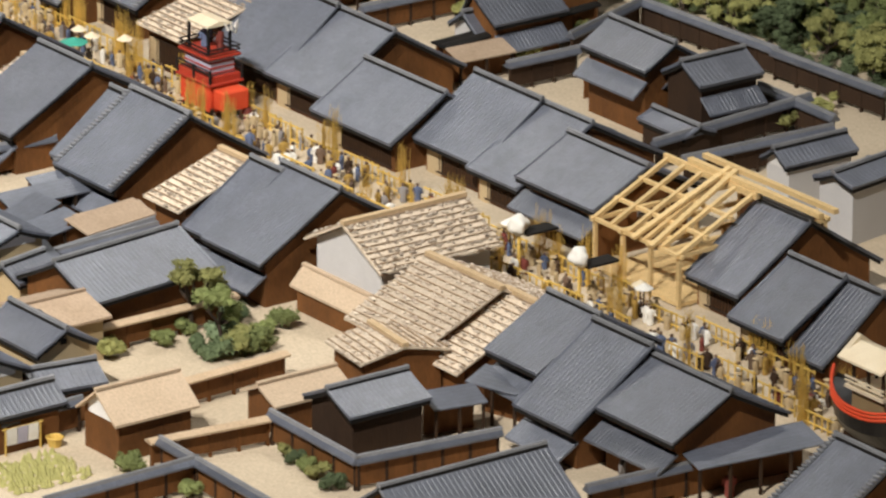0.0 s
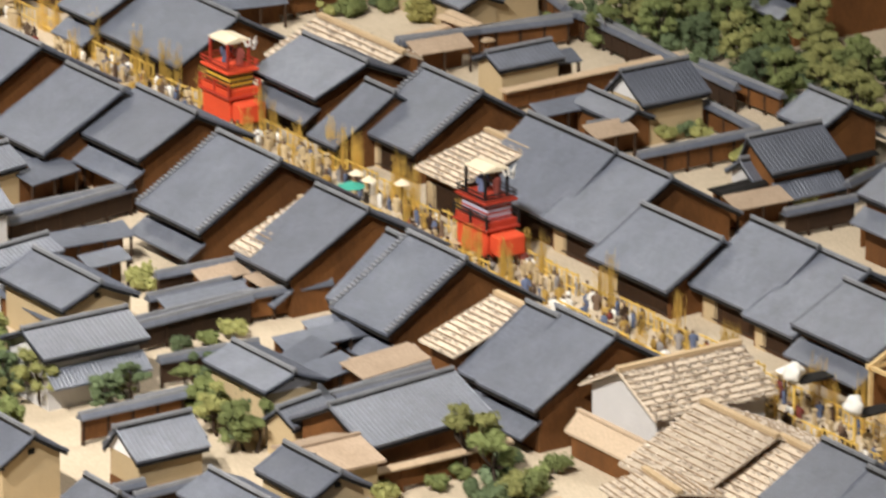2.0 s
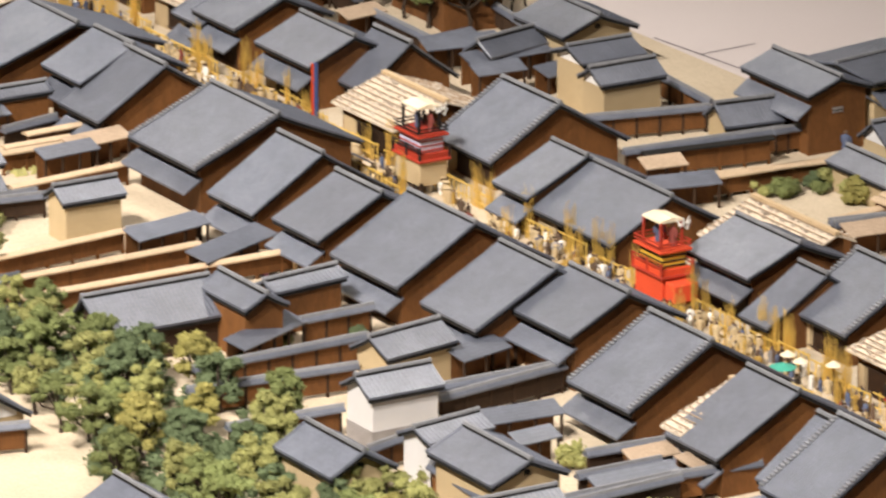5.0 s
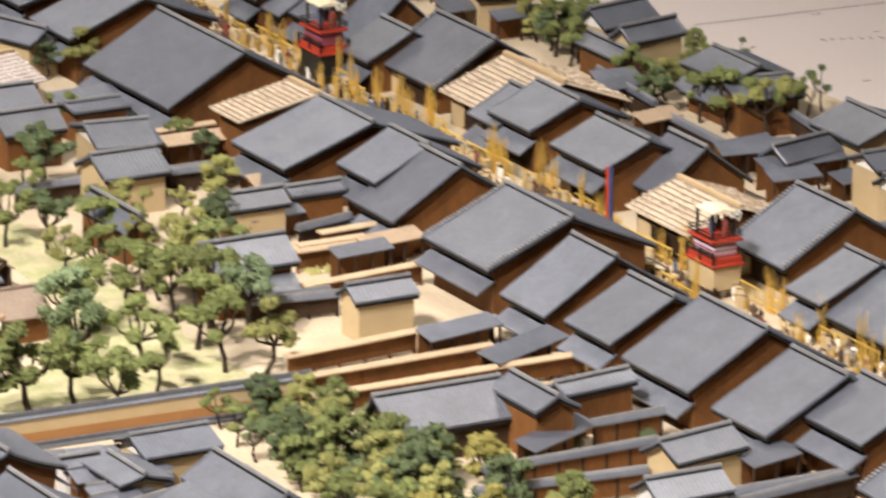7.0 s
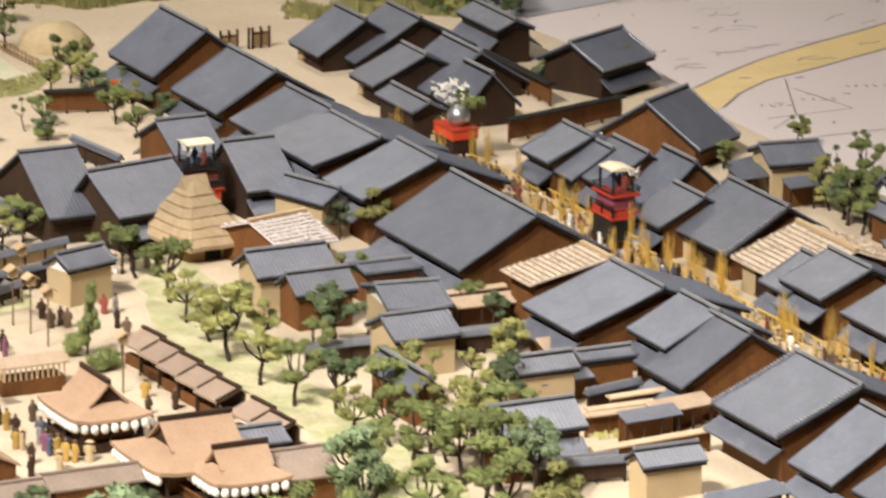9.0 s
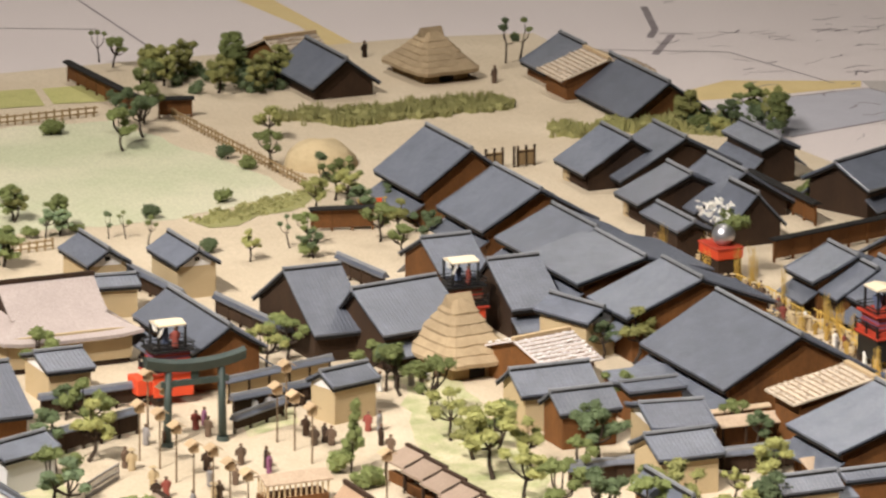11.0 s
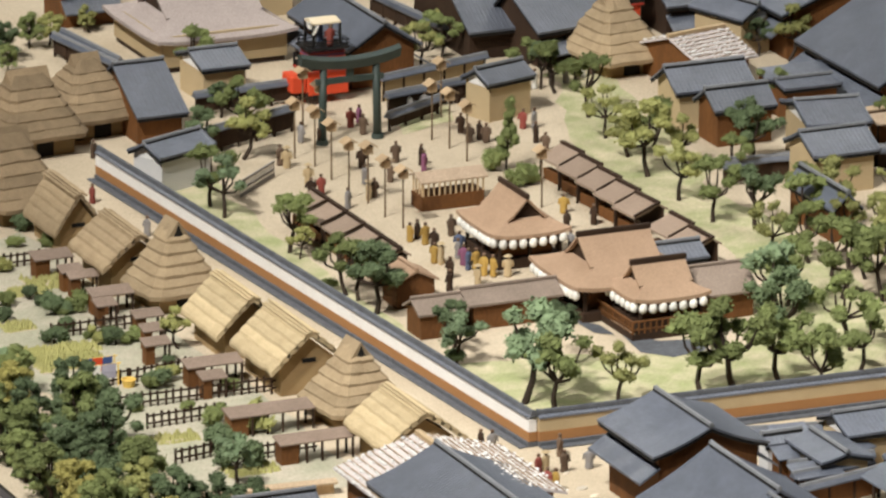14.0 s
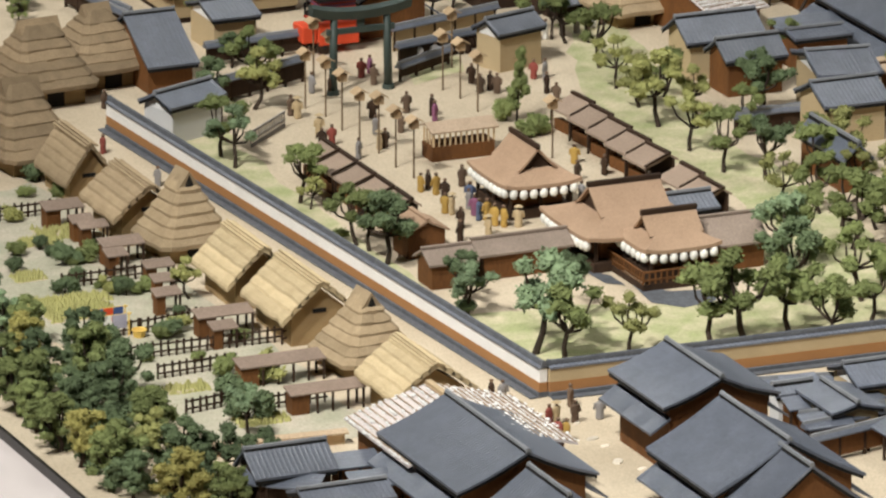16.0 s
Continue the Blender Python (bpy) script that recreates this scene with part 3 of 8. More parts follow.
for k in range(110):
    # illegible map writing: short bars
    x, y = random.uniform(62, 125), random.uniform(20, 190)
    ink_line([(x, y), (x + random.uniform(0.4, 1.4), y + random.uniform(-0.4, 0.4))], random.uniform(0.12, 0.3))
for x, y, n in ((70.5, 44.6, 9), (70.8, 89.5, 8), (61.0, 86.6, 4), (65.2, 87.0, 4)):
    # rows of brush strokes, one character each
    for k in range(n):
        u, v = x + k * 0.75, y - k * 0.28
        ink_line([(u, v), (u + 0.4, v + random.uniform(-0.5, 0.5)), (u + random.uniform(0.0, 0.5), v + 0.5)], 0.16)
for k in range(150):
    # hatching and river lines on the sheet
    x, y = random.uniform(60, 110), random.uniform(98, 165)
    pts = [(x, y)]
    for _ in range(3):
        pts.append((pts[-1][0] + random.uniform(0.2, 1.3), pts[-1][1] + random.uniform(-0.9, 0.9)))
    ink_line(pts, random.uniform(0.06, 0.22))
for k in range(16):
    x, y = random.uniform(-95, -84), random.uniform(-60, 10)
    ink_line([(x, y), (x + random.uniform(0.5, 2.2), y + random.uniform(-0.6, 0.6))], random.uniform(0.25, 0.5))


# ---- houses ----
gabled('lean_to', 9.39, -115.06, 7.06, 2.60, 1.03, 1.55, 0.0, roof='plain', pent=False, label='low brown annex with a pale board roof')
gabled('town_house', 12.09, -135.13, 5.20, 6.60, 4.67, 3.98, 0.0)
gabled('town_house', 11.39, -140.69, 5.68, 6.60, 5.84, 2.62, 0.0)
gabled('town_house', 11.57, -146.93, 7.56, 6.00, 4.30, 3.77, 0.0)
gabled('town_house', 11.69, -162.50, 5.38, 6.20, 4.76, 3.29, 0.0, verge=True)
gabled('town_house', -6.23, -149.09, 11.63, 5.00, 4.14, 2.28, 90.0)
gabled('storehouse', -1.64, -133.53, 5.81, 4.40, 2.40, 3.34, 90.0, wall='dark', pent=False, label='small dark storehouse with grey tiled roof')
gabled('shed', -11.98, -125.24, 5.92, 4.00, 2.07, 2.45, 90.0, roof='plain', plaster=True, pent=False, label='brown shed with a pale new board roof')
gabled('shed', -2.17, -127.25, 5.66, 2.80, 1.82, 1.96, 90.0, roof='plain', pent=False)
gabled('shed', -7.67, -109.94, 4.47, 3.60, 2.90, 2.86, 90.0, roof='pink', wall='beige', pent=False)
gabled('storehouse', -4.09, -97.37, 7.05, 4.60, 2.25, 3.79, 0.0, wall='beige', pent=False, label='plastered storehouse with grey tiled roof')
gabled('storehouse', -11.73, -114.49, 6.18, 4.80, 2.18, 3.61, 0.0, wall='beige', base_wall='brown', pent=False, label='plastered storehouse with grey tiled roof')
gabled('storehouse', -17.71, -115.96, 6.76, 4.80, 2.35, 3.73, 0.0, wall='beige', base_wall='brown', pent=False, label='plastered storehouse with grey tiled roof')
gabled('storehouse', -22.63, -108.60, 3.86, 3.60, 1.77, 2.57, 0.0, wall='beige', pent=False, label='plastered storehouse with grey tiled roof')
gabled('storehouse', -15.79, -103.22, 5.23, 4.60, 2.39, 3.17, 90.0, back=1.53, zb=2.92, wall='beige', base_wall='brown', plaster=True, pent=False, label='white plastered storehouse with grey tiled roof')
gabled('shed', -12.98, -118.63, 4.63, 3.20, 1.75, 2.32, 80.8, wall='brown', pent=False, label='low brown shed with a grey tiled roof')
gabled('shed', -18.00, -120.77, 6.33, 3.40, 1.48, 2.40, 90.0, wall='brown', pent=False, label='low brown shed with a grey tiled roof')
gabled('town_house', -0.76, -106.32, 9.97, 4.60, 3.64, 2.84, 97.1, wall='brown', pent=False)
gabled('shed', -4.63, -101.96, 3.77, 3.20, 1.49, 2.31, 103.4, back=1.27, zb=2.25, wall='beige', pent=False, label='low brown shed with a grey tiled roof')
gabled('shed', -14.90, -101.75, 5.55, 4.00, 1.87, 2.88, 90.0, back=1.25, zb=2.70, wall='brown', pent=False, label='low brown shed with a grey tiled roof')
gabled('storehouse', -23.23, -98.89, 6.20, 4.80, 2.36, 3.32, 0.0, wall='beige', pent=False, label='plastered storehouse with grey tiled roof')
gabled('town_house', 14.20, -115.20, 9.18, 6.20, 3.97, 4.17, 90.0, roof='shingle', wall='white', pent=False)
gabled('town_house', 12.03, -124.44, 7.60, 5.40, 6.15, 2.66, 0.0, roof='shingle', pent=False)
gabled('town_house', 12.88, -129.19, 3.88, 5.00, 6.35, 2.11, 0.0, roof='shingle', pent=False)
gabled('shed', 4.83, -126.57, 4.58, 3.60, 3.00, 2.97, -8.0, roof='shingle', pent=False)
gabled('town_house', 12.32, -100.31, 3.83, 5.80, 5.76, 3.87, 0.0, back=4.6, zb=2.9, roof='shingle', pent=False)
gabled('town_house', 12.00, -103.97, 3.52, 6.40, 5.22, 3.00, 0.0)
gabled('town_house', 12.51, -107.97, 6.27, 6.70, 6.09, 3.07, 0.0)
gabled('town_house', 12.92, -86.85, 2.95, 6.20, 4.70, 2.63, 0.0)
gabled('town_house', 13.02, -90.89, 6.61, 6.70, 6.00, 2.89, 0.0, verge=True)
gabled('town_house', 13.19, -76.06, 2.39, 5.40, 5.40, 3.14, 0.0, back=4.6, zb=2.9, roof='shingle', pent=False)
gabled('town_house', 13.91, -78.76, 6.16, 6.40, 6.31, 2.91, 0.0)
gabled('town_house', 14.24, -67.21, 7.70, 6.70, 6.39, 2.94, 0.0, verge=True)
gabled('town_house', 15.57, -55.06, 7.45, 6.40, 4.64, 4.05, 0.0)
gabled('town_house', 14.11, -48.32, 7.28, 6.50, 6.30, 3.15, 0.0)
gabled('town_house', 14.48, -36.44, 9.04, 6.70, 6.29, 3.10, 0.0)
gabled('town_house', 13.46, -26.98, 6.40, 6.20, 5.20, 3.51, 0.0)
gabled('town_house', 14.23, -17.51, 6.39, 6.50, 5.82, 2.90, 0.0)
gabled('town_house', 15.99, -6.47, 9.91, 6.70, 6.93, 3.70, 0.0, verge=True)
gabled('town_house', 16.18, 13.41, 6.04, 6.50, 4.58, 4.24, 0.0)
gabled('town_house', 15.93, 8.25, 6.31, 6.30, 5.68, 2.80, 0.0)
gabled('town_house', 17.06, 31.90, 4.86, 5.60, 6.88, 4.27, 0.0, back=4.6, zb=2.9, roof='shingle', pent=False)
gabled('town_house', 15.66, 22.40, 8.58, 6.40, 7.55, 3.79, 0.0)
gabled('town_house', 15.79, 46.63, 14.73, 6.70, 6.64, 3.08, 0.0)
gabled('town_house', 16.80, 62.07, 7.28, 6.40, 6.63, 3.82, 0.0)
gabled('town_house', 17.53, 108.41, 9.28, 6.50, 4.91, 3.01, 0.0)
gabled('town_house', 17.05, 93.56, 9.20, 6.50, 5.34, 3.43, 0.0)
gabled('town_house', 16.38, 81.15, 8.56, 6.20, 5.21, 3.90, 0.0)
gabled('town_house', 16.29, 72.76, 10.29, 6.00, 6.06, 4.38, 0.0)
gabled('town_house', -9.89, 74.11, 5.00, 6.30, 6.31, 2.48, 90.0, wall='dark')
gabled('town_house', -5.10, 68.99, 8.05, 5.80, 4.61, 3.04, 99.9, back=3.17, zb=2.62, wall='dark')
gabled('town_house', 7.12, 73.11, 4.62, 5.60, 4.90, 2.66, 90.0, back=3.77, zb=2.34, wall='dark')
gabled('town_house', 4.32, 79.95, 4.44, 6.00, 4.35, 3.81, 90.0)
gabled('storehouse', 8.47, 63.83, 6.18, 4.20, 1.85, 3.21, 18.8, wall='beige', pent=False, label='plastered storehouse with grey tiled roof')
white_shed = gabled('shed', 2.05, 56.79, 5.62, 3.80, 4.30, 2.37, 102.6, roof='shingle', pent=False, label='shed with white stone-weighted board roof')
gabled('storehouse', -16.12, 53.58, 4.80, 4.00, 1.67, 3.10, 106.2, wall='beige', pent=False, label='plastered storehouse with grey tiled roof')
gabled('town_house', -2.43, 45.86, 6.81, 4.60, 2.36, 3.10, 90.0, wall='beige', pent=False)
gabled('town_house', -2.38, 40.29, 5.27, 4.20, 2.02, 2.95, 90.0, wall='brown', pent=False)
gabled('storehouse', 1.40, 32.44, 5.16, 4.80, 3.73, 3.85, 80.7, wall='beige', pent=False, label='plastered storehouse with grey tiled roof')
gabled('storehouse', -1.12, 26.22, 5.55, 4.40, 2.70, 3.15, 90.0, wall='beige', pent=False, label='plastered storehouse with grey tiled roof')
gabled('shed', -6.60, 16.20, 8.08, 3.80, 1.23, 2.57, 0.0, wall='brown', pent=False, label='low brown shed with a grey tiled roof')
gabled('shed', 5.31, 44.37, 4.93, 3.00, 1.80, 2.70, 90.0, wall='brown', pent=False, label='low brown shed with a grey tiled roof')
gabled('tea_house', 3.10, 13.56, 5.06, 4.00, 1.48, 3.11, 90.0, back=1.22, zb=3.04, wall='beige', pent=False, label='low plastered house with grey tiled roof')
gabled('shed', 8.93, 14.98, 4.67, 3.40, 1.19, 2.94, 90.0, wall='brown', pent=False, label='low brown shed with a grey tiled roof')
gabled('town_house', -4.99, -0.65, 6.85, 5.20, 2.49, 3.71, 90.0, back=2.10, zb=3.60)
gabled('tea_house', 0.59, -10.73, 5.16, 4.00, 1.57, 3.11, 90.0, wall='beige', pent=False, label='low plastered house with grey tiled roof')
gabled('town_house', 35.13, 112.51, 5.99, 4.40, 4.54, 1.66, 0.0, wall='dark', front=True)
gabled('town_house', 39.58, 111.21, 6.46, 4.40, 6.23, 1.16, 0.0, wall='dark', front=True)
gabled('town_house', 34.95, 99.81, 4.72, 4.10, 5.01, 1.91, 0.0, wall='dark', front=True)
gabled('town_house', 39.12, 99.13, 7.26, 4.30, 4.83, 1.23, 0.0, wall='dark', front=True)
gabled('town_house', 47.52, 109.61, 7.79, 4.00, 1.88, 3.19, 0.0, wall='dark')
gabled('town_house', 50.39, 96.39, 7.39, 4.50, 3.64, 2.62, 115.3, wall='dark')
gabled('town_house', 45.13, 73.63, 6.64, 5.20, 5.17, 1.89, 121.5, pent=False)
gabled('storehouse', 48.57, 59.19, 5.12, 4.20, 2.77, 3.17, 81.0, wall='beige', pent=False, label='plastered storehouse with grey tiled roof')
gabled('town_house', 33.71, 67.20, 5.21, 5.00, 4.06, 3.22, 0.0, front=True)
gabled('town_house', 34.04, 63.62, 3.69, 4.60, 3.68, 2.42, 0.0, front=True)
gabled('town_house', 35.32, 61.09, 6.06, 5.00, 4.04, 2.62, 0.0, front=True)
gabled('town_house', 37.12, 56.15, 5.55, 5.20, 4.00, 1.58, 0.0, front=True)
gabled('town_house', 33.41, 47.48, 5.19, 4.80, 4.12, 2.82, 0.0, front=True)
gabled('town_house', 36.55, 42.00, 9.86, 5.60, 5.48, 2.37, 0.0, verge=True, front=True)
gabled('town_house', 36.52, 30.94, 9.55, 4.80, 5.80, 2.60, 0.0, roof='shingle', pent=False, front=True)
gabled('town_house', 33.27, 26.73, 4.55, 4.60, 3.78, 2.63, 0.0, front=True)
gabled('town_house', 34.02, 22.80, 6.73, 5.40, 4.37, 3.50, 0.0, front=True)
gabled('town_house', 33.16, 11.41, 8.13, 5.40, 4.07, 3.64, 0.0, front=True)
gabled('town_house', 36.17, 7.03, 5.42, 5.20, 4.20, 2.07, 0.0, front=True)
gabled('town_house', 31.77, -3.65, 9.06, 4.40, 4.51, 2.86, 0.0, roof='shingle', pent=False, front=True)
gabled('town_house', 35.97, -13.02, 8.13, 5.90, 5.91, 2.38, 0.0, verge=True, front=True)
gabled('town_house', 31.62, -25.33, 4.78, 5.40, 5.02, 3.07, 0.0, front=True)
gabled('town_house', 32.20, -32.22, 11.39, 5.00, 5.05, 2.20, 0.0, front=True)
gabled('town_house', 33.07, -48.78, 8.02, 5.40, 4.33, 3.59, 0.0, front=True)
gabled('town_house', 37.68, -45.02, 10.59, 4.60, 4.60, 2.60, 0.0, back=1.6, zb=3.9, roof='shingle', pent=False)
gabled('town_house', 31.48, -56.75, 3.53, 5.00, 4.84, 1.98, 0.0, front=True)
gabled('town_house', 35.00, -60.21, 7.15, 5.80, 5.63, 2.48, 0.0, verge=True, front=True)
gabled('town_house', 32.92, -69.84, 5.20, 4.40, 5.84, 2.92, 0.0, roof='shingle', pent=False, front=True)
gabled('town_house', 34.60, -74.76, 10.04, 6.00, 5.12, 2.16, 0.0, front=True)
gabled('town_house', 34.97, -82.17, 6.82, 5.70, 5.76, 2.26, 0.0, front=True)
gabled('town_house', 31.87, -90.99, 8.92, 4.80, 4.41, 2.16, 0.0, front=True)
gabled('town_house', 34.42, -98.62, 7.19, 5.70, 5.00, 2.25, 0.0, front=True)
gabled('town_house', 34.78, -104.27, 5.51, 5.40, 5.93, 2.18, 0.0, front=True)
gabled('town_house', 32.25, -111.89, 8.25, 5.60, 4.21, 3.51, 0.0, front=True)
gabled('town_house', 33.76, -127.59, 5.26, 5.80, 5.64, 2.10, 0.0, front=True)
gabled('town_house', 29.68, -135.84, 5.35, 5.40, 4.72, 2.49, 0.0, front=True)
gabled('town_house', 30.18, -139.63, 3.81, 5.20, 4.60, 1.57, 0.0, front=True)
gabled('storehouse', 46.04, -114.66, 5.89, 4.20, 1.33, 3.34, 90.0, wall='white', pent=False, label='white plastered storehouse with grey tiled roof')
gabled('storehouse', 45.06, -120.91, 5.26, 4.60, 1.64, 4.00, 100.0, wall='white', pent=False, label='white plastered storehouse with grey tiled roof')
gabled('town_house', 47.70, -95.30, 7.00, 6.00, 2.50, 4.53, 0.0)
gabled('town_house', 49.33, -100.53, 5.26, 5.40, 2.09, 4.25, 90.0, wall='dark')
gabled('town_house', 48.75, -79.06, 6.10, 4.80, 2.89, 3.07, 90.0, back=1.28, zb=2.59)
gabled('shed', 45.43, -101.87, 5.0, 2.3, 1.3, 1.8, 0.0, wall='dark', pent=False, label='low brown shed with a grey tiled roof')
gabled('shed', 46.57, -51.21, 5.53, 3.80, 1.73, 3.03, 90.0, wall='beige', pent=False, label='low brown shed with a grey tiled roof')
gabled('storehouse', 49.97, -62.53, 5.71, 4.80, 2.77, 3.14, 90.0, back=2.02, zb=2.92, wall='beige', pent=False, label='plastered storehouse with grey tiled roof')
gabled('shed', 46.63, -62.52, 5.77, 3.00, 1.49, 2.22, 0.0, wall='brown', pent=False, label='low brown shed with a grey tiled roof')
gabled('town_house', 75.92, -46.49, 12.48, 6.60, 7.13, 4.16, 0.0)
gabled('town_house', 55.38, -75.32, 4.68, 5.00, 2.80, 3.57, 0.0)
gabled('shed', 48.22, -78.72, 5.78, 3.20, 1.61, 2.1, 90.0, wall='white', pent=False, label='low brown shed with a grey tiled roof')
gabled('storehouse', 47.86, -6.36, 5.77, 4.60, 1.72, 3.64, 90.0, wall='beige', pent=False, label='plastered storehouse with grey tiled roof')
gabled('storehouse', 49.05, -1.21, 5.66, 4.80, 2.37, 3.99, 90.0, wall='beige', pent=False, label='plastered storehouse with grey tiled roof')
gabled('town_house', 57.24, -16.87, 9.09, 5.80, 2.93, 4.76, 0.0)
gabled('town_house', 63.58, -16.91, 8.81, 5.60, 4.24, 5.02, 99.1, wall='beige')
gabled('town_house', 73.75, -20.40, 6.44, 5.60, 3.01, 3.45, 0.0)
gabled('shed', 52.01, -16.46, 4.87, 3.60, 1.92, 2.32, 82.7, wall='beige', pent=False, label='low brown shed with a grey tiled roof')
gabled('storehouse', 56.27, -34.79, 5.08, 4.80, 2.04, 3.58, 90.0, back=1.46, zb=3.41, wall='beige', pent=False, label='plastered storehouse with grey tiled roof')
gabled('storehouse', 56.75, -29.78, 5.11, 4.90, 2.17, 3.60, 90.0, back=1.84, zb=3.51, wall='beige', pent=False, label='plastered storehouse with grey tiled roof')
gabled('shed', 53.16, -32.76, 8.88, 3.00, 1.92, 2.18, 0.0, wall='beige', pent=False, label='low brown shed with a grey tiled roof')
gabled('storehouse', 51.42, 39.48, 5.84, 4.60, 1.38, 3.61, 100.6, wall='beige', pent=False, label='plastered storehouse with grey tiled roof')
gabled('storehouse', 51.72, 44.92, 5.89, 4.80, 2.07, 3.56, 100.9, back=1.73, zb=3.46, wall='beige', pent=False, label='plastered storehouse with grey tiled roof')
gabled('shed', 48.87, 40.89, 6.99, 3.00, 1.32, 2.34, 0.0, wall='brown', pent=False, label='low brown shed with a grey tiled roof')
gabled('town_house', 52.06, 26.77, 7.06, 4.80, 3.11, 3.85, 0.0)
gabled('shed', 51.71, 23.44, 5.64, 4.00, 3.70, 3.31, 80.1, wall='brown', pent=False, label='low brown shed with a grey tiled roof')
gabled('shed', 47.04, 8.49, 6.49, 3.40, 1.55, 2.33, 103.0, wall='brown', pent=False, label='low brown shed with a grey tiled roof')
gabled('town_house', 53.02, 8.42, 7.2, 4.80, 3.44, 3.50, 0.0, wall='beige', pent=False)
gabled('storehouse', -3.47, -60.26, 5.76, 4.80, 1.93, 3.77, 90.0, wall='white', base_wall='grey', pent=False, label='white plastered storehouse with grey plinth and tiled roof')
gabled('storehouse', 2.52, -51.58, 6.24, 4.20, 1.97, 3.11, 100.4, wall='beige', pent=False, label='plastered storehouse with grey tiled roof')
gabled('storehouse', -13.44, -70.09, 7.38, 4.80, 2.48, 3.45, 0.0, wall='beige', pent=False, label='plastered storehouse with grey tiled roof')
gabled('storehouse', -5.01, -75.96, 8.15, 4.60, 2.90, 3.33, 0.0, wall='beige', pent=False, label='plastered storehouse with grey tiled roof')
gabled('shed', -4.53, -68.77, 5.48, 4.00, 1.68, 3.29, 99.0, wall='white', pent=False, label='low brown shed with a grey tiled roof')
gabled('storehouse', -10.30, -85.39, 7.70, 4.80, 2.68, 3.61, 90.0, wall='white', label='white plastered storehouse with grey tiled roof')
gabled('storehouse', -28.83, -72.39, 6.28, 4.80, 2.41, 3.48, 0.0, wall='beige', pent=False, label='plastered storehouse with grey tiled roof')
gabled('town_house', -8.09, -35.36, 9.78, 4.40, 3.13, 2.52, 90.0, back=2.01, zb=2.20, wall='dark')
gabled('town_house', -2.53, -38.94, 6.56, 4.80, 1.72, 3.87, 0.0, pent=False)
gabled('shed', 3.27, -36.45, 6.27, 3.80, 1.29, 3.22, 97.2, wall='brown', pent=False, label='low brown shed with a grey tiled roof')
gabled('storehouse', -27.12, -33.18, 5.87, 3.60, 2.50, 2.75, 90.0, wall='beige', pent=False, label='plastered storehouse with grey tiled roof')
gabled('storehouse', -26.19, -43.31, 10.61, 3.50, 2.51, 1.93, 0.0, wall='beige', pent=False, label='plastered storehouse with grey tiled roof')
gabled('shed', -31.89, -36.66, 5.60, 3.00, 1.94, 2.52, 0.0, wall='beige', pent=False, label='low plastered shed with a grey tiled roof')
gabled('shed', -33.44, -32.58, 3.01, 2.60, 0.84, 2.06, 90.0, wall='white', pent=False, label='low plastered shed with a grey tiled roof')
gabled('town_house', -42.18, -35.99, 8.75, 6.40, 4.20, 4.83, 0.0, sag=0.16)
gabled('town_house', -43.73, -48.65, 10.24, 6.40, 5.35, 3.43, 0.0, sag=0.16)
gabled('town_house', -44.15, -55.47, 4.74, 6.00, 4.76, 2.39, 0.0)
gabled('town_house', -59.33, -41.68, 13.12, 6.00, 4.92, 3.92, 0.0, sag=0.16)
gabled('town_house', -59.90, -52.70, 6.34, 5.60, 2.90, 3.56, 0.0)
gabled('shed', -70.45, -34.70, 5.78, 3.80, 2.22, 2.47, 90.0, back=1.71, zb=2.32, wall='dark', pent=False, label='low brown shed with a grey tiled roof')
gabled('shed', -69.85, -42.84, 6.10, 3.60, 1.87, 2.95, 90.0, wall='dark', pent=False, label='low brown shed with a grey tiled roof')
rubble_house = gabled('town_house', -58.48, -35.41, 10.66, 5.00, 5.93, 3.38, 0.0, roof='shingle', pent=False)
gabled('town_house', -35.61, 92.27, 5.48, 4.80, 2.46, 3.21, 90.0)
gabled('storehouse', -19.51, 96.14, 6.46, 4.20, 1.97, 2.99, 0.0, wall='beige', pent=False, label='plastered storehouse with grey tiled roof')
gabled('storehouse', -12.89, 93.28, 6.52, 4.20, 1.98, 2.99, 0.0, wall='beige', pent=False, label='plastered storehouse with grey tiled roof')
gabled('town_house', -21.09, 70.28, 12.64, 5.20, 3.13, 3.23, 0.0)
gabled('town_house', -42.71, 61.10, 4.23, 5.20, 5.25, 2.34, 90.0, pent=False)
gabled('storehouse', -46.02, 45.61, 5.81, 3.80, 1.79, 2.95, 112.5, wall='white', pent=False, label='white plastered storehouse with grey tiled roof')
gabled('storehouse', -34.13, 67.36, 4.10, 3.80, 2.93, 2.97, 90.0, wall='beige', pent=False, label='plastered storehouse with grey tiled roof')
gabled('town_house', -29.94, 115.12, 4.82, 5.60, 4.30, 3.02, 90.0, back=2.26, zb=2.42)
gabled('shed', -20.79, 88.70, 3.57, 3.20, 1.82, 2.73, 82.3, wall='beige', pent=False, label='low brown shed with a grey tiled roof')
gabled('town_house', 25.87, 153.44, 9.16, 3.70, 3.33, 1.24, 0.0, wall='dark', pent=False)
gabled('town_house', 48.67, 136.03, 12.24, 3.60, 4.17, 0.72, 0.0, pent=False)
gabled('town_house', 48.06, 148.70, 5.45, 3.60, 4.04, 1.35, 0.0, pent=False)
gabled('town_house', 47.71, 142.86, 5.18, 3.50, 4.75, 1.96, 0.0, roof='shingle', pent=False)
gabled('town_house', 25.27, 160.34, 5.42, 3.40, 5.86, 0.82, 98.7, roof='shingle', pent=False)
gabled('town_house', 36.22, 90.15, 5.20, 4.60, 2.75, 1.68, 0.0, wall='dark', pent=False)
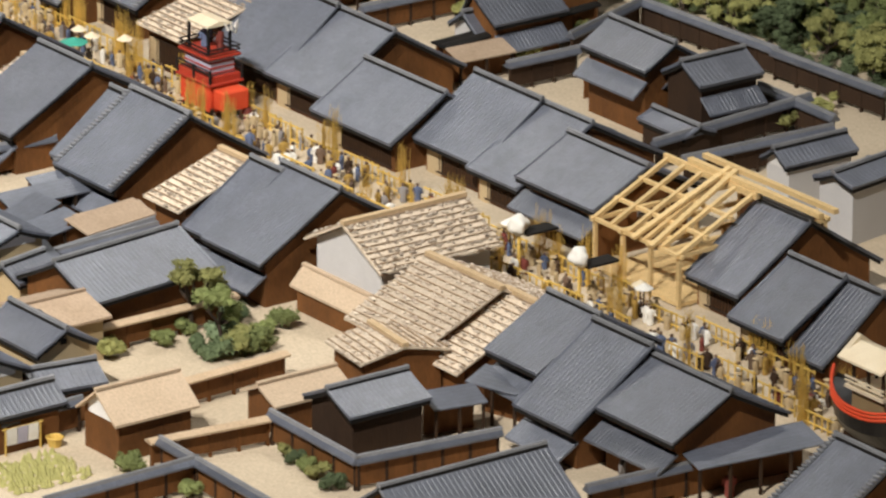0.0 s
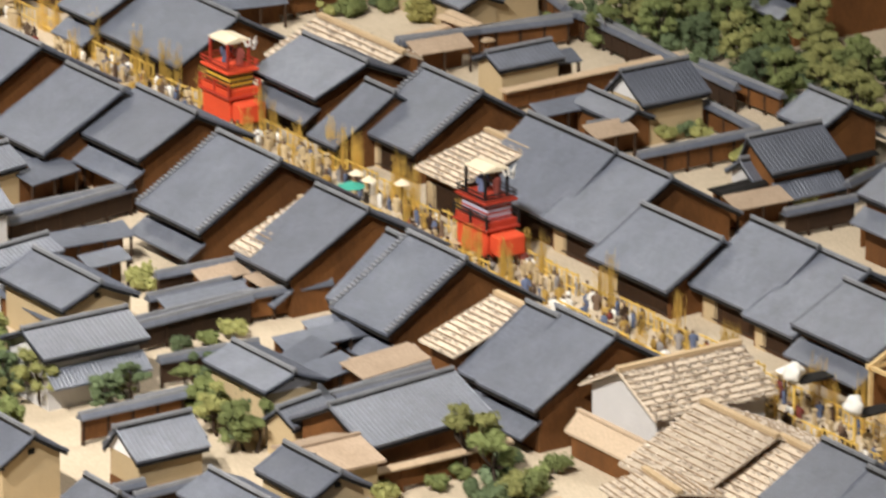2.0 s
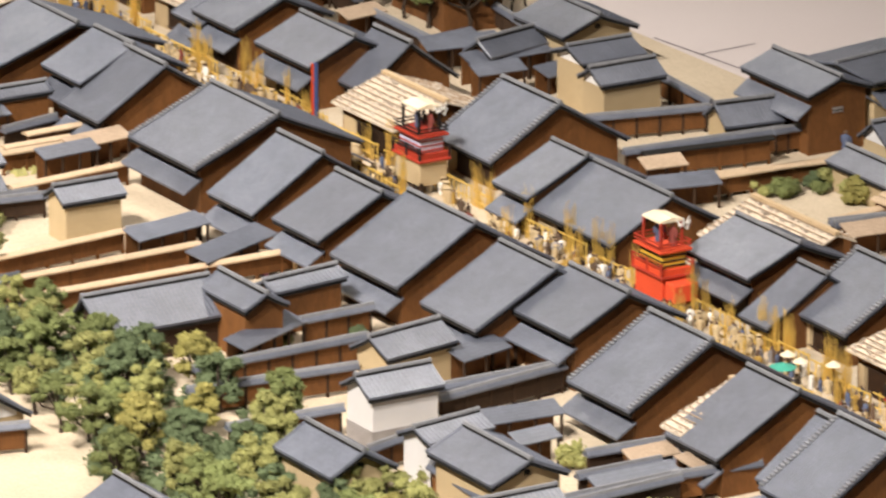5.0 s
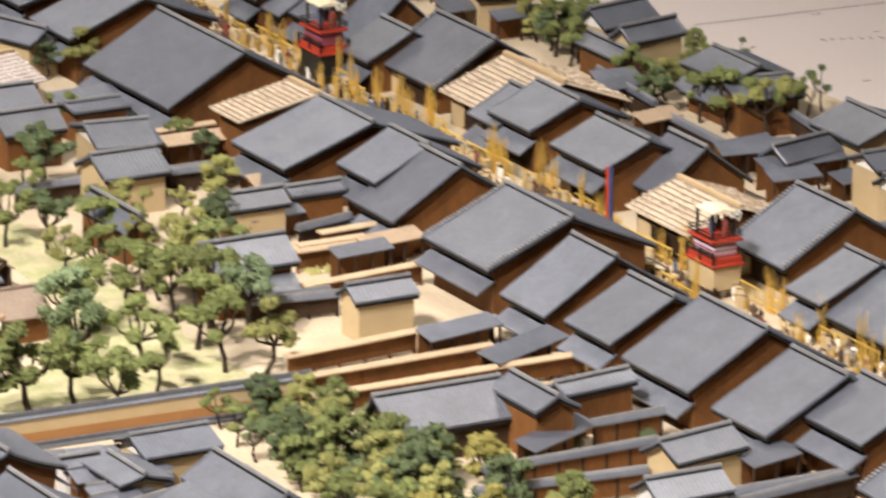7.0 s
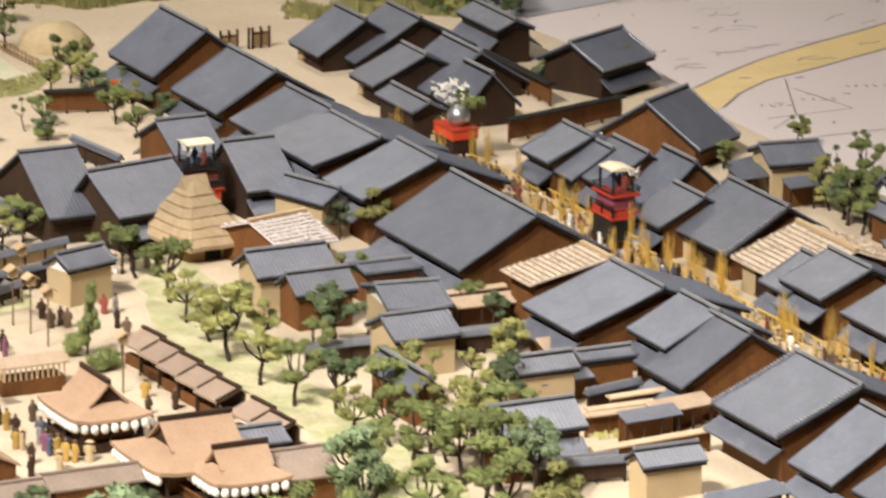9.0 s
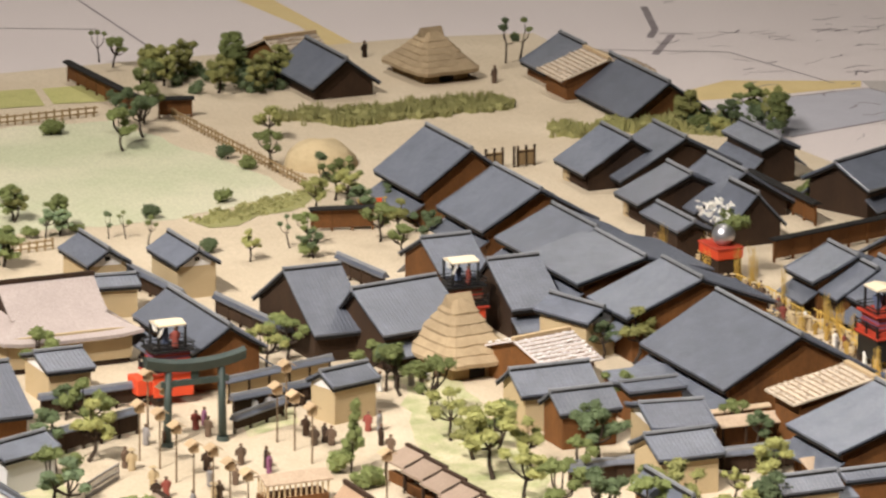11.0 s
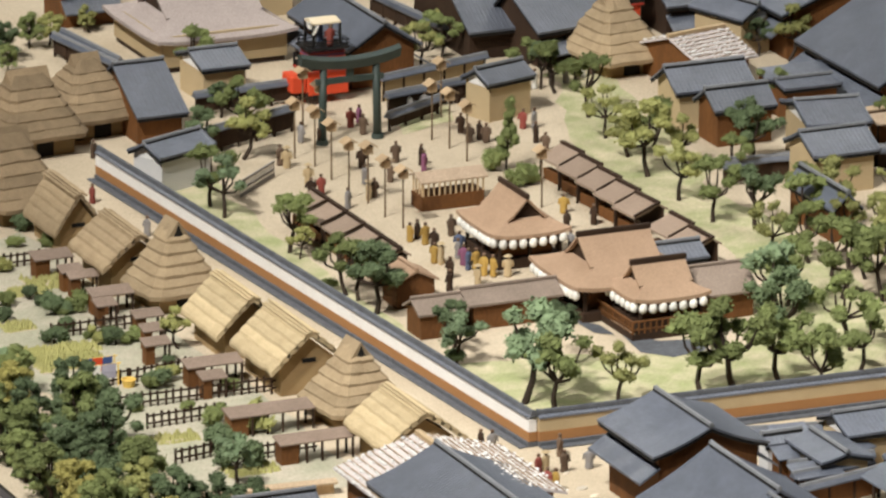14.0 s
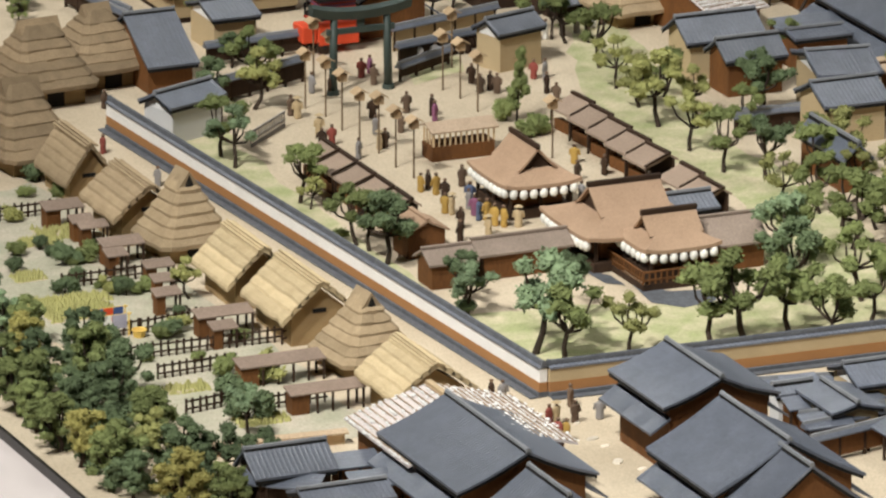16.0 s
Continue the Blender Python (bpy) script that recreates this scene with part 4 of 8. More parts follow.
gabled('shed', 29.32, 88.91, 7.14, 3.40, 1.61, 2.65, 0.0, wall='dark', pent=False, label='low dark shed with a grey tiled roof')
for house in (white_shed, rubble_house):
    for ob in house.children:
        if ob.name.startswith("stone_ballast"):
            ob.data.materials[0] = WHITE
        elif ob.name.startswith("roof_deck"):
            ob.data.materials[0] = PANEL


# ---- fences and garden walls ----
def fence(x0, y0, x1, y1, h=2.0, cap="tile", wall="brown", gap=0.3):
    """A board fence on posts under a narrow roof; gap: the open strip at the foot."""
    length = math.hypot(x1 - x0, y1 - y0)
    f = root("fence", (x0 + x1) / 2, (y0 + y1) / 2, 0, math.degrees(math.atan2(y1 - y0, x1 - x0)))
    a, b = -length / 2, length / 2
    mat = {"brown": BROWN, "dark": DARKWOOD, "pale": NEWWOOD, "beige": BEIGE}[wall]
    bm = bmesh.new()
    prism(bm, [(-0.05, gap), (-0.05, h - 0.25), (0.05, h - 0.25), (0.05, gap)], a, b)
    for v in bm.verts:
        v.co.x, v.co.y = v.co.y, -v.co.x
    part("panel", bm, mat, f)
    n = max(1, round(length / 2.0))
    p = part("post", box(-0.09, 0.09, -0.1, 0.1, 0, h - 0.15), DARKWOOD if cap == "tile" else mat, f, at=(a + 0.1, 0, 0))
    for k in range(1, n + 1):
        again("post", p, f, (a + 0.1 + (length - 0.2) * k / n, 0, 0))
    bm = bmesh.new()
    w, t = (0.36, 0.26) if cap == "tile" else (0.46, 0.14)
    prism(bm, [(-w, h - 0.32), (-w, h - 0.2), (-0.12, h - 0.2 + t), (0.12, h - 0.2 + t), (w, h - 0.2), (w, h - 0.32)], a - 0.15, b + 0.15)
    for v in bm.verts:
        v.co.x, v.co.y = v.co.y, -v.co.x
    part("fence_roof", bm, {"tile": TILE, "pale": CAPBOARD, "board": PINKBOARD, "dark": EAVE}[cap], f)
    if cap == "tile":
        bm = bmesh.new()
        prism(bm, [(-0.14, h + 0.04), (-0.09, h + 0.22), (0.09, h + 0.22), (0.14, h + 0.04)], a - 0.18, b + 0.18)
        for v in bm.verts:
            v.co.x, v.co.y = v.co.y, -v.co.x
        part("ridge_cap", bm, TILE_CAP, f)
    return tagged(f, {"tile": "brown board fence under a narrow grey tiled roof", "pale": "brown board fence under a pale board cap", "board": "brown board fence under a weathered board cap", "dark": "dark board fence with a dark cap"}[cap], "fence", "garden fences")


for c in (
    (-5.65, -129.67, -5.96, -138.53), (-5.96, -138.53, 3.30, -139.64), (-13.27, -129.58, -13.79, -141.32), (-23.81, -133.53, -13.41, -133.21),
    (-19.14, -121.72, -13.45, -121.39), (-1.61, -99.57, 9.05, -98.80), (2.11, -149.71, 8.81, -150.17),
):
    fence(*c)
for c in (
    (41.92, -104.26, 55.46, -102.84), (54.35, -99.23, 54.16, -107.07), (59.46, -94.25, 60.06, -104.99), (41.36, -107.91, 52.81, -108.46), (43.69, -86.21, 49.15, -86.33),
    (0.59, -59.60, 10.94, -57.95), (-3.45, -81.74, 5.34, -81.02), (0.03, -77.51, 6.05, -77.51), (-5.66, -87.93, 1.02, -88.53), (-0.59, -99.34, 7.83, -98.07),
):
    fence(*c, 2.0, "tile", "dark")
for c in (
    (2.95, -90.73, 8.06, -89.37), (-15.13, -94.01, -7.81, -93.96), (-6.87, -70.95, -7.30, -77.86), (5.26, -80.62, 11.26, -81.26),
    (43.80, -40.98, 58.07, -42.27), (58.99, -36.75, 57.85, -42.94), (58.61, -43.94, 57.64, -52.49), (58.33, -56.59, 58.57, -65.62),
    (43.68, -63.85, 53.19, -64.37), (53.19, -64.37, 52.67, -70.82), (42.82, -70.98, 52.45, -71.12),
):
    fence(*c)
for c in (
    (-10.26, -46.08, 2.88, -45.75), (-12.74, -49.75, -0.80, -50.92), (-14.23, -57.66, -6.03, -58.04), (1.57, -57.64, 10.97, -57.63),
    (-8.64, -66.12, -2.95, -64.34), (-6.98, -71.09, -7.20, -78.03), (1.05, -40.62, 6.55, -40.39), (-2.87, -80.82, 5.79, -80.43),
    (42.88, -9.71, 51.82, -11.82), (40.58, -18.40, 59.52, -20.03), (53.46, -2.27, 52.79, -10.69), (63.73, -12.24, 64.18, -22.14),
    (43.80, -40.35, 56.72, -42.84), (60.53, -30.96, 58.01, -40.42),
):
    fence(*c)
for c in (
    (-8.19, 29.70, -3.27, 28.81), (3.51, 27.82, 9.41, 27.31), (8.72, 19.09, 12.99, 19.39), (-6.25, -4.56, 0.17, -5.62), (1.12, -16.08, 6.95, -16.13),
    (-8.79, 28.70, -2.70, 29.27), (3.16, 28.30, 11.10, 28.09), (5.24, 10.22, 9.97, 11.28), (-5.75, -4.13, -0.06, -4.44),
    (13.15, 75.13, 18.06, 74.88), (0.50, 92.59, 1.37, 85.27), (-16.83, 99.75, -15.79, 86.61), (-13.63, 84.71, -12.34, 72.85),
    (-24.15, 56.30, -16.21, 58.12), (-37.62, 62.14, -28.97, 62.77), (-41.42, 82.68, -39.93, 72.96),
):
    fence(*c, 1.8, "tile", "dark")
for c in (
    (-12.43, -25.82, 10.03, -25.86), (-10.60, -21.73, 3.78, -21.22), (-9.80, -17.01, 0.85, -15.91), (-0.99, -2.67, 9.02, -1.63), (2.37, 5.09, 8.08, 4.99),
    (-13.51, -128.77, -5.85, -129.68), (-6.55, -121.86, 1.01, -121.44), (-5.45, -111.50, 4.28, -111.44),
    (7.20, 38.41, 12.58, 38.60), (6.59, 35.23, 12.80, 35.02), (3.26, 6.37, 8.43, 6.39), (6.20, 8.51, 14.96, 9.03),
    (38.52, -26.14, 53.76, -26.96), (43.78, -53.57, 58.37, -53.31), (50.02, -36.71, 50.40, -40.55), (51.13, -36.19, 50.98, -40.12), (38.00, -24.77, 53.61, -27.42),
):
    fence(*c, 1.9, "pale")
for c in ((43.76, 104.13, 43.76, 91.73), (35.07, 82.36, 47.23, 85.58), (4.02, 106.48, 9.22, 105.21), (42.32, -80.05, 52.13, -79.31), (42.31, -80.90, 55.88, -79.43), (41.45, -19.66, 51.33, -21.04)):
    fence(*c, 2.2, "dark")
for c in ((58.01, -42.45, 57.01, -62.35), (-24.74, -115.05, -18.80, -115.47), (-22.48, -105.79, -18.20, -105.86), (-10.83, -93.49, -5.61, -93.63), (58.97, -80.56, 59.76, -94.18), (50.72, -83.64, 58.66, -80.65), (45.89, 37.55, 44.85, 26.93), (44.02, 24.63, 43.79, 14.01), (53.06, 20.78, 51.80, 12.45), (2.83, -74.05, 10.05, -74.49), (-35.29, -29.53, -29.02, -30.79), (-35.72, -39.35, -29.75, -38.53)):
    fence(*c, 2.0, "tile", "dark")
fence(-22.92, 60.35, -13.04, 63.21, 2.0, "tile", "beige", 0.0)
fence(-71.77, -24.83, -62.54, -25.62, 1.1, "pale", "pale", 0.0)
fence(5.51, 164.91, 6.16, 150.37, 2.0, "dark")
fence(7.59, 148.59, 10.50, 147.79, 2.0, "dark")


def garden_roof(x0, y0, x1, y1, h, width=1.6, mat="pale"):
    """A low covered passage: a flat board roof on posts with a board back."""
    length = math.hypot(x1 - x0, y1 - y0)
    f = root("covered_passage", (x0 + x1) / 2, (y0 + y1) / 2, 0, math.degrees(math.atan2(y1 - y0, x1 - x0)))
    a, b = -length / 2, length / 2
    bm = bmesh.new()
    prism(bm, [(-width / 2, h - 0.1), (-width / 2, h), (width / 2, h + 0.5), (width / 2, h + 0.4)], a, b)
    for v in bm.verts:
        v.co.x, v.co.y = v.co.y, v.co.x
    bmesh.ops.recalc_face_normals(bm, faces=bm.faces[:])
    part("passage_roof", bm, {"pale": PINKBOARD, "tile": TILE, "new": PLAINROOF}[mat], f)
    part("back_panel", box(a + 0.1, b - 0.1, width / 2 - 0.25, width / 2 - 0.15, 0, h + 0.25), BROWN, f)
    n = max(2, round(length / 1.9))
    p = part("post", box(-0.08, 0.08, -0.08, 0.08, 0, h), DARKWOOD, f, at=(a + 0.2, -width / 2 + 0.2, 0))
    for k in range(1, n + 1):
        again("post", p, f, (a + 0.2 + (length - 0.4) * k / n, -width / 2 + 0.2, 0))
    return tagged(f, "low covered passage with board roof on posts" if mat != "tile" else "low covered passage with grey tiled roof on posts", "shelter")


garden_roof(6.80, 3.46, 12.06, 4.23, 1.9)
garden_roof(3.18, -96.41, 8.17, -96.37, 2.0)
garden_roof(2.49, -97.05, 8.19, -96.17, 2.0, 2.2)
garden_roof(7.02, -51.48, 11.30, -50.95, 2.0, 1.6, "tile")
garden_roof(-0.15, -18.84, 6.35, -17.46, 2.0, 1.8, "tile")
garden_roof(1.31, -25.54, 8.83, -22.08, 2.0, 2.0, "tile")
garden_roof(5.32, -53.40, 9.77, -52.20, 2.0, 1.8, "tile")
garden_roof(-5.86, -43.59, 0.85, -40.20, 1.9, 1.8, "tile")
garden_roof(6.72, -79.68, 13.67, -78.24, 1.9, 2.4)
garden_roof(-0.83, -93.99, 4.37, -91.12, 1.9, 1.8, "tile")
garden_roof(-1.91, -96.59, 3.91, -95.01, 2.0, 2.0, "tile")
garden_roof(36.72, -26.42, 42.60, -27.65, 1.9, 1.8, "tile")
garden_roof(39.63, -22.18, 42.96, -22.60, 1.9, 1.5)
garden_roof(43.12, -43.16, 47.57, -43.58, 1.9, 1.8)
garden_roof(41.34, -83.16, 45.77, -83.41, 1.9, 1.8)
garden_roof(42.43, -65.63, 45.89, -65.68, 1.9, 1.8)
garden_roof(8.39, -150.70, 16.82, -151.69, 2.4, 2.6, "tile")
garden_roof(-2.10, -65.13, 5.82, -65.82, 2.0, 1.8, "tile")
garden_roof(-0.11, -69.88, 3.23, -69.65, 1.9, 1.4, "tile")
garden_roof(-0.56, -80.14, 5.85, -80.03, 2.0, 1.6, "tile")
garden_roof(4.32, -76.42, 8.02, -76.31, 1.9, 1.3)
garden_roof(1.45, -90.46, 8.20, -90.44, 2.0, 1.7, "tile")
garden_roof(4.66, -88.75, 7.87, -88.69, 2.0, 1.3, "tile")
garden_roof(6.89, 21.20, 12.14, 21.32, 2.0, 1.5)
garden_roof(2.47, 12.96, 7.12, 13.43, 2.0, 1.4, "tile")
garden_roof(3.67, 1.86, 8.50, 2.32, 2.0, 1.4, "tile")
garden_roof(3.87, 48.86, 9.78, 49.07, 2.0, 1.4, "tile")
garden_roof(6.07, 33.87, 12.18, 33.66, 2.0, 1.4)
garden_roof(8.53, 25.60, 14.59, 25.35, 2.0, 1.5, "tile")
garden_roof(42.19, 12.56, 47.21, 13.09, 2.0, 1.8, "tile")
garden_roof(44.25, 7.30, 49.96, 7.77, 2.0, 1.8, "tile")
garden_roof(45.61, 1.42, 50.90, 2.41, 2.0, 1.8, "tile")
garden_roof(42.61, 31.79, 47.19, 32.73, 2.0, 1.5, "tile")
garden_roof(40.89, 22.66, 44.77, 23.33, 2.0, 1.5)
garden_roof(44.52, 60.67, 48.50, 61.81, 2.0, 1.6, "tile")
garden_roof(45.73, 54.35, 50.46, 54.53, 2.0, 1.5, "tile")
garden_roof(46.78, -90.70, 49.87, -90.61, 2.0, 1.5)
garden_roof(46.78, -50.35, 51.74, -50.88, 2.0, 1.6, "tile")
garden_roof(41.96, -59.94, 46.64, -59.94, 2.0, 1.6, "tile")
garden_roof(2.08, -134.31, 5.43, -135.00, 2.2, 2.0, "tile")
garden_roof(6.78, -132.61, 7.80, -136.20, 2.4, 2.0, "tile")
garden_roof(-30.61, -40.35, -30.25, -46.94, 1.9, 2.6, "tile")
garden_roof(-35.75, -39.10, -32.34, -39.02, 1.8, 1.8, "tile")
garden_roof(41.89, 12.31, 48.01, 11.34, 2.0, 1.8, "tile")
garden_roof(42.61, 7.30, 49.67, 7.53, 2.0, 1.8, "tile")
garden_roof(41.59, 4.37, 45.72, 4.13, 2.0, 1.6, "tile")
garden_roof(-5.16, -99.61, -1.08, -99.97, 2.2, 2.2, "tile")
garden_roof(-33.42, -31.08, -30.77, -31.19, 1.8, 1.6, "tile")
garden_roof(-35.15, -35.14, -33.10, -35.14, 1.8, 1.4, "tile")
garden_roof(-32.74, -36.53, -28.61, -34.84, 1.9, 2.6, "tile")
fence(-34.97, -37.20, -29.12, -37.40)
fence(-32.72, -48.56, -25.12, -50.51)
fence(-41.18, 51.75, -32.37, 55.36, 2.0, "tile", "dark")
fence(-25.70, 52.42, -20.31, 55.42, 1.4, "tile", "dark")
fence(-26.10, -111.66, -19.44, -113.12, 1.9, "pale")
fence(-19.71, -107.64, -15.42, -107.47, 2.0, "tile", "dark")
fence(-40.68, 82.73, -39.60, 73.17, 2.0, "tile", "dark")
fence(-36.38, -41.94, -30.03, -40.42)
fence(52.61, -19.62, 59.34, -19.36)
fence(46.07, -37.96, 50.61, -37.26, 1.4, "pale")
fence(50.61, -37.26, 50.42, -41.94, 1.4, "pale")
garden_roof(-66.97, -34.57, -63.87, -34.69, 1.9, 1.8, "tile")
garden_roof(-67.51, -38.50, -62.94, -38.80, 1.9, 2.0, "tile")
garden_roof(-73.45, -34.92, -69.33, -38.19, 1.9, 1.8, "tile")
garden_roof(43.43, 58.86, 46.26, 58.85, 2.0, 2.4, "tile")
garden_roof(49.55, 46.19, 50.87, 41.74, 2.0, 2.2, "tile")
garden_roof(43.77, 34.59, 47.50, 34.05, 2.0, 2.0, "tile")


# ---- shrine wall ----
def banded_wall(x0, y0, x1, y1, upper):
    length = math.hypot(x1 - x0, y1 - y0)
    w = root("shrine_wall", (x0 + x1) / 2, (y0 + y1) / 2, 0, math.degrees(math.atan2(y1 - y0, x1 - x0)))
    a, b = -length / 2, length / 2
    part("stone_base", box(a, b, -0.42, 0.42, 0, 0.4, 0.05), STONEBASE, w)
    part("stone_apron", box(a, b, -1.0, -0.44, 0, 0.14, 0.04), STONEBASE, w)
    part("lower_band", box(a, b, -0.3, 0.3, 0.4, 1.08), OCHRE, w)
    part("upper_band", box(a, b, -0.28, 0.28, 1.08, 1.98), upper, w)
    for s in (-1, 1):
        bm = slope_mesh(0, 2.3, 0.36 * s, 2.1, a, b, 0, 0.4, 0.12, 0.06, 1)
        for v in bm.verts:
            v.co.x, v.co.y = v.co.y, v.co.x
        bmesh.ops.recalc_face_normals(bm, faces=bm.faces[:])
        part("wall_roof", bm, TILE, w)
    bm = cap_mesh(a, b, 0.16, 0.26)
    for v in bm.verts:
        v.co.x, v.co.y = v.co.y, v.co.x
    bmesh.ops.recalc_face_normals(bm, faces=bm.faces[:])
    part("ridge_cap", bm, STONEBASE, w, at=(0, 0, 2.3))
    return tagged(w, "plastered shrine wall with ochre band, stone foot and tiled top", "wall")


OCHRE = material("ochre_plaster", (0.36, 0.18, 0.07), (0.29, 0.14, 0.055), 0.9, 0.3, 0.3, 0.8)
banded_wall(-50.42, 49.25, -46.68, -21.97, WHITE)
banded_wall(-46.3, -21.9, -11.2, -23.0, BEIGE)


# ---- shrine buildings ----
def hipped(name, x, y, half_ridge, across, along, ze, zr, turn, mat, label, wall=None, lanterns=(), base=0.5, room=0.66, gable=True, up=0.25, cap=0.3, category="shrine"):
    """A hall with a hip-and-gable roof. Its ridge lies along its own y; lanterns: sides ("-x", "-y", "+y") hung with paper lanterns."""
    h = root(name, x, y, 0, turn)
    bm = bmesh.new()
    zm, mx = ze + (zr - ze) * 0.36, across * 0.52
    my = half_ridge + 0.02
    n = 8

    def side(p, q, r, s, lift):
        # eave p-q up to r-s, curved up at the corners and hollow between
        rows = []
        for i in range(5):
            u = i / 4
            row = []
            for k in range(n + 1):
                v = k / n
                e = Vector(p).lerp(Vector(q), v)
                m = Vector(r).lerp(Vector(s), v)
                c = e.lerp(m, u)
                c.z = e.z + (m.z - e.z) * (u ** 1.25) + lift * (1 - u) * (2 * v - 1) ** 4
                row.append(bm.verts.new(c))
            rows.append(row)
        for i in range(4):
            for k in range(n):
                bm.faces.new((rows[i][k], rows[i][k + 1], rows[i + 1][k + 1], rows[i + 1][k]))
        low = [bm.verts.new(v.co - Vector((0, 0, 0.28))) for v in rows[0]]
        inn = [bm.verts.new(v.co * 0.8 + Vector((0, 0, 0.2 * v.co.z - 0.1))) for v in rows[0]]
        for k in range(n):
            bm.faces.new((low[k], low[k + 1], rows[0][k + 1], rows[0][k]))
            bm.faces.new((inn[k], inn[k + 1], low[k + 1], low[k]))

    A, B = across, along
    side((-A, B, ze), (-A, -B, ze), (-mx, my, zm), (-mx, -my, zm), up)
    side((-A, -B, ze), (A, -B, ze), (-mx, -my, zm), (mx, -my, zm), up)
    side((A, -B, ze), (A, B, ze), (mx, -my, zm), (mx, my, zm), up)
    side((A, B, ze), (-A, B, ze), (mx, my, zm), (-mx, my, zm), up)
    over = 0.35
    for s in (-1, 1):
        rows = []
        for i in range(5):
            u = i / 4
            px, pz = s * mx * (1 - u), zm + (zr - zm) * u ** 1.15
            rows.append([bm.verts.new((px, v, pz)) for v in (-my - over, my + over)])
        low = [[bm.verts.new(v.co - Vector((0, 0, 0.2))) for v in r] for r in rows]
        for i in range(4):
            bm.faces.new((rows[i][0], rows[i][1], rows[i + 1][1], rows[i + 1][0]))
            for e in (0, 1):
                bm.faces.new((rows[i][e], rows[i + 1][e], low[i + 1][e], low[i][e]))
            bm.faces.new((low[i][0], low[i][1], low[i + 1][1], low[i + 1][0]))
    bmesh.ops.remove_doubles(bm, verts=bm.verts[:], dist=0.001)
    bmesh.ops.recalc_face_normals(bm, faces=bm.faces[:])
    part("roof", bm, mat, h)
    for e in (-1, 1):
        bm = bmesh.new()
        vs = [bm.verts.new(c) for c in ((-mx * 0.92, e * (my - 0.02), zm), (mx * 0.92, e * (my - 0.02), zm), (0, e * (my - 0.02), zr - 0.2))]
        bm.faces.new(vs)
        bm2 = bmesh.ops.extrude_face_region(bm, geom=bm.faces[:])
        for v in [g for g in bm2["geom"] if isinstance(g, bmesh.types.BMVert)]:
            v.co.y -= e * 0.12
        part("gable", bm, DARKWOOD, h)
    part("ridge_cap", box(-cap / 2, cap / 2, -my - over - 0.1, my + over + 0.1, zr - 0.1, zr + 0.3, 0.05), DARKWOOD, h)
    part("platform", box(-A * 0.86, A * 0.86, -B * 0.86, B * 0.86, 0, base + 0.25, 0.05), DARKWOOD, h)
    wa, wb = A * room, B * room
    part("body", box(-wa, wa, -wb, wb, base + 0.25, ze + 0.35), wall or BROWN, h)
    post = part("post", box(-0.11, 0.11, -0.11, 0.11, base, ze + 0.1), DARKWOOD, h, at=(-A * 0.8, -B * 0.8, 0))
    for px, py in ((0.8, -0.8), (-0.8, 0.8), (0.8, 0.8), (-0.8, 0), (0, -0.8), (0.8, 0), (0, 0.8)):
        again("post", post, h, (A * px, B * py, 0))
    first = None
    for s in lanterns:
        run = 2 * (B if "x" in s else A) * 0.93
        k = max(3, int(run / 0.72))
        for i in range(k):
            v = -run / 2 + run * (i + 0.5) / k
            lift = up * abs(2 * (v / run)) ** 4 * 0.8
            px, py = {"-x": (-A + 0.12, v), "+x": (A - 0.12, v), "-y": (v, -B + 0.12), "+y": (v, B - 0.12)}[s]
            pos = (px, py, ze - 0.62 + lift)
            if first is None:
                bm = bmesh.new()
                bmesh.ops.create_uvsphere(bm, u_segments=10, v_segments=7, radius=0.31)
                for v2 in bm.verts:
                    v2.co.z = max(-0.34, min(0.34, v2.co.z * 1.35))
                first = part("paper_lantern", bm, PAPER, h, "white paper lantern", at=pos, smooth=True)
            else:
                again("paper_lantern", first, h, pos)
    return tagged(h, label, category)


hipped("dance_stage", -30.1, 18.9, 2.1, 2.95, 3.6, 2.6, 5.0, 0, BARK, "open shrine stage with brown bark roof and white lanterns", lanterns=("-x", "-y"))
hipped("shrine_hall", -28.3, 5.6, 2.4, 4.3, 4.6, 2.6, 5.3, 90, BARK, "shrine hall with steep brown bark roof and white lanterns", lanterns=("+y",))
hipped("shrine_annex", -27.4, 0.0, 1.7, 2.7, 2.9, 2.6, 4.6, 90, BARK, "front wing of the shrine with bark roof and white lanterns", lanterns=("+y", "-x"), base=0.8)
hipped("temple_hall", -30.3, 79.7, 3.7, 6.1, 5.9, 2.6, 6.0, 90, HIPBOARD, "large temple hall with grey-brown hipped board roof", wall=BEIGE, category="temple", room=0.88, base=0.2)


def railing(x0, y0, x1, y1, h=0.9, z=0.5):
    length = math.hypot(x1 - x0, y1 - y0)
    f = root("railing", x0, y0, z, math.degrees(math.atan2(y1 - y0, x1 - x0)))
    for zz in (h, h * 0.35):
        part("rail", box(0, length, -0.06, 0.06, zz - 0.06, zz + 0.06), BROWN, f)
    p = part("baluster", box(-0.05, 0.05, -0.05, 0.05, 0, h), BROWN, f)
    for k in range(1, int(length / 0.45) + 1):
        again("baluster", p, f, (k * 0.45, 0, 0))
    part("skirting", box(0, length, -0.03, 0.03, -z, 0), DARKWOOD, f)
    return tagged(f, "brown wooden veranda railing with thin balusters", "railing")


stone_rail = railing(-42.65, 40.41, -38.28, 44.53, 0.9, 0.3)
for ob in stone_rail.children:
    ob.data.materials[0] = GREYSTONE
stone_rail["label"] = "low grey stone railing beside the shrine court"
railing(-30.8, 3.2, -30.8, -3.3)
railing(-30.8, -3.3, -24.2, -3.3)


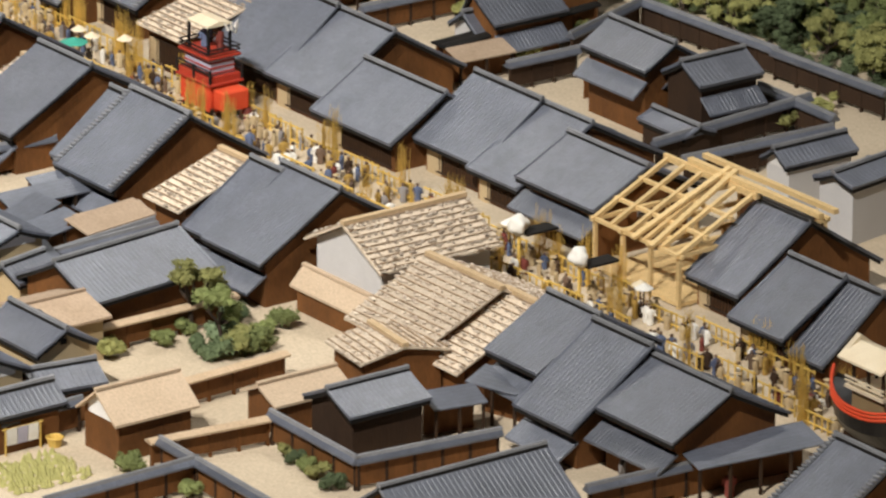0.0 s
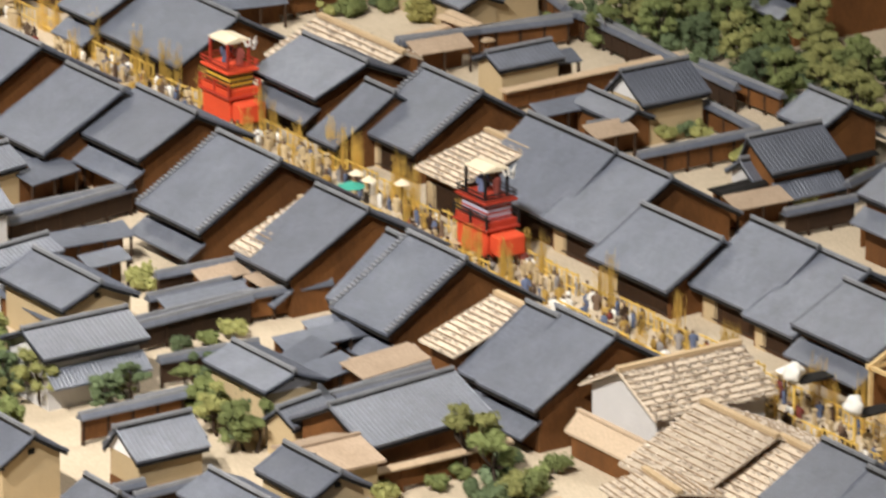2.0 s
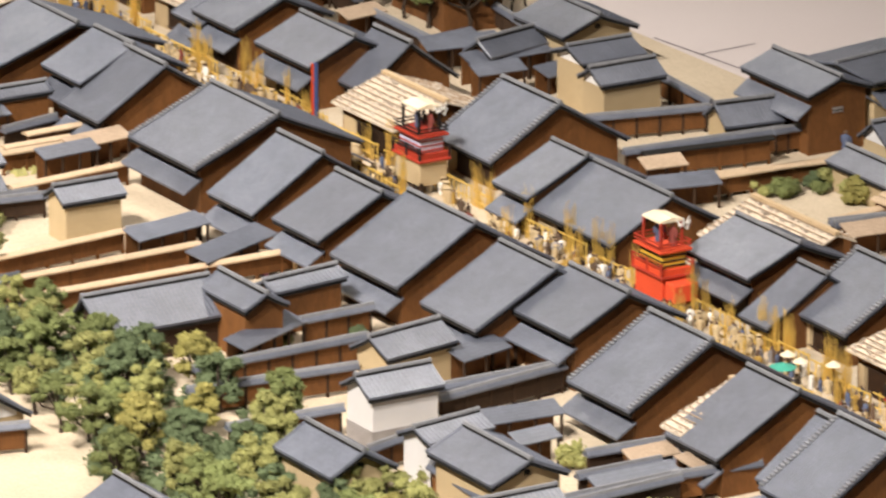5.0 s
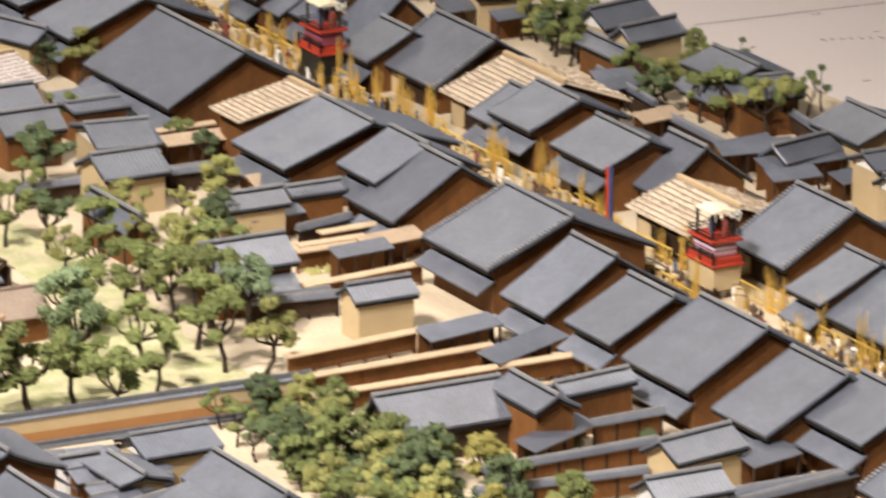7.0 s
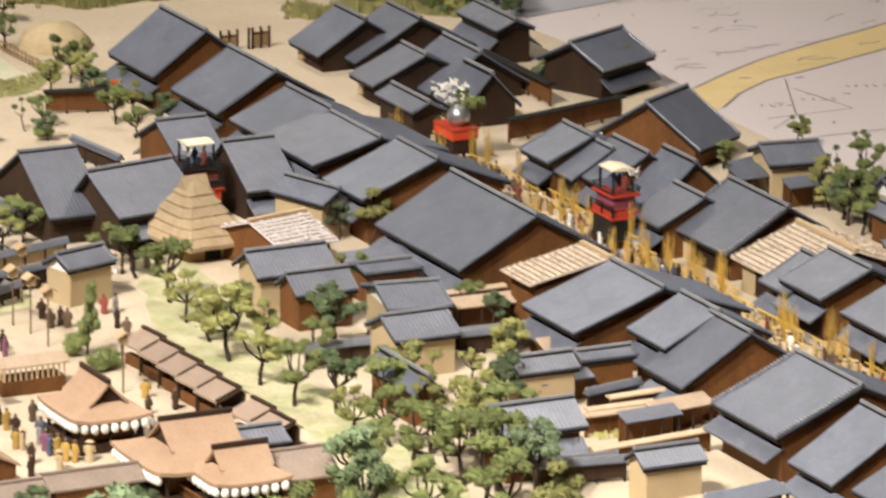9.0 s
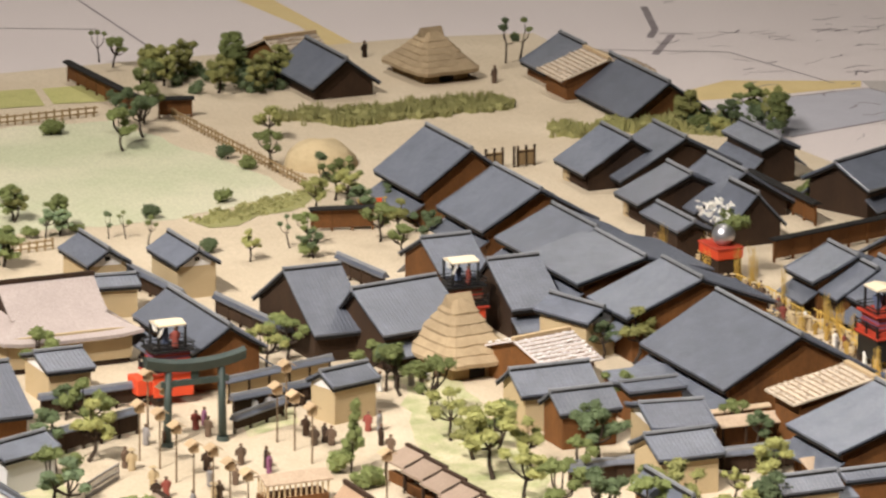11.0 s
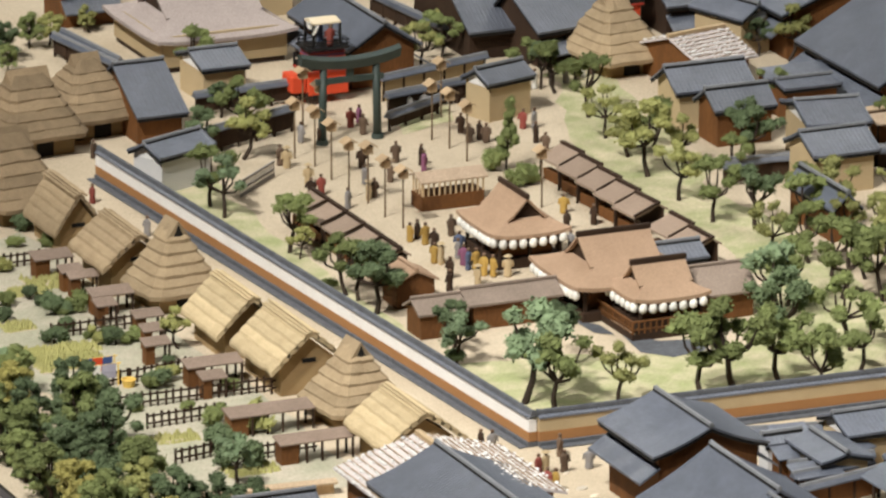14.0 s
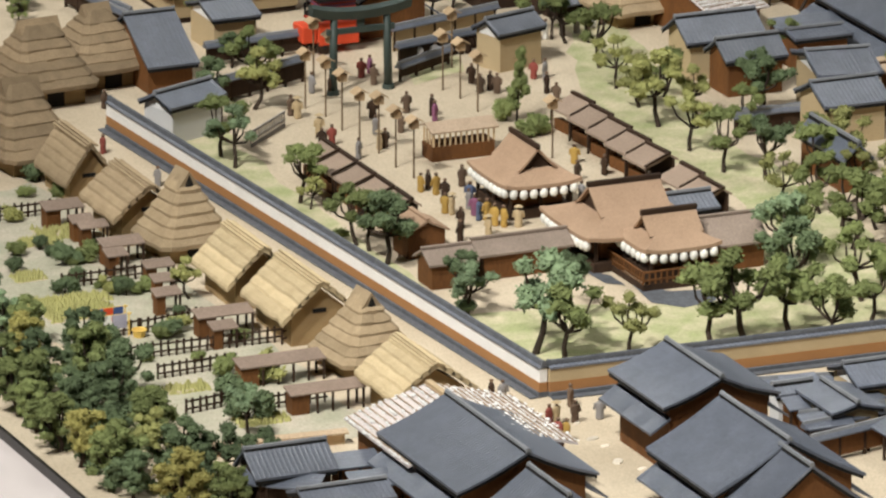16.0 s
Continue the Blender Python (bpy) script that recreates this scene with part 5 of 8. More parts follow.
def stall(x, y, length, turn=0.0, roof=None):
    """A market stall: bark lean-to roof, posts, counter and back wall."""
    h = root("market_stall", x, y, 0, turn)
    a, b = -length / 2 + 0.08, length / 2 - 0.08
    part("roof", slope_mesh(0.75, 2.5, -1.3, 1.75, a, b, 0.08, 0.9, 0.16, 0.02, 4), roof or BARK2, h)
    part("roof", slope_mesh(0.75, 2.5, 1.5, 2.05, a, b, 0, 0.9, 0.16, 0.02, 2), roof or BARK2, h)
    part("verge_board", box(0.6, 0.9, a, b, 2.45, 2.66), DARKWOOD, h)
    bm = bmesh.new()
    prism(bm, [(0.75, 2.52), (-1.3, 1.77), (-1.3, 1.92), (0.75, 2.67)], a - 0.1, a + 0.06)
    part("verge_board", bm, DARKWOOD, h)
    part("back_panel", box(1.1, 1.2, a, b, 0, 2.1), DARKWOOD, h)
    part("counter", box(-0.9, -0.3, a + 0.2, b - 0.2, 0, 0.8), BROWN, h)
    p = part("post", box(-0.07, 0.07, -0.07, 0.07, 0, 1.8), DARKWOOD, h, at=(-1.1, a + 0.15, 0))
    again("post", p, h, (-1.1, b - 0.15, 0))
    return tagged(h, "small market stall with a brown board roof", "stall", "market stalls")


BARK2 = material("weathered_bark", (0.33, 0.245, 0.185), (0.26, 0.19, 0.14), 0.8, 0.5, 0.5, 0.8, fine=8)
for k in range(5):
    stall(-19.0 - 0.4 * k / 4, 34.9 - 3.55 * k, 3.5, 5)
for k in range(2):
    stall(-19.3 - 0.2 * k, 15.0 - 3.7 * k, 3.6, 4)
for k in range(5):
    stall(-40.9, 31.0 - 3.4 * k, 3.3, 0)
gabled("shrine_shed", -22.32, 8.48, 4.2, 3.0, 1.8, 2.2, 90, pent=False, wall="dark", label="small tiled roof over the shrine well")
gabled("shrine_shed", -22.44, 1.13, 4.6, 3.4, 2.6, 2.0, 90, roof="weathered", pent=False, label="side shrine with weathered board roof")
gabled("shrine_shed", -26.02, 1.89, 3.0, 3.0, 2.2, 2.0, 90, roof="weathered", pent=False, label="side shrine with weathered board roof")
gabled("shrine_shed", -41.49, 11.44, 3.2, 2.8, 1.7, 2.0, 0, roof="bark", pent=False, label="little wooden shrine with a bark roof")
gabled("gate_house", -42.58, 4.05, 3.8, 2.7, 1.5, 1.9, 90, roof="weathered", pent=False, label="low wooden gate house with a grey-brown board roof")
gabled("gate_house", -36.76, 4.77, 7.4, 2.7, 1.5, 1.9, 90, roof="weathered", pent=False, label="low wooden gate house with a grey-brown board roof")


def open_shed(x, y, lx, ly, h):
    s = root("slatted_shed", x, y)
    part("roof", slope_mesh(0, h + 0.5, -ly / 2, h, -lx / 2, lx / 2, 0, 0.9, 0.12, 0.02, 1), PINKBOARD, s, turn=90)
    part("roof", slope_mesh(0, h + 0.5, ly / 2, h, -lx / 2, lx / 2, 0, 0.9, 0.12, 0.02, 1), PINKBOARD, s, turn=90)
    part("base_panel", box(-lx / 2 + 0.2, lx / 2 - 0.2, -ly / 2 + 0.3, ly / 2 - 0.3, 0, h * 0.5), BROWN, s)
    p = part("slat", box(-0.06, 0.06, -0.04, 0.04, h * 0.5, h), NEWWOOD, s, at=(-lx / 2 + 0.3, -ly / 2 + 0.3, 0))
    for k in range(1, 12):
        again("slat", p, s, (-lx / 2 + 0.3 + (lx - 0.6) * k / 11, -ly / 2 + 0.3, 0))
    for k in range(4):
        again("slat", p, s, (-lx / 2 + 0.3, -ly / 2 + 0.5 + (ly - 1) * k / 3, 0))
    return tagged(s, "slatted wooden shed with a board roof", "shed")


open_shed(-29.34, 32.62, 5.4, 2.6, 2.3)


def torii(x, y, span, h):
    t = root("torii_gate", x, y)
    for s in (-1, 1):
        bm = bmesh.new()
        rod(bm, (s * (span / 2 + 0.12), 0, 0), (s * span / 2, 0, h - 0.5), 0.34, 0.28, 14)
        part("pillar", bm, BRONZE, t, smooth=True)
        bm = bmesh.new()
        rod(bm, (s * (span / 2 + 0.12), 0, 0), (s * (span / 2 + 0.12), 0, 0.35), 0.5, 0.44, 12)
        part("pillar_foot", bm, BRONZE, t)
    bm = bmesh.new()
    n, half = 12, span / 2 + 1.9
    rings = []
    for k in range(n + 1):
        u = 2 * k / n - 1
        lift = 0.55 * abs(u) ** 2.2
        rings.append([bm.verts.new((u * half, py, h - 0.55 + lift + pz)) for py, pz in ((-0.42, 0.3), (-0.5, 0.62), (0, 0.85), (0.5, 0.62), (0.42, 0.3), (0.3, -0.1), (-0.3, -0.1))])
    for k in range(n):
        for i in range(7):
            bm.faces.new((rings[k][i], rings[k + 1][i], rings[k + 1][(i + 1) % 7], rings[k][(i + 1) % 7]))
    bm.faces.new(rings[0][::-1])
    bm.faces.new(rings[-1])
    bmesh.ops.recalc_face_normals(bm, faces=bm.faces[:])
    part("top_beam", bm, BRONZE, t)
    part("tie_beam", box(-span / 2 - 0.6, span / 2 + 0.6, -0.18, 0.18, h - 1.75, h - 1.3, 0.03), BRONZE, t)
    part("tablet", box(-0.3, 0.3, -0.1, 0.1, h - 1.3, h - 0.6), BRONZE, t)
    return tagged(t, "dark green torii gateway with curved top beam", "gateway")


torii(-29.4, 51.2, 4.3, 6.4)


def lantern_pole(x, y, h):
    p = root("lantern_pole", x, y)
    bm = bmesh.new()
    rod(bm, (0, 0, 0), (0, 0, h), 0.08, 0.06, 6)
    part("pole", bm, BAMBOO2, p)
    part("lantern_box", box(-0.3, 0.3, -0.3, 0.3, h - 0.1, h + 0.5), TANBOARD, p)
    bm = bmesh.new()
    prism(bm, [(-0.62, h + 0.45), (0, h + 0.85), (0.62, h + 0.45), (0.5, h + 0.45), (0, h + 0.75), (-0.5, h + 0.45)], -0.55, 0.55)
    part("little_roof", bm, TANBOARD, p)
    return tagged(p, "tall pole carrying a roofed paper lantern", "lantern", "festival lantern poles")


TANBOARD = material("tan_board", (0.5, 0.36, 0.22), (0.4, 0.28, 0.16), 0.8, 0.8, 0.3)
BAMBOO2 = material("weathered_pole", (0.2, 0.14, 0.08), (0.15, 0.1, 0.06), 0.8, 1.0, 0.3)
for x, y in ((-35.05, 48.42), (-34.46, 45.85), (-34.71, 42.02), (-35.46, 36.85), (-34.55, 35.34), (-34.82, 31.49), (-34.68, 28.44), (-23.58, 49.02), (-23.28, 46.37), (-23.47, 42.62), (-23.29, 29.23), (-20.48, 54.51), (-31.14, 56.35), (-31.44, 52.23)):
    lantern_pole(x, y, 3.9)


# ---- thatched farmhouses ----
def thatch_gable(x, y, length, zr, run, ze, turn, mat=None):
    h = root("thatched_house", x, y, 0, turn)
    mat = mat or THATCH
    a, b = -length / 2, length / 2
    part("body", gable_mesh(-run * 0.72, ze + (zr - ze) * 0.2 - 0.1, run * 0.72, ze + (zr - ze) * 0.2 - 0.1, zr - 0.4, a + 0.6, b - 0.6), BEIGE2, h)
    part("window", box(-0.5, 0.5, a + 0.55, a + 0.62, ze + 0.35, ze + 0.65), EAVE, h)
    # courses of straw laid from the eave up, each lapping over the one below
    rng = random.Random(round(x * 7 + y * 3))
    n, seg = 5, 14
    for s in (-1, 1):
        for i in range(n):
            u0, u1 = 1 - (i + 1.25) / n, 1 - i / n
            u0 = max(u0, 0.0)
            bm = bmesh.new()
            rows = []
            phase = rng.uniform(0, 40)
            for k in range(seg + 1):
                yy = a + length * k / seg
                wob = 0.035 * noise.noise((yy * 0.55 + phase, i, s)) + rng.uniform(-0.012, 0.012)
                e = u1 + wob + (0.02 if i == 0 else 0)
                lift = 0.06 * noise.noise((yy * 0.8, i * 3.1, phase))
                at = lambda u, dz: bm.verts.new((s * run * u, yy, zr + (ze - zr) * u + 0.12 * math.sin(math.pi * u) + dz))
                rows.append([at(u0, 0.1), at(u0 + (e - u0) * 0.6, 0.26 + lift), at(e - 0.02, 0.27 + lift), at(e + 0.012, 0.14 + lift), at(e, -0.12), at(u0, -0.22)])
            for r0, r1 in zip(rows[:-1], rows[1:]):
                for q in range(6):
                    bm.faces.new((r0[q], r0[(q + 1) % 6], r1[(q + 1) % 6], r1[q]))
            bm.faces.new(rows[0])
            bm.faces.new(rows[-1][::-1])
            bmesh.ops.recalc_face_normals(bm, faces=bm.faces[:])
            part("thatch_course", bm, mat, h)
    for i in range(5):
        bm = bmesh.new()
        o = (i - 2) * 0.22
        rod(bm, (o, a - 0.1, zr + 0.2 - abs(i - 2) * 0.1), (o, b + 0.1, zr + 0.2 - abs(i - 2) * 0.1 + random.uniform(-0.05, 0.05)), 0.1, 0.1, 5)
        part("ridge_pole", bm, mat, h)
    return tagged(h, "farmhouse with a thick straw thatched gable roof", "house", "thatched houses")


BEIGE2 = material("earth_wall", (0.34, 0.24, 0.12), (0.27, 0.18, 0.09), 0.95, 0.5, 0.4)


def thatch_hip(x, y, half_x, half_y, ze, zr, turn=0.0, ridge=0.25, axis="y", mat=None):
    """A hipped thatch in courses, with a small gable at the top."""
    h = root("thatched_house", x, y, 0, turn)
    part("body", box(-half_x * 0.75, half_x * 0.75, -half_y * 0.75, half_y * 0.75, 0, ze + 0.3), BEIGE2, h)
    part("door", box(-0.7, 0.7, -half_y * 0.75 - 0.06, -half_y * 0.75, 0, 1.5), EAVE, h)
    n = 6
    for i in range(n):
        u0, u1 = i / n, (i + 1) / n * 0.98
        bm = bmesh.new()
        rings = []
        for u, grow, dz in ((u0, -0.5, -0.32), (u0, 0.1, -0.5), (u0, 0.3, -0.4), (u0, 0.33, -0.1), (u1, -0.04, 0.1), (u1, -0.6, 0.05)):
            rx = half_x * (1 - u) + (ridge if axis == "x" else 0.1) * u * half_x + grow
            ry = half_y * (1 - u) + (ridge if axis == "y" else 0.1) * u * half_y + grow
            rx, ry = max(rx, 0.15), max(ry, 0.15)
            z = ze + (zr - ze) * u ** 1.1 + dz
            ring = []
            for k in range(28):
                t = k / 28 * math.tau
                c, s2 = math.cos(t), math.sin(t)
                f = (abs(c) ** 7 + abs(s2) ** 7) ** (-1 / 7)
                j = 1 + 0.025 * noise.noise((c * 3 + x, s2 * 3 + y, i * 2.1))
                ring.append(bm.verts.new((rx * c * f * j, ry * s2 * f * j, z + 0.1 * noise.noise((c * 4, s2 * 4 + i, x)))))
            rings.append(ring)
        for r0, r1 in zip(rings[:-1], rings[1:]):
            for k in range(28):
                bm.faces.new((r0[k], r0[(k + 1) % 28], r1[(k + 1) % 28], r1[k]))
        bm.faces.new(rings[0][::-1])
        bm.faces.new(rings[-1])
        bmesh.ops.recalc_face_normals(bm, faces=bm.faces[:])
        part("thatch_course", bm, mat or THATCH, h)
    bm = bmesh.new()
    gx, gy = (half_x * ridge + 0.5, 0.55) if axis == "x" else (0.55, half_y * ridge + 0.5)
    if axis == "y":
        prism(bm, [(-gx - 0.35, zr - 0.8), (0, zr + 0.45), (gx + 0.35, zr - 0.8)], -gy, gy)
    else:
        prism(bm, [(-gy - 0.35, zr - 0.8), (0, zr + 0.45), (gy + 0.35, zr - 0.8)], -gx, gx)
        for v in bm.verts:
            v.co.x, v.co.y = v.co.y, v.co.x
        bmesh.ops.recalc_face_normals(bm, faces=bm.faces[:])
    part("ridge_thatch", bm, mat or THATCH, h)
    bm = bmesh.new()
    if axis == "y":
        prism(bm, [(-gx * 0.75, zr - 0.78), (0, zr + 0.22), (gx * 0.75, zr - 0.78)], -gy - 0.03, -gy + 0.1)
        part("smoke_gable", bm, EAVE, h)
    return tagged(h, "farmhouse with a steep hipped straw roof in thick courses", "house", "thatched houses")


thatch_gable(-58.55, 34.77, 6.47, 4.40, 1.99, 1.54, 0.0)
thatch_gable(-58.37, 23.66, 6.95, 4.40, 2.76, 2.14, 0.0)
thatch_gable(-56.55, 6.65, 6.91, 4.40, 2.70, 1.84, 0.0, STRAW)
thatch_gable(-55.91, -1.92, 7.69, 4.40, 2.87, 1.86, 0.0, STRAW)
thatch_gable(-55.54, -21.30, 6.87, 4.20, 3.03, 2.01, 0.0, STRAW)
thatch_hip(-56.82, 17.94, 2.75, 2.76, 1.60, 5.82, 5.0, 0.2, 'y')
thatch_hip(-55.32, -11.70, 2.75, 2.96, 1.60, 5.29, 5.0, 0.2, 'y')
thatch_hip(-52.32, 59.35, 3.26, 4.00, 1.90, 5.75, 5.0, 0.36, 'x', OLDTHATCH)
thatch_hip(-46.45, 62.64, 3.25, 4.06, 1.90, 5.47, 5.0, 0.2, 'x', OLDTHATCH)
thatch_hip(-59.62, 43.57, 2.75, 4.35, 1.70, 6.14, 5.0, 0.36, 'x', OLDTHATCH)
thatch_hip(-2.34, 62.73, 3.0, 4.0, 1.60, 5.7, 5.0, 0.2, 'x')
thatch_hip(36.6, 154.5, 3.0, 3.9, 1.30, 4.0, 5.0, 0.2, 'x')


# ---- farm yards ----
def lattice(x0, y0, x1, y1, h=1.15, mat=None, step=0.55):
    """A low fence of crossed dark poles."""
    length = math.hypot(x1 - x0, y1 - y0)
    f = root("lattice_fence", x0, y0, 0, math.degrees(math.atan2(y1 - y0, x1 - x0)))
    mat = mat or DARKWOOD
    for z in (h * 0.35, h * 0.8):
        part("rail", box(0, length, -0.05, 0.05, z - 0.06, z + 0.06), mat, f)
    p = part("stake", box(-0.07, 0.07, -0.06, 0.06, 0, h), mat, f)
    for k in range(1, int(length / step) + 1):
        again("stake", p, f, (k * step, random.uniform(-0.03, 0.03), random.uniform(-0.08, 0.05)), (0, random.uniform(-4, 4), 0))
    return tagged(f, "low fence of dark crossed stakes" if mat is DARKWOOD else "low picket fence of pale stakes", "fence", "stake fences")


for c in ((-66.10, 30.24, -61.70, 30.47), (-67.70, 13.31, -61.15, 13.37), (-70.31, 1.43, -66.26, 1.75), (-66.35, 1.52, -60.97, 2.53), (-70.19, -3.65, -58.10, -3.81), (-58.33, -4.39, -54.54, -3.27), (-68.89, -8.22, -63.00, -7.80), (-69.91, -16.04, -66.85, -15.41), (-64.31, -17.15, -60.27, -17.18)):
    lattice(*c)
for c in ((-16.91, 150.93, 2.98, 151.44), (-30.59, 111.62, -23.54, 111.18), (-21.59, 109.12, -17.83, 109.51), (8.64, 149.45, 9.31, 129.34), (9.31, 129.34, 9.57, 120.12)):
    lattice(*c, 1.0, BEIGE2, 0.75)


def work_shelter(x, y, lx, ly, h=1.4):
    s = root("work_shelter", x, y)
    bm = bmesh.new()
    prism(bm, [(-ly / 2, h), (-ly / 2, h + 0.1), (ly / 2, h + 0.4), (ly / 2, h + 0.28)], -lx / 2, lx / 2)
    for v in bm.verts:
        v.co.x, v.co.y = v.co.y, v.co.x
    bmesh.ops.recalc_face_normals(bm, faces=bm.faces[:])
    part("flat_roof", bm, PINKBOARD2, s)
    part("side_panel", box(-lx / 2 + 0.15, -lx / 2 + min(1.4, lx * 0.4), -ly / 2 + 0.15, ly / 2 - 0.15, 0, h), BROWN, s)
    p = part("post", box(-0.07, 0.07, -0.07, 0.07, 0, h), DARKWOOD, s, at=(lx / 2 - 0.15, -ly / 2 + 0.12, 0))
    again("post", p, s, (lx / 2 - 0.15, ly / 2 - 0.12, 0))
    for k in range(1, int(lx / 1.2)):
        again("post", p, s, (lx / 2 - 0.15 - k * 1.1, -ly / 2 + 0.12, 0))
    return tagged(s, "low work shelter with a grey-brown board roof", "shelter", "farm shelters")


PINKBOARD2 = material("grey_weathered_board", (0.27, 0.2, 0.155), (0.2, 0.145, 0.11), 0.85, 0.5, 0.4, 0.8, fine=6)
for a in ((-62.40, 27.45, 3.0, 1.5), (-62.32, 23.68, 1.8, 1.2), (-61.68, 17.51, 3.2, 1.4), (-62.99, 15.17, 1.6, 1.2), (-61.22, 11.53, 2.2, 1.1), (-62.05, 8.33, 1.8, 1.1), (-63.04, 5.23, 2.0, 1.1), (-61.11, -0.46, 4.2, 1.4), (-62.27, -3.38, 1.9, 1.2), (-61.53, -11.77, 6.2, 1.6), (-61.03, -18.55, 5.4, 1.4), (-62.07, 22.08, 2.2, 1.0)):
    work_shelter(*a)


def crop_bed(x, y, lx, ly):
    c = root("crop_bed", x, y)
    bm = bmesh.new()
    for k in range(int(lx * ly * 26)):
        px, py, r = random.uniform(-lx / 2, lx / 2), random.uniform(-ly / 2, ly / 2), random.uniform(0.1, 0.22)
        py = round(py / 0.7) * 0.7 + random.uniform(-0.15, 0.15)
        v = [bm.verts.new((px + r * a, py + r * b, r * d)) for a, b, d in ((1, 0, 0.3), (0, 1, 0.2), (-1, 0, 0.3), (0, -1, 0.2), (0, 0, 2.4))]
        for i in range(4):
            bm.faces.new((v[i], v[(i + 1) % 4], v[4]))
    tagged(part("crop_growth", bm, PADDY, c), kind="stuff")
    part("soil", box(-lx / 2, lx / 2, -ly / 2, ly / 2, 0.0, 0.06), SAND, c)
    return tagged(c, "small bed of yellow-green crops", "garden bed")


crop_bed(-68.59, 7.61, 5.0, 3.4)
crop_bed(-63.20, 25.84, 3.4, 2.4)
crop_bed(-68.42, 8.93, 3.6, 4.6)
crop_bed(-65.78, -19.23, 3.6, 1.6)
crop_bed(-68.98, 16.61, 2.2, 2.0)
crop_bed(-19.43, -125.66, 5.5, 4.0)
crop_bed(-65.32, 24.22, 3.0, 2.0)
crop_bed(-71.00, 10.05, 3.6, 2.4)
crop_bed(-66.73, 10.33, 3.0, 1.6)
crop_bed(-67.94, -11.01, 3.0, 1.4)
crop_bed(4.21, 5.04, 2.6, 1.6)


def cloth_rack(x, y, colours):
    r = root("cloth_rack", x, y)
    bm = bmesh.new()
    for px in (-1.2, 1.2):
        rod(bm, (px, 0, 0), (px, 0, 1.7), 0.06, 0.05)
    rod(bm, (-1.4, 0, 1.6), (1.4, 0, 1.6), 0.05, 0.05)
    part("frame", bm, BAMBOO, r)
    for k, m in enumerate(colours):
        bm = bmesh.new()
        prism(bm, [(-0.03, 0.6), (-0.06, 1.1), (-0.05, 1.62), (0.05, 1.62), (0.06, 1.1), (0.03, 0.6)], -1.1 + k * 2.2 / len(colours), -1.1 + (k + 0.92) * 2.2 / len(colours))
        for v in bm.verts:
            v.co.x, v.co.y = v.co.y, v.co.x
        bmesh.ops.recalc_face_normals(bm, faces=bm.faces[:])
        part("cloth", bm, m, r)
    return tagged(r, "drying rack hung with coloured cloths", "rack")


cloth_rack(-68.06, 3.21, (BLUE, RED, BLUE))
cloth_rack(-68.40, 1.57, (PAPER, LILAC))
cloth_rack(-17.98, -122.28, (PAPER, LILAC, PAPER))
cloth_rack(58.37, -60.23, (BLUE, BEIGE))
cloth_rack(10.73, 109.04, (RED,))


def barrier_gate(x, y, turn):
    """A town barrier: board wings between posts, open in the middle."""
    g = root("barrier_gate", x, y, 0, turn)
    post = part("post", box(-0.12, 0.12, -0.12, 0.12, 0, 2.4), DARKWOOD, g, at=(-3.2, 0, 0))
    for px in (-2.1, -1.0, 0.5, 1.0, 2.1, 3.2):
        again("post", post, g, (px, 0, 0))
    for s in (-1, 1):
        board = None
        for k in range(7):
            at = (s * (1.15 + 0.3 * k), 0, 0)
            if board is None:
                board = part("board", box(-0.13, 0.13, -0.05, 0.05, 0.2, 1.9), BEIGE2, g, at=at)
            else:
                again("board", board, g, at)
        part("rail", box(min(s * 1.0, s * 3.2), max(s * 1.0, s * 3.2), -0.08, 0.08, 1.6, 1.75), DARKWOOD, g)
    return tagged(g, "wooden barrier gate of upright boards beside the road", "gate")


barrier_gate(28.65, 120.09, 0).scale = (0.72, 0.72, 0.78)


def basket(x, y, mat, r=0.5):
    b = root("basket", x, y)
    bm = bmesh.new()
    rings = [[bm.verts.new((q * math.cos(k * math.tau / 12), q * math.sin(k * math.tau / 12), z)) for k in range(12)] for q, z in ((r * 0.75, 0), (r, 0.55), (r * 0.88, 0.55), (r * 0.66, 0.1))]
    for a, c in zip(rings[:-1], rings[1:]):
        for k in range(12):
            bm.faces.new((a[k], a[(k + 1) % 12], c[(k + 1) % 12], c[k]))
    bm.faces.new(rings[0][::-1])
    bm.faces.new(rings[-1])
    part("bowl", bm, mat, b)
    bm = bmesh.new()
    for k in range(12):
        p, q = k * math.tau / 12, (k + 1) * math.tau / 12
        rod(bm, (r * math.cos(p), r * math.sin(p), 0.56), (r * math.cos(q), r * math.sin(q), 0.56), 0.05, 0.05, 4)
    part("rim", bm, mat, b)
    return tagged(b, "round yellow wicker basket on the ground", "basket")


basket(-16.00, -122.59, BAMBOO)
basket(-66.69, 0.97, BAMBOO)


# ---- trees ----
CRUMB = ((0.94, 0, -0.33), (-0.47, 0.82, -0.33), (-0.47, -0.82, -0.33), (0, 0, 1))


def crumb(bm, c, r, rng):
    """One torn crumb of foam."""
    turn = Euler((rng.uniform(0, 3), rng.uniform(0, 3), rng.uniform(0, 3))).to_matrix()
    v = [bm.verts.new(c + turn @ Vector(d) * r * rng.uniform(0.7, 1.5)) for d in CRUMB]
    for q in ((0, 2, 1), (0, 1, 3), (1, 2, 3), (2, 0, 3)):
        bm.faces.new([v[i] for i in q])


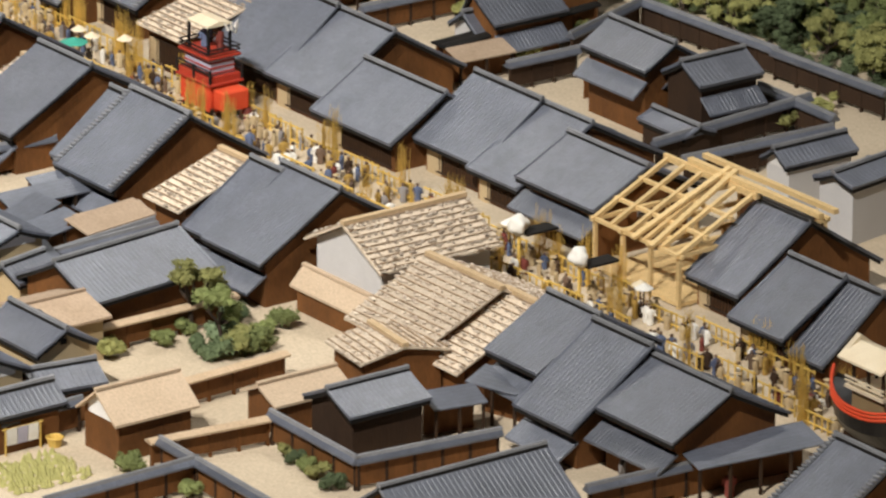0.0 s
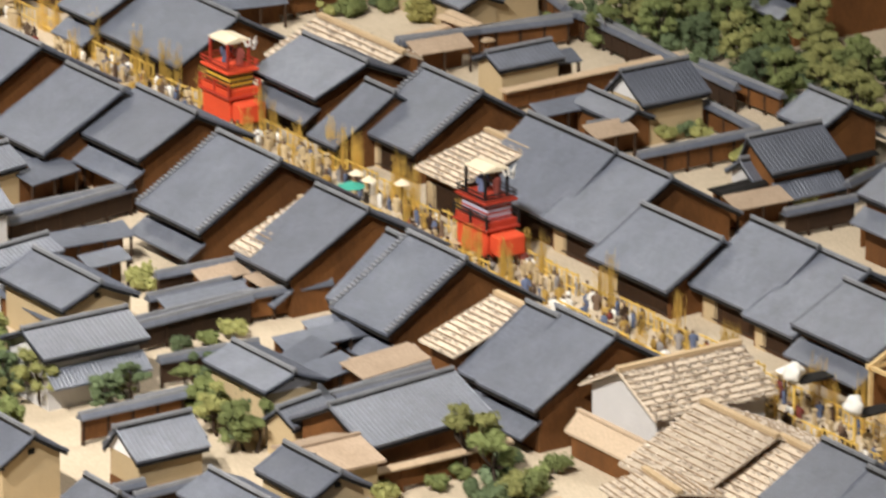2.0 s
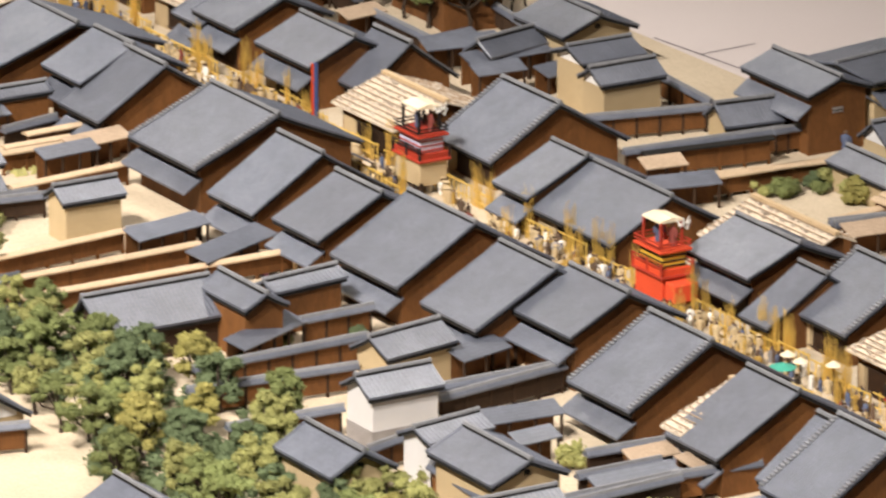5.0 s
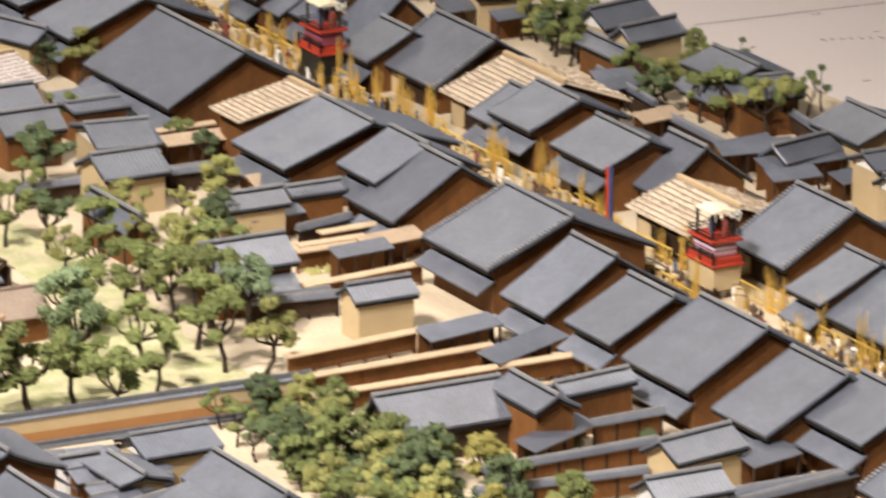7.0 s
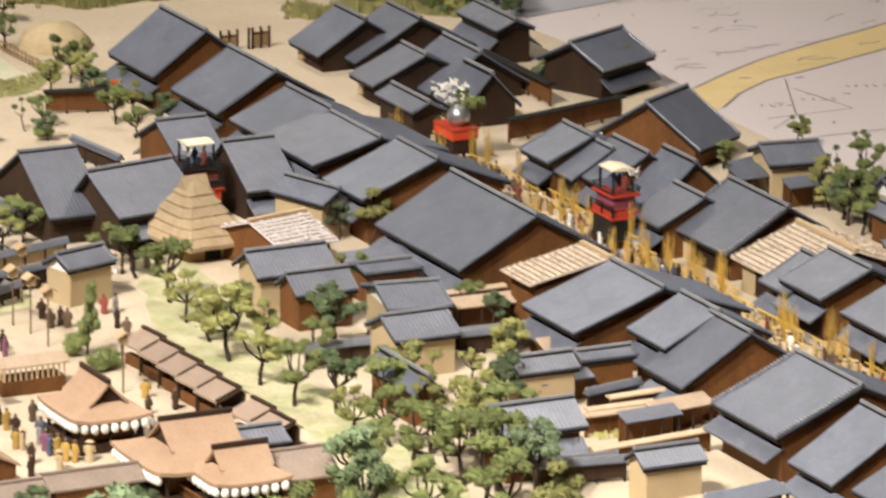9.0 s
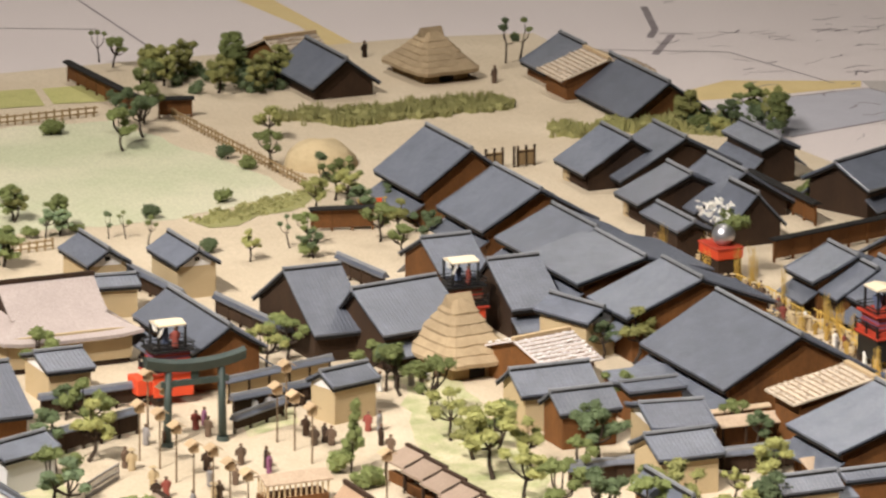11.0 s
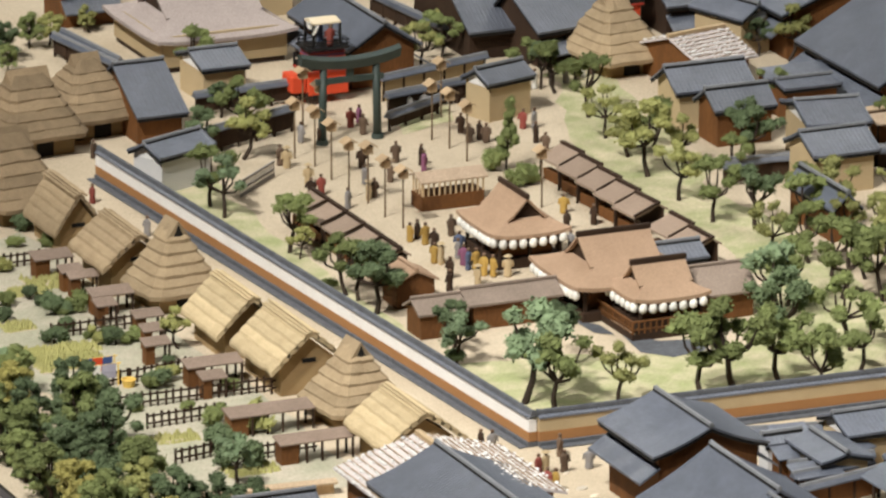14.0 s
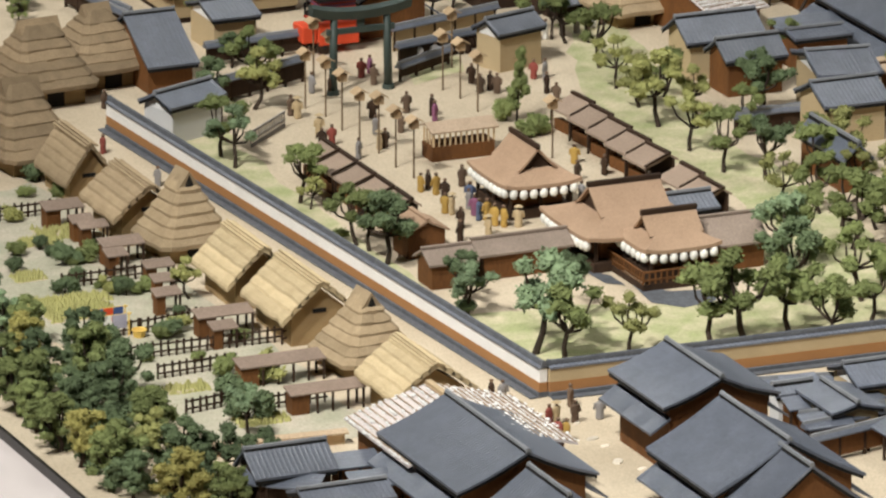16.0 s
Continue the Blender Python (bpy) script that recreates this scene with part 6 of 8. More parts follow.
def lump_cloud(bm, centre, radii, count, rng, size):
    """Small foam crumbs on and in a squashed ball."""
    for _ in range(count):
        while True:
            p = Vector((rng.uniform(-1, 1), rng.uniform(-1, 1), rng.uniform(-0.8, 1)))
            if 0.3 < p.length < 1:
                break
        crumb(bm, Vector(centre) + Vector((p.x * radii[0], p.y * radii[1], p.z * radii[2])), size * rng.uniform(0.6, 1.3), rng)


def sponge(bm, centre, r, flat_z, rng, fine=3):
    """One tuft of foam foliage: a torn, pitted heart under a skin of loose crumbs."""
    ball = bmesh.ops.create_icosphere(bm, subdivisions=fine - 1, radius=1)["verts"]
    seed = Vector((rng.uniform(0, 90), rng.uniform(0, 90), rng.uniform(0, 90)))

    def reach(d):
        return 0.86 + 0.4 * noise.noise(d * 1.7 + seed) + 0.3 * noise.noise(d * 3.7 + seed)

    for v in ball:
        d = v.co.normalized()
        j = reach(d) * 0.86 + rng.uniform(-0.08, 0.08)
        v.co = Vector(centre) + Vector((d.x * r * j, d.y * r * j, d.z * r * j * flat_z))
    for _ in range(120 if fine == 3 else 52):
        d = Vector((rng.gauss(0, 1), rng.gauss(0, 1), rng.gauss(0.25, 1))).normalized()
        j = reach(d) * rng.uniform(0.78, 1.1)
        crumb(bm, Vector(centre) + Vector((d.x * r * j, d.y * r * j, d.z * r * j * flat_z)), r * rng.uniform(0.09, 0.2), rng)


TREES = {}
STANDING = []
TREE_LABEL = {"pine": "small tree with a forked dark trunk and clumped foliage", "wood": "dense broad-crowned tree of green sponge foliage", "shrub": "low rounded shrub of sponge foliage", "topiary": "thin clipped tree with foliage balls", "plume": "tall slender tree with feathery light foliage"}
LEAF_WORD = ("olive", "green", "dark green", "mustard-yellow", "blue-green")


def tree(x, y, h, kind="pine", leaf=1, form=0, near=2.5):
    if kind == "pine":
        # no two garden trees on one spot
        if any(math.hypot(x - a, y - b) < near for a, b in STANDING):
            return None
        STANDING.append((x, y))
    key = (kind, leaf, form % 3)
    turn = random.uniform(0, 360)
    if key not in TREES:
        rng = random.Random(repr(key))
        t = root("shrub" if kind == "shrub" else "tree", x, y, 0, turn)
        bark, crown = bmesh.new(), bmesh.new()
        if kind == "plume":
            for k in range(15):
                u = k / 14
                sponge(crown, (rng.uniform(-0.11, 0.11) * (1.2 - u) + 0.06 * u, rng.uniform(-0.11, 0.11) * (1.2 - u), 0.36 + 0.6 * u), rng.uniform(0.045, 0.085), 1.3, rng)
            rod(bark, (0, 0, 0), (0.05, 0, 0.85), 0.018, 0.008)
        elif kind == "shrub":
            for _ in range(6):
                sponge(crown, (rng.uniform(-0.35, 0.35), rng.uniform(-0.35, 0.35), rng.uniform(0.25, 0.62)), rng.uniform(0.24, 0.34), 0.85, rng)
            rod(bark, (0, 0, 0), (0, 0, 0.4), 0.05, 0.03)
        else:
            fork = {"pine": rng.uniform(0.34, 0.48), "wood": 0.3, "topiary": 0.42}[kind]
            bend = Vector((rng.uniform(-0.1, 0.1), rng.uniform(-0.1, 0.1), fork))
            thick = {"pine": 0.032, "wood": 0.036, "topiary": 0.022}[kind]
            knee = bend * 0.5 + Vector((rng.uniform(-0.04, 0.04), rng.uniform(-0.04, 0.04), 0))
            rod(bark, (0, 0, 0), knee, thick * 1.15, thick * 0.95, 7)
            rod(bark, knee * 0.98, bend, thick * 0.95, thick * 0.8, 7)
            limbs = {"pine": 7, "wood": 10, "topiary": 3}[kind]
            for k in range(limbs):
                a = k / limbs * math.tau + rng.uniform(-0.4, 0.4)
                d = {"pine": rng.uniform(0.13, 0.36), "wood": rng.uniform(0.1, 0.34), "topiary": rng.uniform(0.08, 0.22)}[kind]
                if k == 0:
                    d *= 0.3
                top = Vector((bend.x + d * math.cos(a), bend.y + d * math.sin(a), rng.uniform(0.5, 0.87) if k else 0.9))
                mid = bend.lerp(top, 0.55) + Vector((0.05 * math.cos(a), 0.05 * math.sin(a), -0.05))
                rod(bark, bend * 0.97, mid, thick * 0.66, thick * 0.5)
                rod(bark, mid, top, thick * 0.5, thick * 0.25)
                w = {"pine": rng.uniform(0.1, 0.158), "wood": rng.uniform(0.11, 0.155), "topiary": rng.uniform(0.08, 0.12)}[kind]
                sponge(crown, top, w, 0.78, rng)
                if kind != "topiary":
                    for _ in range(1):
                        o = Vector((rng.uniform(-1, 1), rng.uniform(-1, 1), rng.uniform(-0.6, 0.35))) * w * 1.05
                        sponge(crown, top + o, w * rng.uniform(0.5, 0.8), 0.8, rng, 2)
                if kind == "wood":
                    sponge(crown, (top.x * 1.15, top.y * 1.15, 0.4 + rng.uniform(-0.1, 0.1)), w * 0.9, 0.8, rng, 2)
        part("trunk", bark, TRUNK, t)
        part("crown", crown, LEAF[leaf], t)
        tagged(t, TREE_LABEL[kind].replace("foliage", LEAF_WORD[leaf] + " foliage"), "shrub" if kind == "shrub" else "tree", kind="", group={"pine": "shrine and garden trees", "wood": "woodland trees", "shrub": "garden shrubs", "topiary": "clipped trees", "plume": "shrine and garden trees"}[kind])
        TREES[key] = t
    else:
        t = copy_thing(TREES[key], pose(x * S, y * S, 0, 0, 0, turn))
    if kind == "pine":
        h *= 1.15
    t.scale = (h * random.uniform(0.95, 1.1), h * random.uniform(0.95, 1.1), h)
    return t


# trees of the shrine, from the front wall to the gateway
for k, (x, y, h, leaf) in enumerate((
    (-43.38, -13.17, 6.9, 4), (-37.74, -6.40, 4.4, 2), (-42.29, -15.82, 5.6, 1), (-37.68, -16.09, 4.3, 0), (-31.80, -16.63, 5.6, 1), (-29.52, -17.36, 6.7, 1), (-22.29, -9.67, 5.8, 2), (-24.07, -20.03, 5.0, 1),
    (-19.73, -16.42, 4.5, 1), (-10.16, 49.96, 4.8, 1), (-9.72, 57.29, 4.0, 1), (-10.26, 58.76, 3.6, 2), (-11.37, 44.16, 4.0, 0), (-12.78, 33.43, 5.4, 0), (-11.92, 38.85, 4.2, 0), (-13.29, 26.83, 4.4, 0),
    (-13.36, 20.81, 4.6, 1), (-11.28, 18.00, 4.6, 2), (-13.21, 11.10, 4.0, 0), (-7.97, 29.34, 3.6, 1), (-11.41, 8.77, 4.2, 1), (-4.04, 33.70, 4.4, 2), (-11.32, 5.25, 4.2, 1), (-9.41, 3.65, 4.0, 2),
    (-6.70, 12.40, 3.6, 0), (-5.81, 22.25, 3.2, 1), (-38.65, 49.72, 4.6, 0), (-40.92, 52.47, 3.6, 2), (-45.58, 39.03, 4.4, 1), (-45.70, 35.92, 4.4, 4), (-44.67, 25.85, 4.4, 1), (-44.58, 24.14, 2.3, 0),
    (-44.90, 14.68, 4.4, 1), (-44.63, 9.73, 5.3, 2), (-44.61, 13.09, 4.2, 1), (-43.16, -0.49, 3.6, 2), (-16.41, 67.74, 3.6, 0), (-13.68, 70.16, 3.2, 1),
)):
    tree(x, y, h * 0.92, "pine", leaf, k, 1.4)
for k, (x, y, h) in enumerate(((-9.24, -4.01, 4.6), (-7.30, -6.37, 4.4), (-10.84, -15.61, 4.2), (-12.97, -13.75, 4.4), (-12.33, -8.15, 4.2), (-8.67, -7.07, 3.8), (-5.66, 6.83, 3.8), (-8.47, -16.13, 3.6))):
    tree(x, y, h * 1.16, "pine", (1, 4, 0, 1)[k % 4], k)
for k, (x, y, h) in enumerate((
    (-31.82, -16.85, 5.4), (-22.96, -17.92, 5.0), (-25.61, -15.96, 4.6), (-20.28, -17.97, 5.0), (-13.42, 20.57, 4.2), (-11.09, 18.95, 4.0), (-13.08, 11.45, 4.2), (-17.37, -0.03, 4.0), (-11.23, 5.50, 4.2), (-10.40, 2.15, 4.2), (-8.43, 15.00, 3.6), (-6.56, 23.65, 3.2), (-11.35, 9.00, 4.0), (-4.74, 16.93, 3.8), (-7.65, 7.32, 4.2), (-10.82, -1.81, 4.4), (-19.60, -2.80, 4.4), (-17.81, -11.19, 4.4), (-7.49, 26.98, 4.4), (-5.64, 19.77, 4.4), (-5.34, 13.36, 4.6), (-8.56, 4.05, 4.6), (-13.00, 0.02, 4.4), (10.87, 58.41, 3.6),
)):
    tree(x, y, h * 1.12, "pine", (1, 4, 1, 0, 1)[k % 5], k)
for k, (x, y, h) in enumerate(((-8.95, 59.66, 3.6), (-10.50, 49.82, 3.6), (-10.62, 61.28, 3.2), (-10.40, 43.79, 3.6), (-9.02, 40.66, 3.4), (-8.94, 34.78, 3.6), (-8.28, 29.23, 3.6), (-2.77, 37.92, 3.4), (-7.19, 21.82, 3.6), (-5.73, 19.59, 3.2), (-6.49, 15.19, 3.4), (-7.24, 10.85, 3.4), (-7.67, 7.20, 3.4), (-3.42, 13.05, 3.0), (3.59, 46.26, 3.0), (-0.27, 46.21, 3.2), (-9.89, 77.37, 3.0), (-14.85, 70.33, 2.8))):
    tree(x, y, h, "pine", (1, 0, 1, 2)[k % 4], k)
# single trees and shrubs in the gardens
for k, (x, y, h) in enumerate((
    (0.98, -111.60, 4.2), (1.42, -114.55, 3.4), (2.72, -115.47, 3.2), (-0.30, -115.68, 2.4), (-11.07, -86.36, 2.8), (-9.90, -88.12, 2.8), (-8.60, -88.98, 2.4), (-7.04, -93.69, 3.0), (-7.37, -97.11, 3.2), (-5.93, -98.06, 3.2), (-4.12, -90.70, 2.6), (-6.98, -100.96, 3.0),
    (-6.95, -94.39, 3.2), (-7.02, -97.06, 3.2), (-6.38, -98.73, 3.2), (-4.10, -97.62, 3.0), (-4.19, -92.33, 3.0), (-5.32, -90.54, 3.0), (-4.56, -94.82, 3.0),
    (-20.41, -39.55, 3.4), (-21.03, -43.93, 3.6), (-21.38, -48.12, 3.6), (-19.56, -35.92, 3.0), (-23.68, -47.75, 3.4), (-20.70, -50.75, 3.4),
    (57.90, -45.29, 3.0), (58.68, -42.09, 2.6), (64.28, -47.32, 2.8),
    (6.51, 111.73, 3.0), (10.19, 115.41, 3.2), (9.07, 107.53, 3.0), (8.08, 101.19, 3.0), (10.58, 102.77, 2.8), (1.95, 102.37, 2.6), (10.68, 98.06, 2.8), (16.72, 85.14, 2.6), (17.12, 93.91, 2.6),
    (-19.91, -29.04, 2.6), (-20.24, -32.49, 2.6), (-20.38, -35.46, 2.8), (-21.76, -39.47, 2.8), (-19.03, -25.00, 2.6),
    (9.39, 60.92, 2.8), (10.33, 57.75, 3.0), (12.31, 57.78, 2.8), (8.64, 36.44, 2.8), (8.55, 32.23, 2.8), (7.08, 26.19, 2.4), (1.06, 20.72, 2.4), (-1.95, 38.65, 3.0), (16.34, 83.49, 2.4), (22.35, 83.77, 2.2),
)):
    tree(x, y, h, "pine", (0, 1, 2, 1)[k % 4], k)
for k, (x, y, h) in enumerate((
    (8.93, 115.42, 3.0), (10.68, 114.64, 3.4), (13.42, 110.25, 2.6), (7.13, 99.60, 3.0), (7.71, 96.31, 2.4), (1.16, 102.27, 2.4), (0.76, 98.41, 2.2), (-11.21, 74.78, 2.6), (15.01, 102.24, 2.2), (46.96, 98.49, 2.4), (50.03, 96.06, 2.4), (52.23, 96.15, 2.4), (47.29, 67.68, 2.2), (48.04, 48.21, 4.0), (46.81, 48.76, 3.6), (49.88, 47.38, 4.4), (55.20, 58.29, 3.4), (57.14, 73.23, 2.0), (57.98, 71.85, 2.0),
    (49.35, 53.67, 3.6), (48.39, 47.37, 3.6), (51.70, 50.48, 3.4), (50.21, 39.73, 2.8), (49.25, 32.74, 3.2), (48.46, 26.18, 3.6), (48.62, 22.83, 4.4), (49.19, 20.74, 4.6), (50.44, 19.72, 4.4), (52.77, 20.65, 3.8), (48.12, 35.19, 3.6), (46.43, 29.62, 3.4), (48.49, 49.83, 3.8), (47.70, 45.23, 3.6), (45.82, 97.30, 3.6), (51.09, 97.08, 3.4), (52.88, 95.86, 3.2), (51.34, 22.49, 4.2), (48.99, 21.92, 3.6), (46.84, 21.26, 3.0), (51.67, 20.51, 3.6), (53.11, 36.32, 2.4),
)):
    tree(x, y, h, "pine", (1, 1, 2, 0)[k % 4], k)
for k, (x, y, h) in enumerate(((56.18, 38.49, 3.2), (57.69, 35.79, 3.6), (56.04, 22.73, 3.8), (58.27, 24.31, 4.0), (-11.08, 110.24, 2.6), (-12.37, 110.80, 2.4), (-10.06, 107.76, 2.6), (0.31, 102.26, 3.0), (10.82, 170.66, 3.2), (44.79, 155.98, 4.4), (46.45, 156.49, 4.2), (9.72, 116.85, 4.0), (11.09, 115.19, 4.0), (53.32, 59.13, 3.6), (57.40, 63.16, 3.4))):
    tree(x, y, h, "topiary", 1 + k % 2, k)
for k, (x, y, h) in enumerate((
    (-21.13, 120.8, 2.6), (0.11, 138.41, 3.4), (3.63, 142.48, 3.4), (9.66, 128.31, 3.0), (10.36, 112.34, 3.0), (10.66, 105.96, 3.0), (12.44, 104.15, 2.4), (15.30, 101.88, 2.0), (-12.36, 91.91, 2.2), (-9.64, 77.42, 2.6), (-13.83, 72.76, 2.8), (-36.54, 54.44, 4.4), (-35.98, 61.03, 2.6), (-34.03, 72.46, 3.6), (-4.49, 99.31, 2.4),
    (11.16, 168.08, 2.6), (9.00, 154.70, 3.4), (3.17, 145.69, 3.4), (5.55, 146.94, 3.4), (12.92, 136.94, 2.8),
)):
    tree(x, y, h, "pine", (1, 1, 2, 1, 0)[k % 5], k)
for k, (x, y, h) in enumerate((
    (-1.52, -112.45, 1.4), (-5.29, -112.13, 1.6), (-0.50, -114.36, 1.2), (-14.80, -128.75, 1.6), (-6.20, -131.59, 1.0), (-6.39, -133.00, 1.1), (-6.58, -134.40, 1.2), (-6.78, -135.79, 1.2), (-7.04, -137.55, 1.3), (-14.05, -133.84, 1.4), (54.57, -79.19, 1.6), (49.05, -80.58, 1.4), (58.00, -101.60, 1.6), (53.64, -102.96, 1.8),
    (3.38, -71.43, 2.0), (5.62, -72.64, 2.0), (-5.78, -69.78, 1.8), (-0.79, -82.81, 1.3), (1.11, -82.79, 1.4), (3.32, -82.31, 1.5), (45.44, -25.43, 1.2), (48.35, -28.01, 1.6), (51.62, -27.83, 1.8), (51.52, -31.76, 2.0), (58.25, -44.84, 2.0), (49.28, -64.58, 1.6), (50.61, -64.70, 1.5), (51.73, -65.45, 1.5), (50.85, -71.55, 1.4),
)):
    tree(x, y, h, "shrub", (1, 0, 2)[k % 3] if k not in (14, 15, 16, 23, 27, 12) else 0, k)
for k, (x, y, h) in enumerate((
    (47.23, -28.19, 1.3), (48.46, -28.16, 1.2), (50.48, -29.13, 1.4), (51.95, -28.76, 1.2), (52.16, -31.70, 1.7), (53.73, -30.24, 1.3), (58.76, -37.76, 1.2), (4.28, -111.99, 1.6), (4.27, -114.38, 1.5), (5.97, -114.03, 1.7), (4.60, -109.42, 1.3), (-4.62, -42.87, 1.5), (-0.53, -40.42, 1.4), (4.85, -41.60, 1.4), (-28.58, -33.65, 1.4), (0.57, -14.20, 1.2), (1.65, -19.25, 1.2), (0.08, -39.23, 1.2), (10.60, 47.75, 1.2), (16.35, 94.47, 1.4), (-13.25, 145.30, 1.6), (-3.41, 146.43, 1.8), (7.41, 132.37, 1.6), (7.51, 128.59, 1.6), (1.05, 118.48, 1.6), (-6.50, 115.46, 1.6), (-22.05, 124.28, 1.6), (0.71, 99.06, 1.6), (-6.20, 103.66, 1.6), (-2.90, 147.18, 1.6), (-65.48, 0.04, 1.4), (-65.59, 20.65, 1.1), (-65.08, 12.47, 1.0), (-63.38, 10.32, 1.2), (-62.38, 4.25, 1.0), (-65.02, 18.21, 1.0), (-65.00, -5.60, 1.0), (-69.13, 18.53, 1.4), (-68.17, -4.25, 1.0), (-62.39, 35.05, 1.2), (-66.06, 14.32, 1.4), (-60.34, -2.16, 1.2), (-63.81, 11.93, 1.2), (-59.96, 38.66, 1.8), (-59.95, 34.00, 1.6), (-45.54, 16.48, 1.2), (-44.15, -3.57, 1.6),
)):
    tree(x, y, h, "shrub", (1, 2, 1)[k % 3], k)
for k, (x, y, h) in enumerate(((-65.28, 18.61, 2.0), (-63.88, 18.73, 1.8), (-67.93, 12.12, 1.6), (-65.07, 11.15, 1.5), (-64.11, 10.16, 1.7), (-62.44, 10.56, 1.4), (-64.92, 0.41, 1.8), (-63.75, 1.28, 1.4), (-69.66, -0.66, 2.2), (-67.85, 21.95, 1.5), (-65.92, 22.57, 1.3), (-65.19, 29.73, 1.4), (-56.04, 18.22, 1.2), (-64.34, -9.08, 1.9), (-66.54, -18.64, 2.6), (-62.36, -11.29, 2.4), (-66.24, -14.87, 2.4))):
    tree(x, y, h, "shrub", (2, 1, 2, 0)[k % 4], k)
for k, (x, y, h) in enumerate(((-8.08, -99.98, 3.4), (-5.08, -97.55, 3.2), (-6.61, -94.63, 3.0), (-3.55, -96.77, 2.8), (-8.22, -86.63, 3.0), (-8.40, -84.60, 2.8), (-36.86, 92.43, 2.4), (-36.35, 88.46, 2.2), (-34.60, 95.24, 2.2), (-45.23, 83.19, 3.2), (-42.44, 85.61, 3.0), (-40.71, 85.77, 2.8), (-46.67, 79.30, 2.4))):
    tree(x, y, h, "wood", (1, 2, 1, 0)[k % 4], k)
for k, (x, y, h, leaf) in enumerate(((46.24, -27.53, 1.3, 0), (47.39, -28.73, 1.8, 1), (50.73, -27.70, 1.6, 2), (52.05, -27.54, 1.8, 2), (50.90, -32.54, 2.6, 3), (48.83, -28.00, 1.2, 1), (59.86, -17.27, 1.8, 2), (49.78, -19.48, 1.0, 1))):
    tree(x, y, h, "shrub", leaf, k)
for k, (x, y, h, leaf) in enumerate(((-17.61, -83.03, 3.6, 1), (-17.19, -86.39, 3.4, 0), (-21.53, -88.97, 3.6, 2), (-19.04, -91.81, 3.2, 1), (-20.75, -90.68, 3.4, 3), (-9.93, -69.01, 2.6, 1))):
    tree(x, y, h, "wood", leaf, k)
for k, (x, y, h, leaf) in enumerate(((48.67, 50.06, 4.0, 2), (50.71, 50.02, 3.6, 1), (48.92, 52.82, 2.6, 0), (50.95, 40.46, 3.0, 0), (49.22, 33.00, 3.0, 1), (52.06, 35.28, 3.0, 0), (58.14, 43.54, 2.4, 1), (47.68, 68.14, 2.0, 1), (57.51, 73.09, 1.8, 0))):
    tree(x, y, h, "wood", leaf, k)
tree(-67.82, -21.93, 3.3, "pine", 4, 1)
tree(-7.06, -96.17, 2.7, "wood", 1, 0)
tree(-7.41, -100.21, 2.6, "wood", 4, 1)
tree(-5.16, -99.58, 2.3, "wood", 4, 2)
tree(-10.97, -89.74, 2.7, "wood", 2, 1)
tree(-8.47, -88.35, 2.3, "wood", 1, 0)
tree(-0.35, -116.15, 1.8, "shrub", 2, 0)
tree(1.21, -116.56, 2.0, "shrub", 0, 1)
tree(2.51, -116.06, 2.3, "shrub", 1, 2)
tree(2.13, -113.64, 2.2, "shrub", 4, 0)
tree(0.53, -111.90, 1.4, "shrub", 1, 1)
tree(-23.89, 106.23, 3.0, "pine", 4, 0)
tree(-15.69, 113.44, 2.4, "wood", 4, 1)
tree(-17.63, 118.96, 2.6, "pine", 0, 2)
tree(-17.05, 113.20, 2.2, "pine", 4, 1)
tree(-18.18, 113.67, 1.3, "shrub", 1, 0)
tree(-14.13, 113.81, 1.1, "shrub", 1, 0)
tree(-22.76, 123.15, 1.3, "shrub", 2, 1)
tree(-21.43, 120.53, 1.2, "shrub", 2, 1)
tree(-54.49, 5.09, 2.8, "pine", 0, 1)
tree(-60.43, 7.63, 2.8, "pine", 0, 2)
tree(-44.33, -3.49, 3.5, "pine", 4, 0)
for k, (x, y, h) in enumerate((
    (-7.94, 0.78, 4.6), (-4.61, 3.84, 4.6), (-3.60, 9.51, 4.2), (-0.18, 12.68, 4.2), (8.17, 35.06, 3.6), (9.83, 32.65, 3.4), (1.44, 21.49, 3.6), (4.78, 21.65, 3.6), (9.22, 35.20, 2.6), (7.73, 27.47, 2.6), (0.81, 18.31, 2.4),
)):
    tree(x, y, h, "pine", (0, 1, 0, 2, 1)[k % 5], k)
for x, y, h in ((-17.48, 119.63, 3.3), (-15.18, 114.51, 3.3), (-23.72, 105.69, 3.6)):
    tree(x, y, h, "wood", 1, 2)
tree(-21.82, 39.11, 5.6, "plume", 1, 0)
for x, y, h in ((-22.41, 39.86, 2.4), (-22.55, 35.34, 2.0), (-21.66, 35.29, 1.8)):
    tree(x, y, h, "shrub", 1, 1)


def inside(x, y, poly):
    odd = False
    for (a, b), (c, d) in zip(poly, poly[1:] + poly[:1]):
        if (b > y) != (d > y) and x < (c - a) * (y - b) / (d - b) + a:
            odd = not odd
    return odd


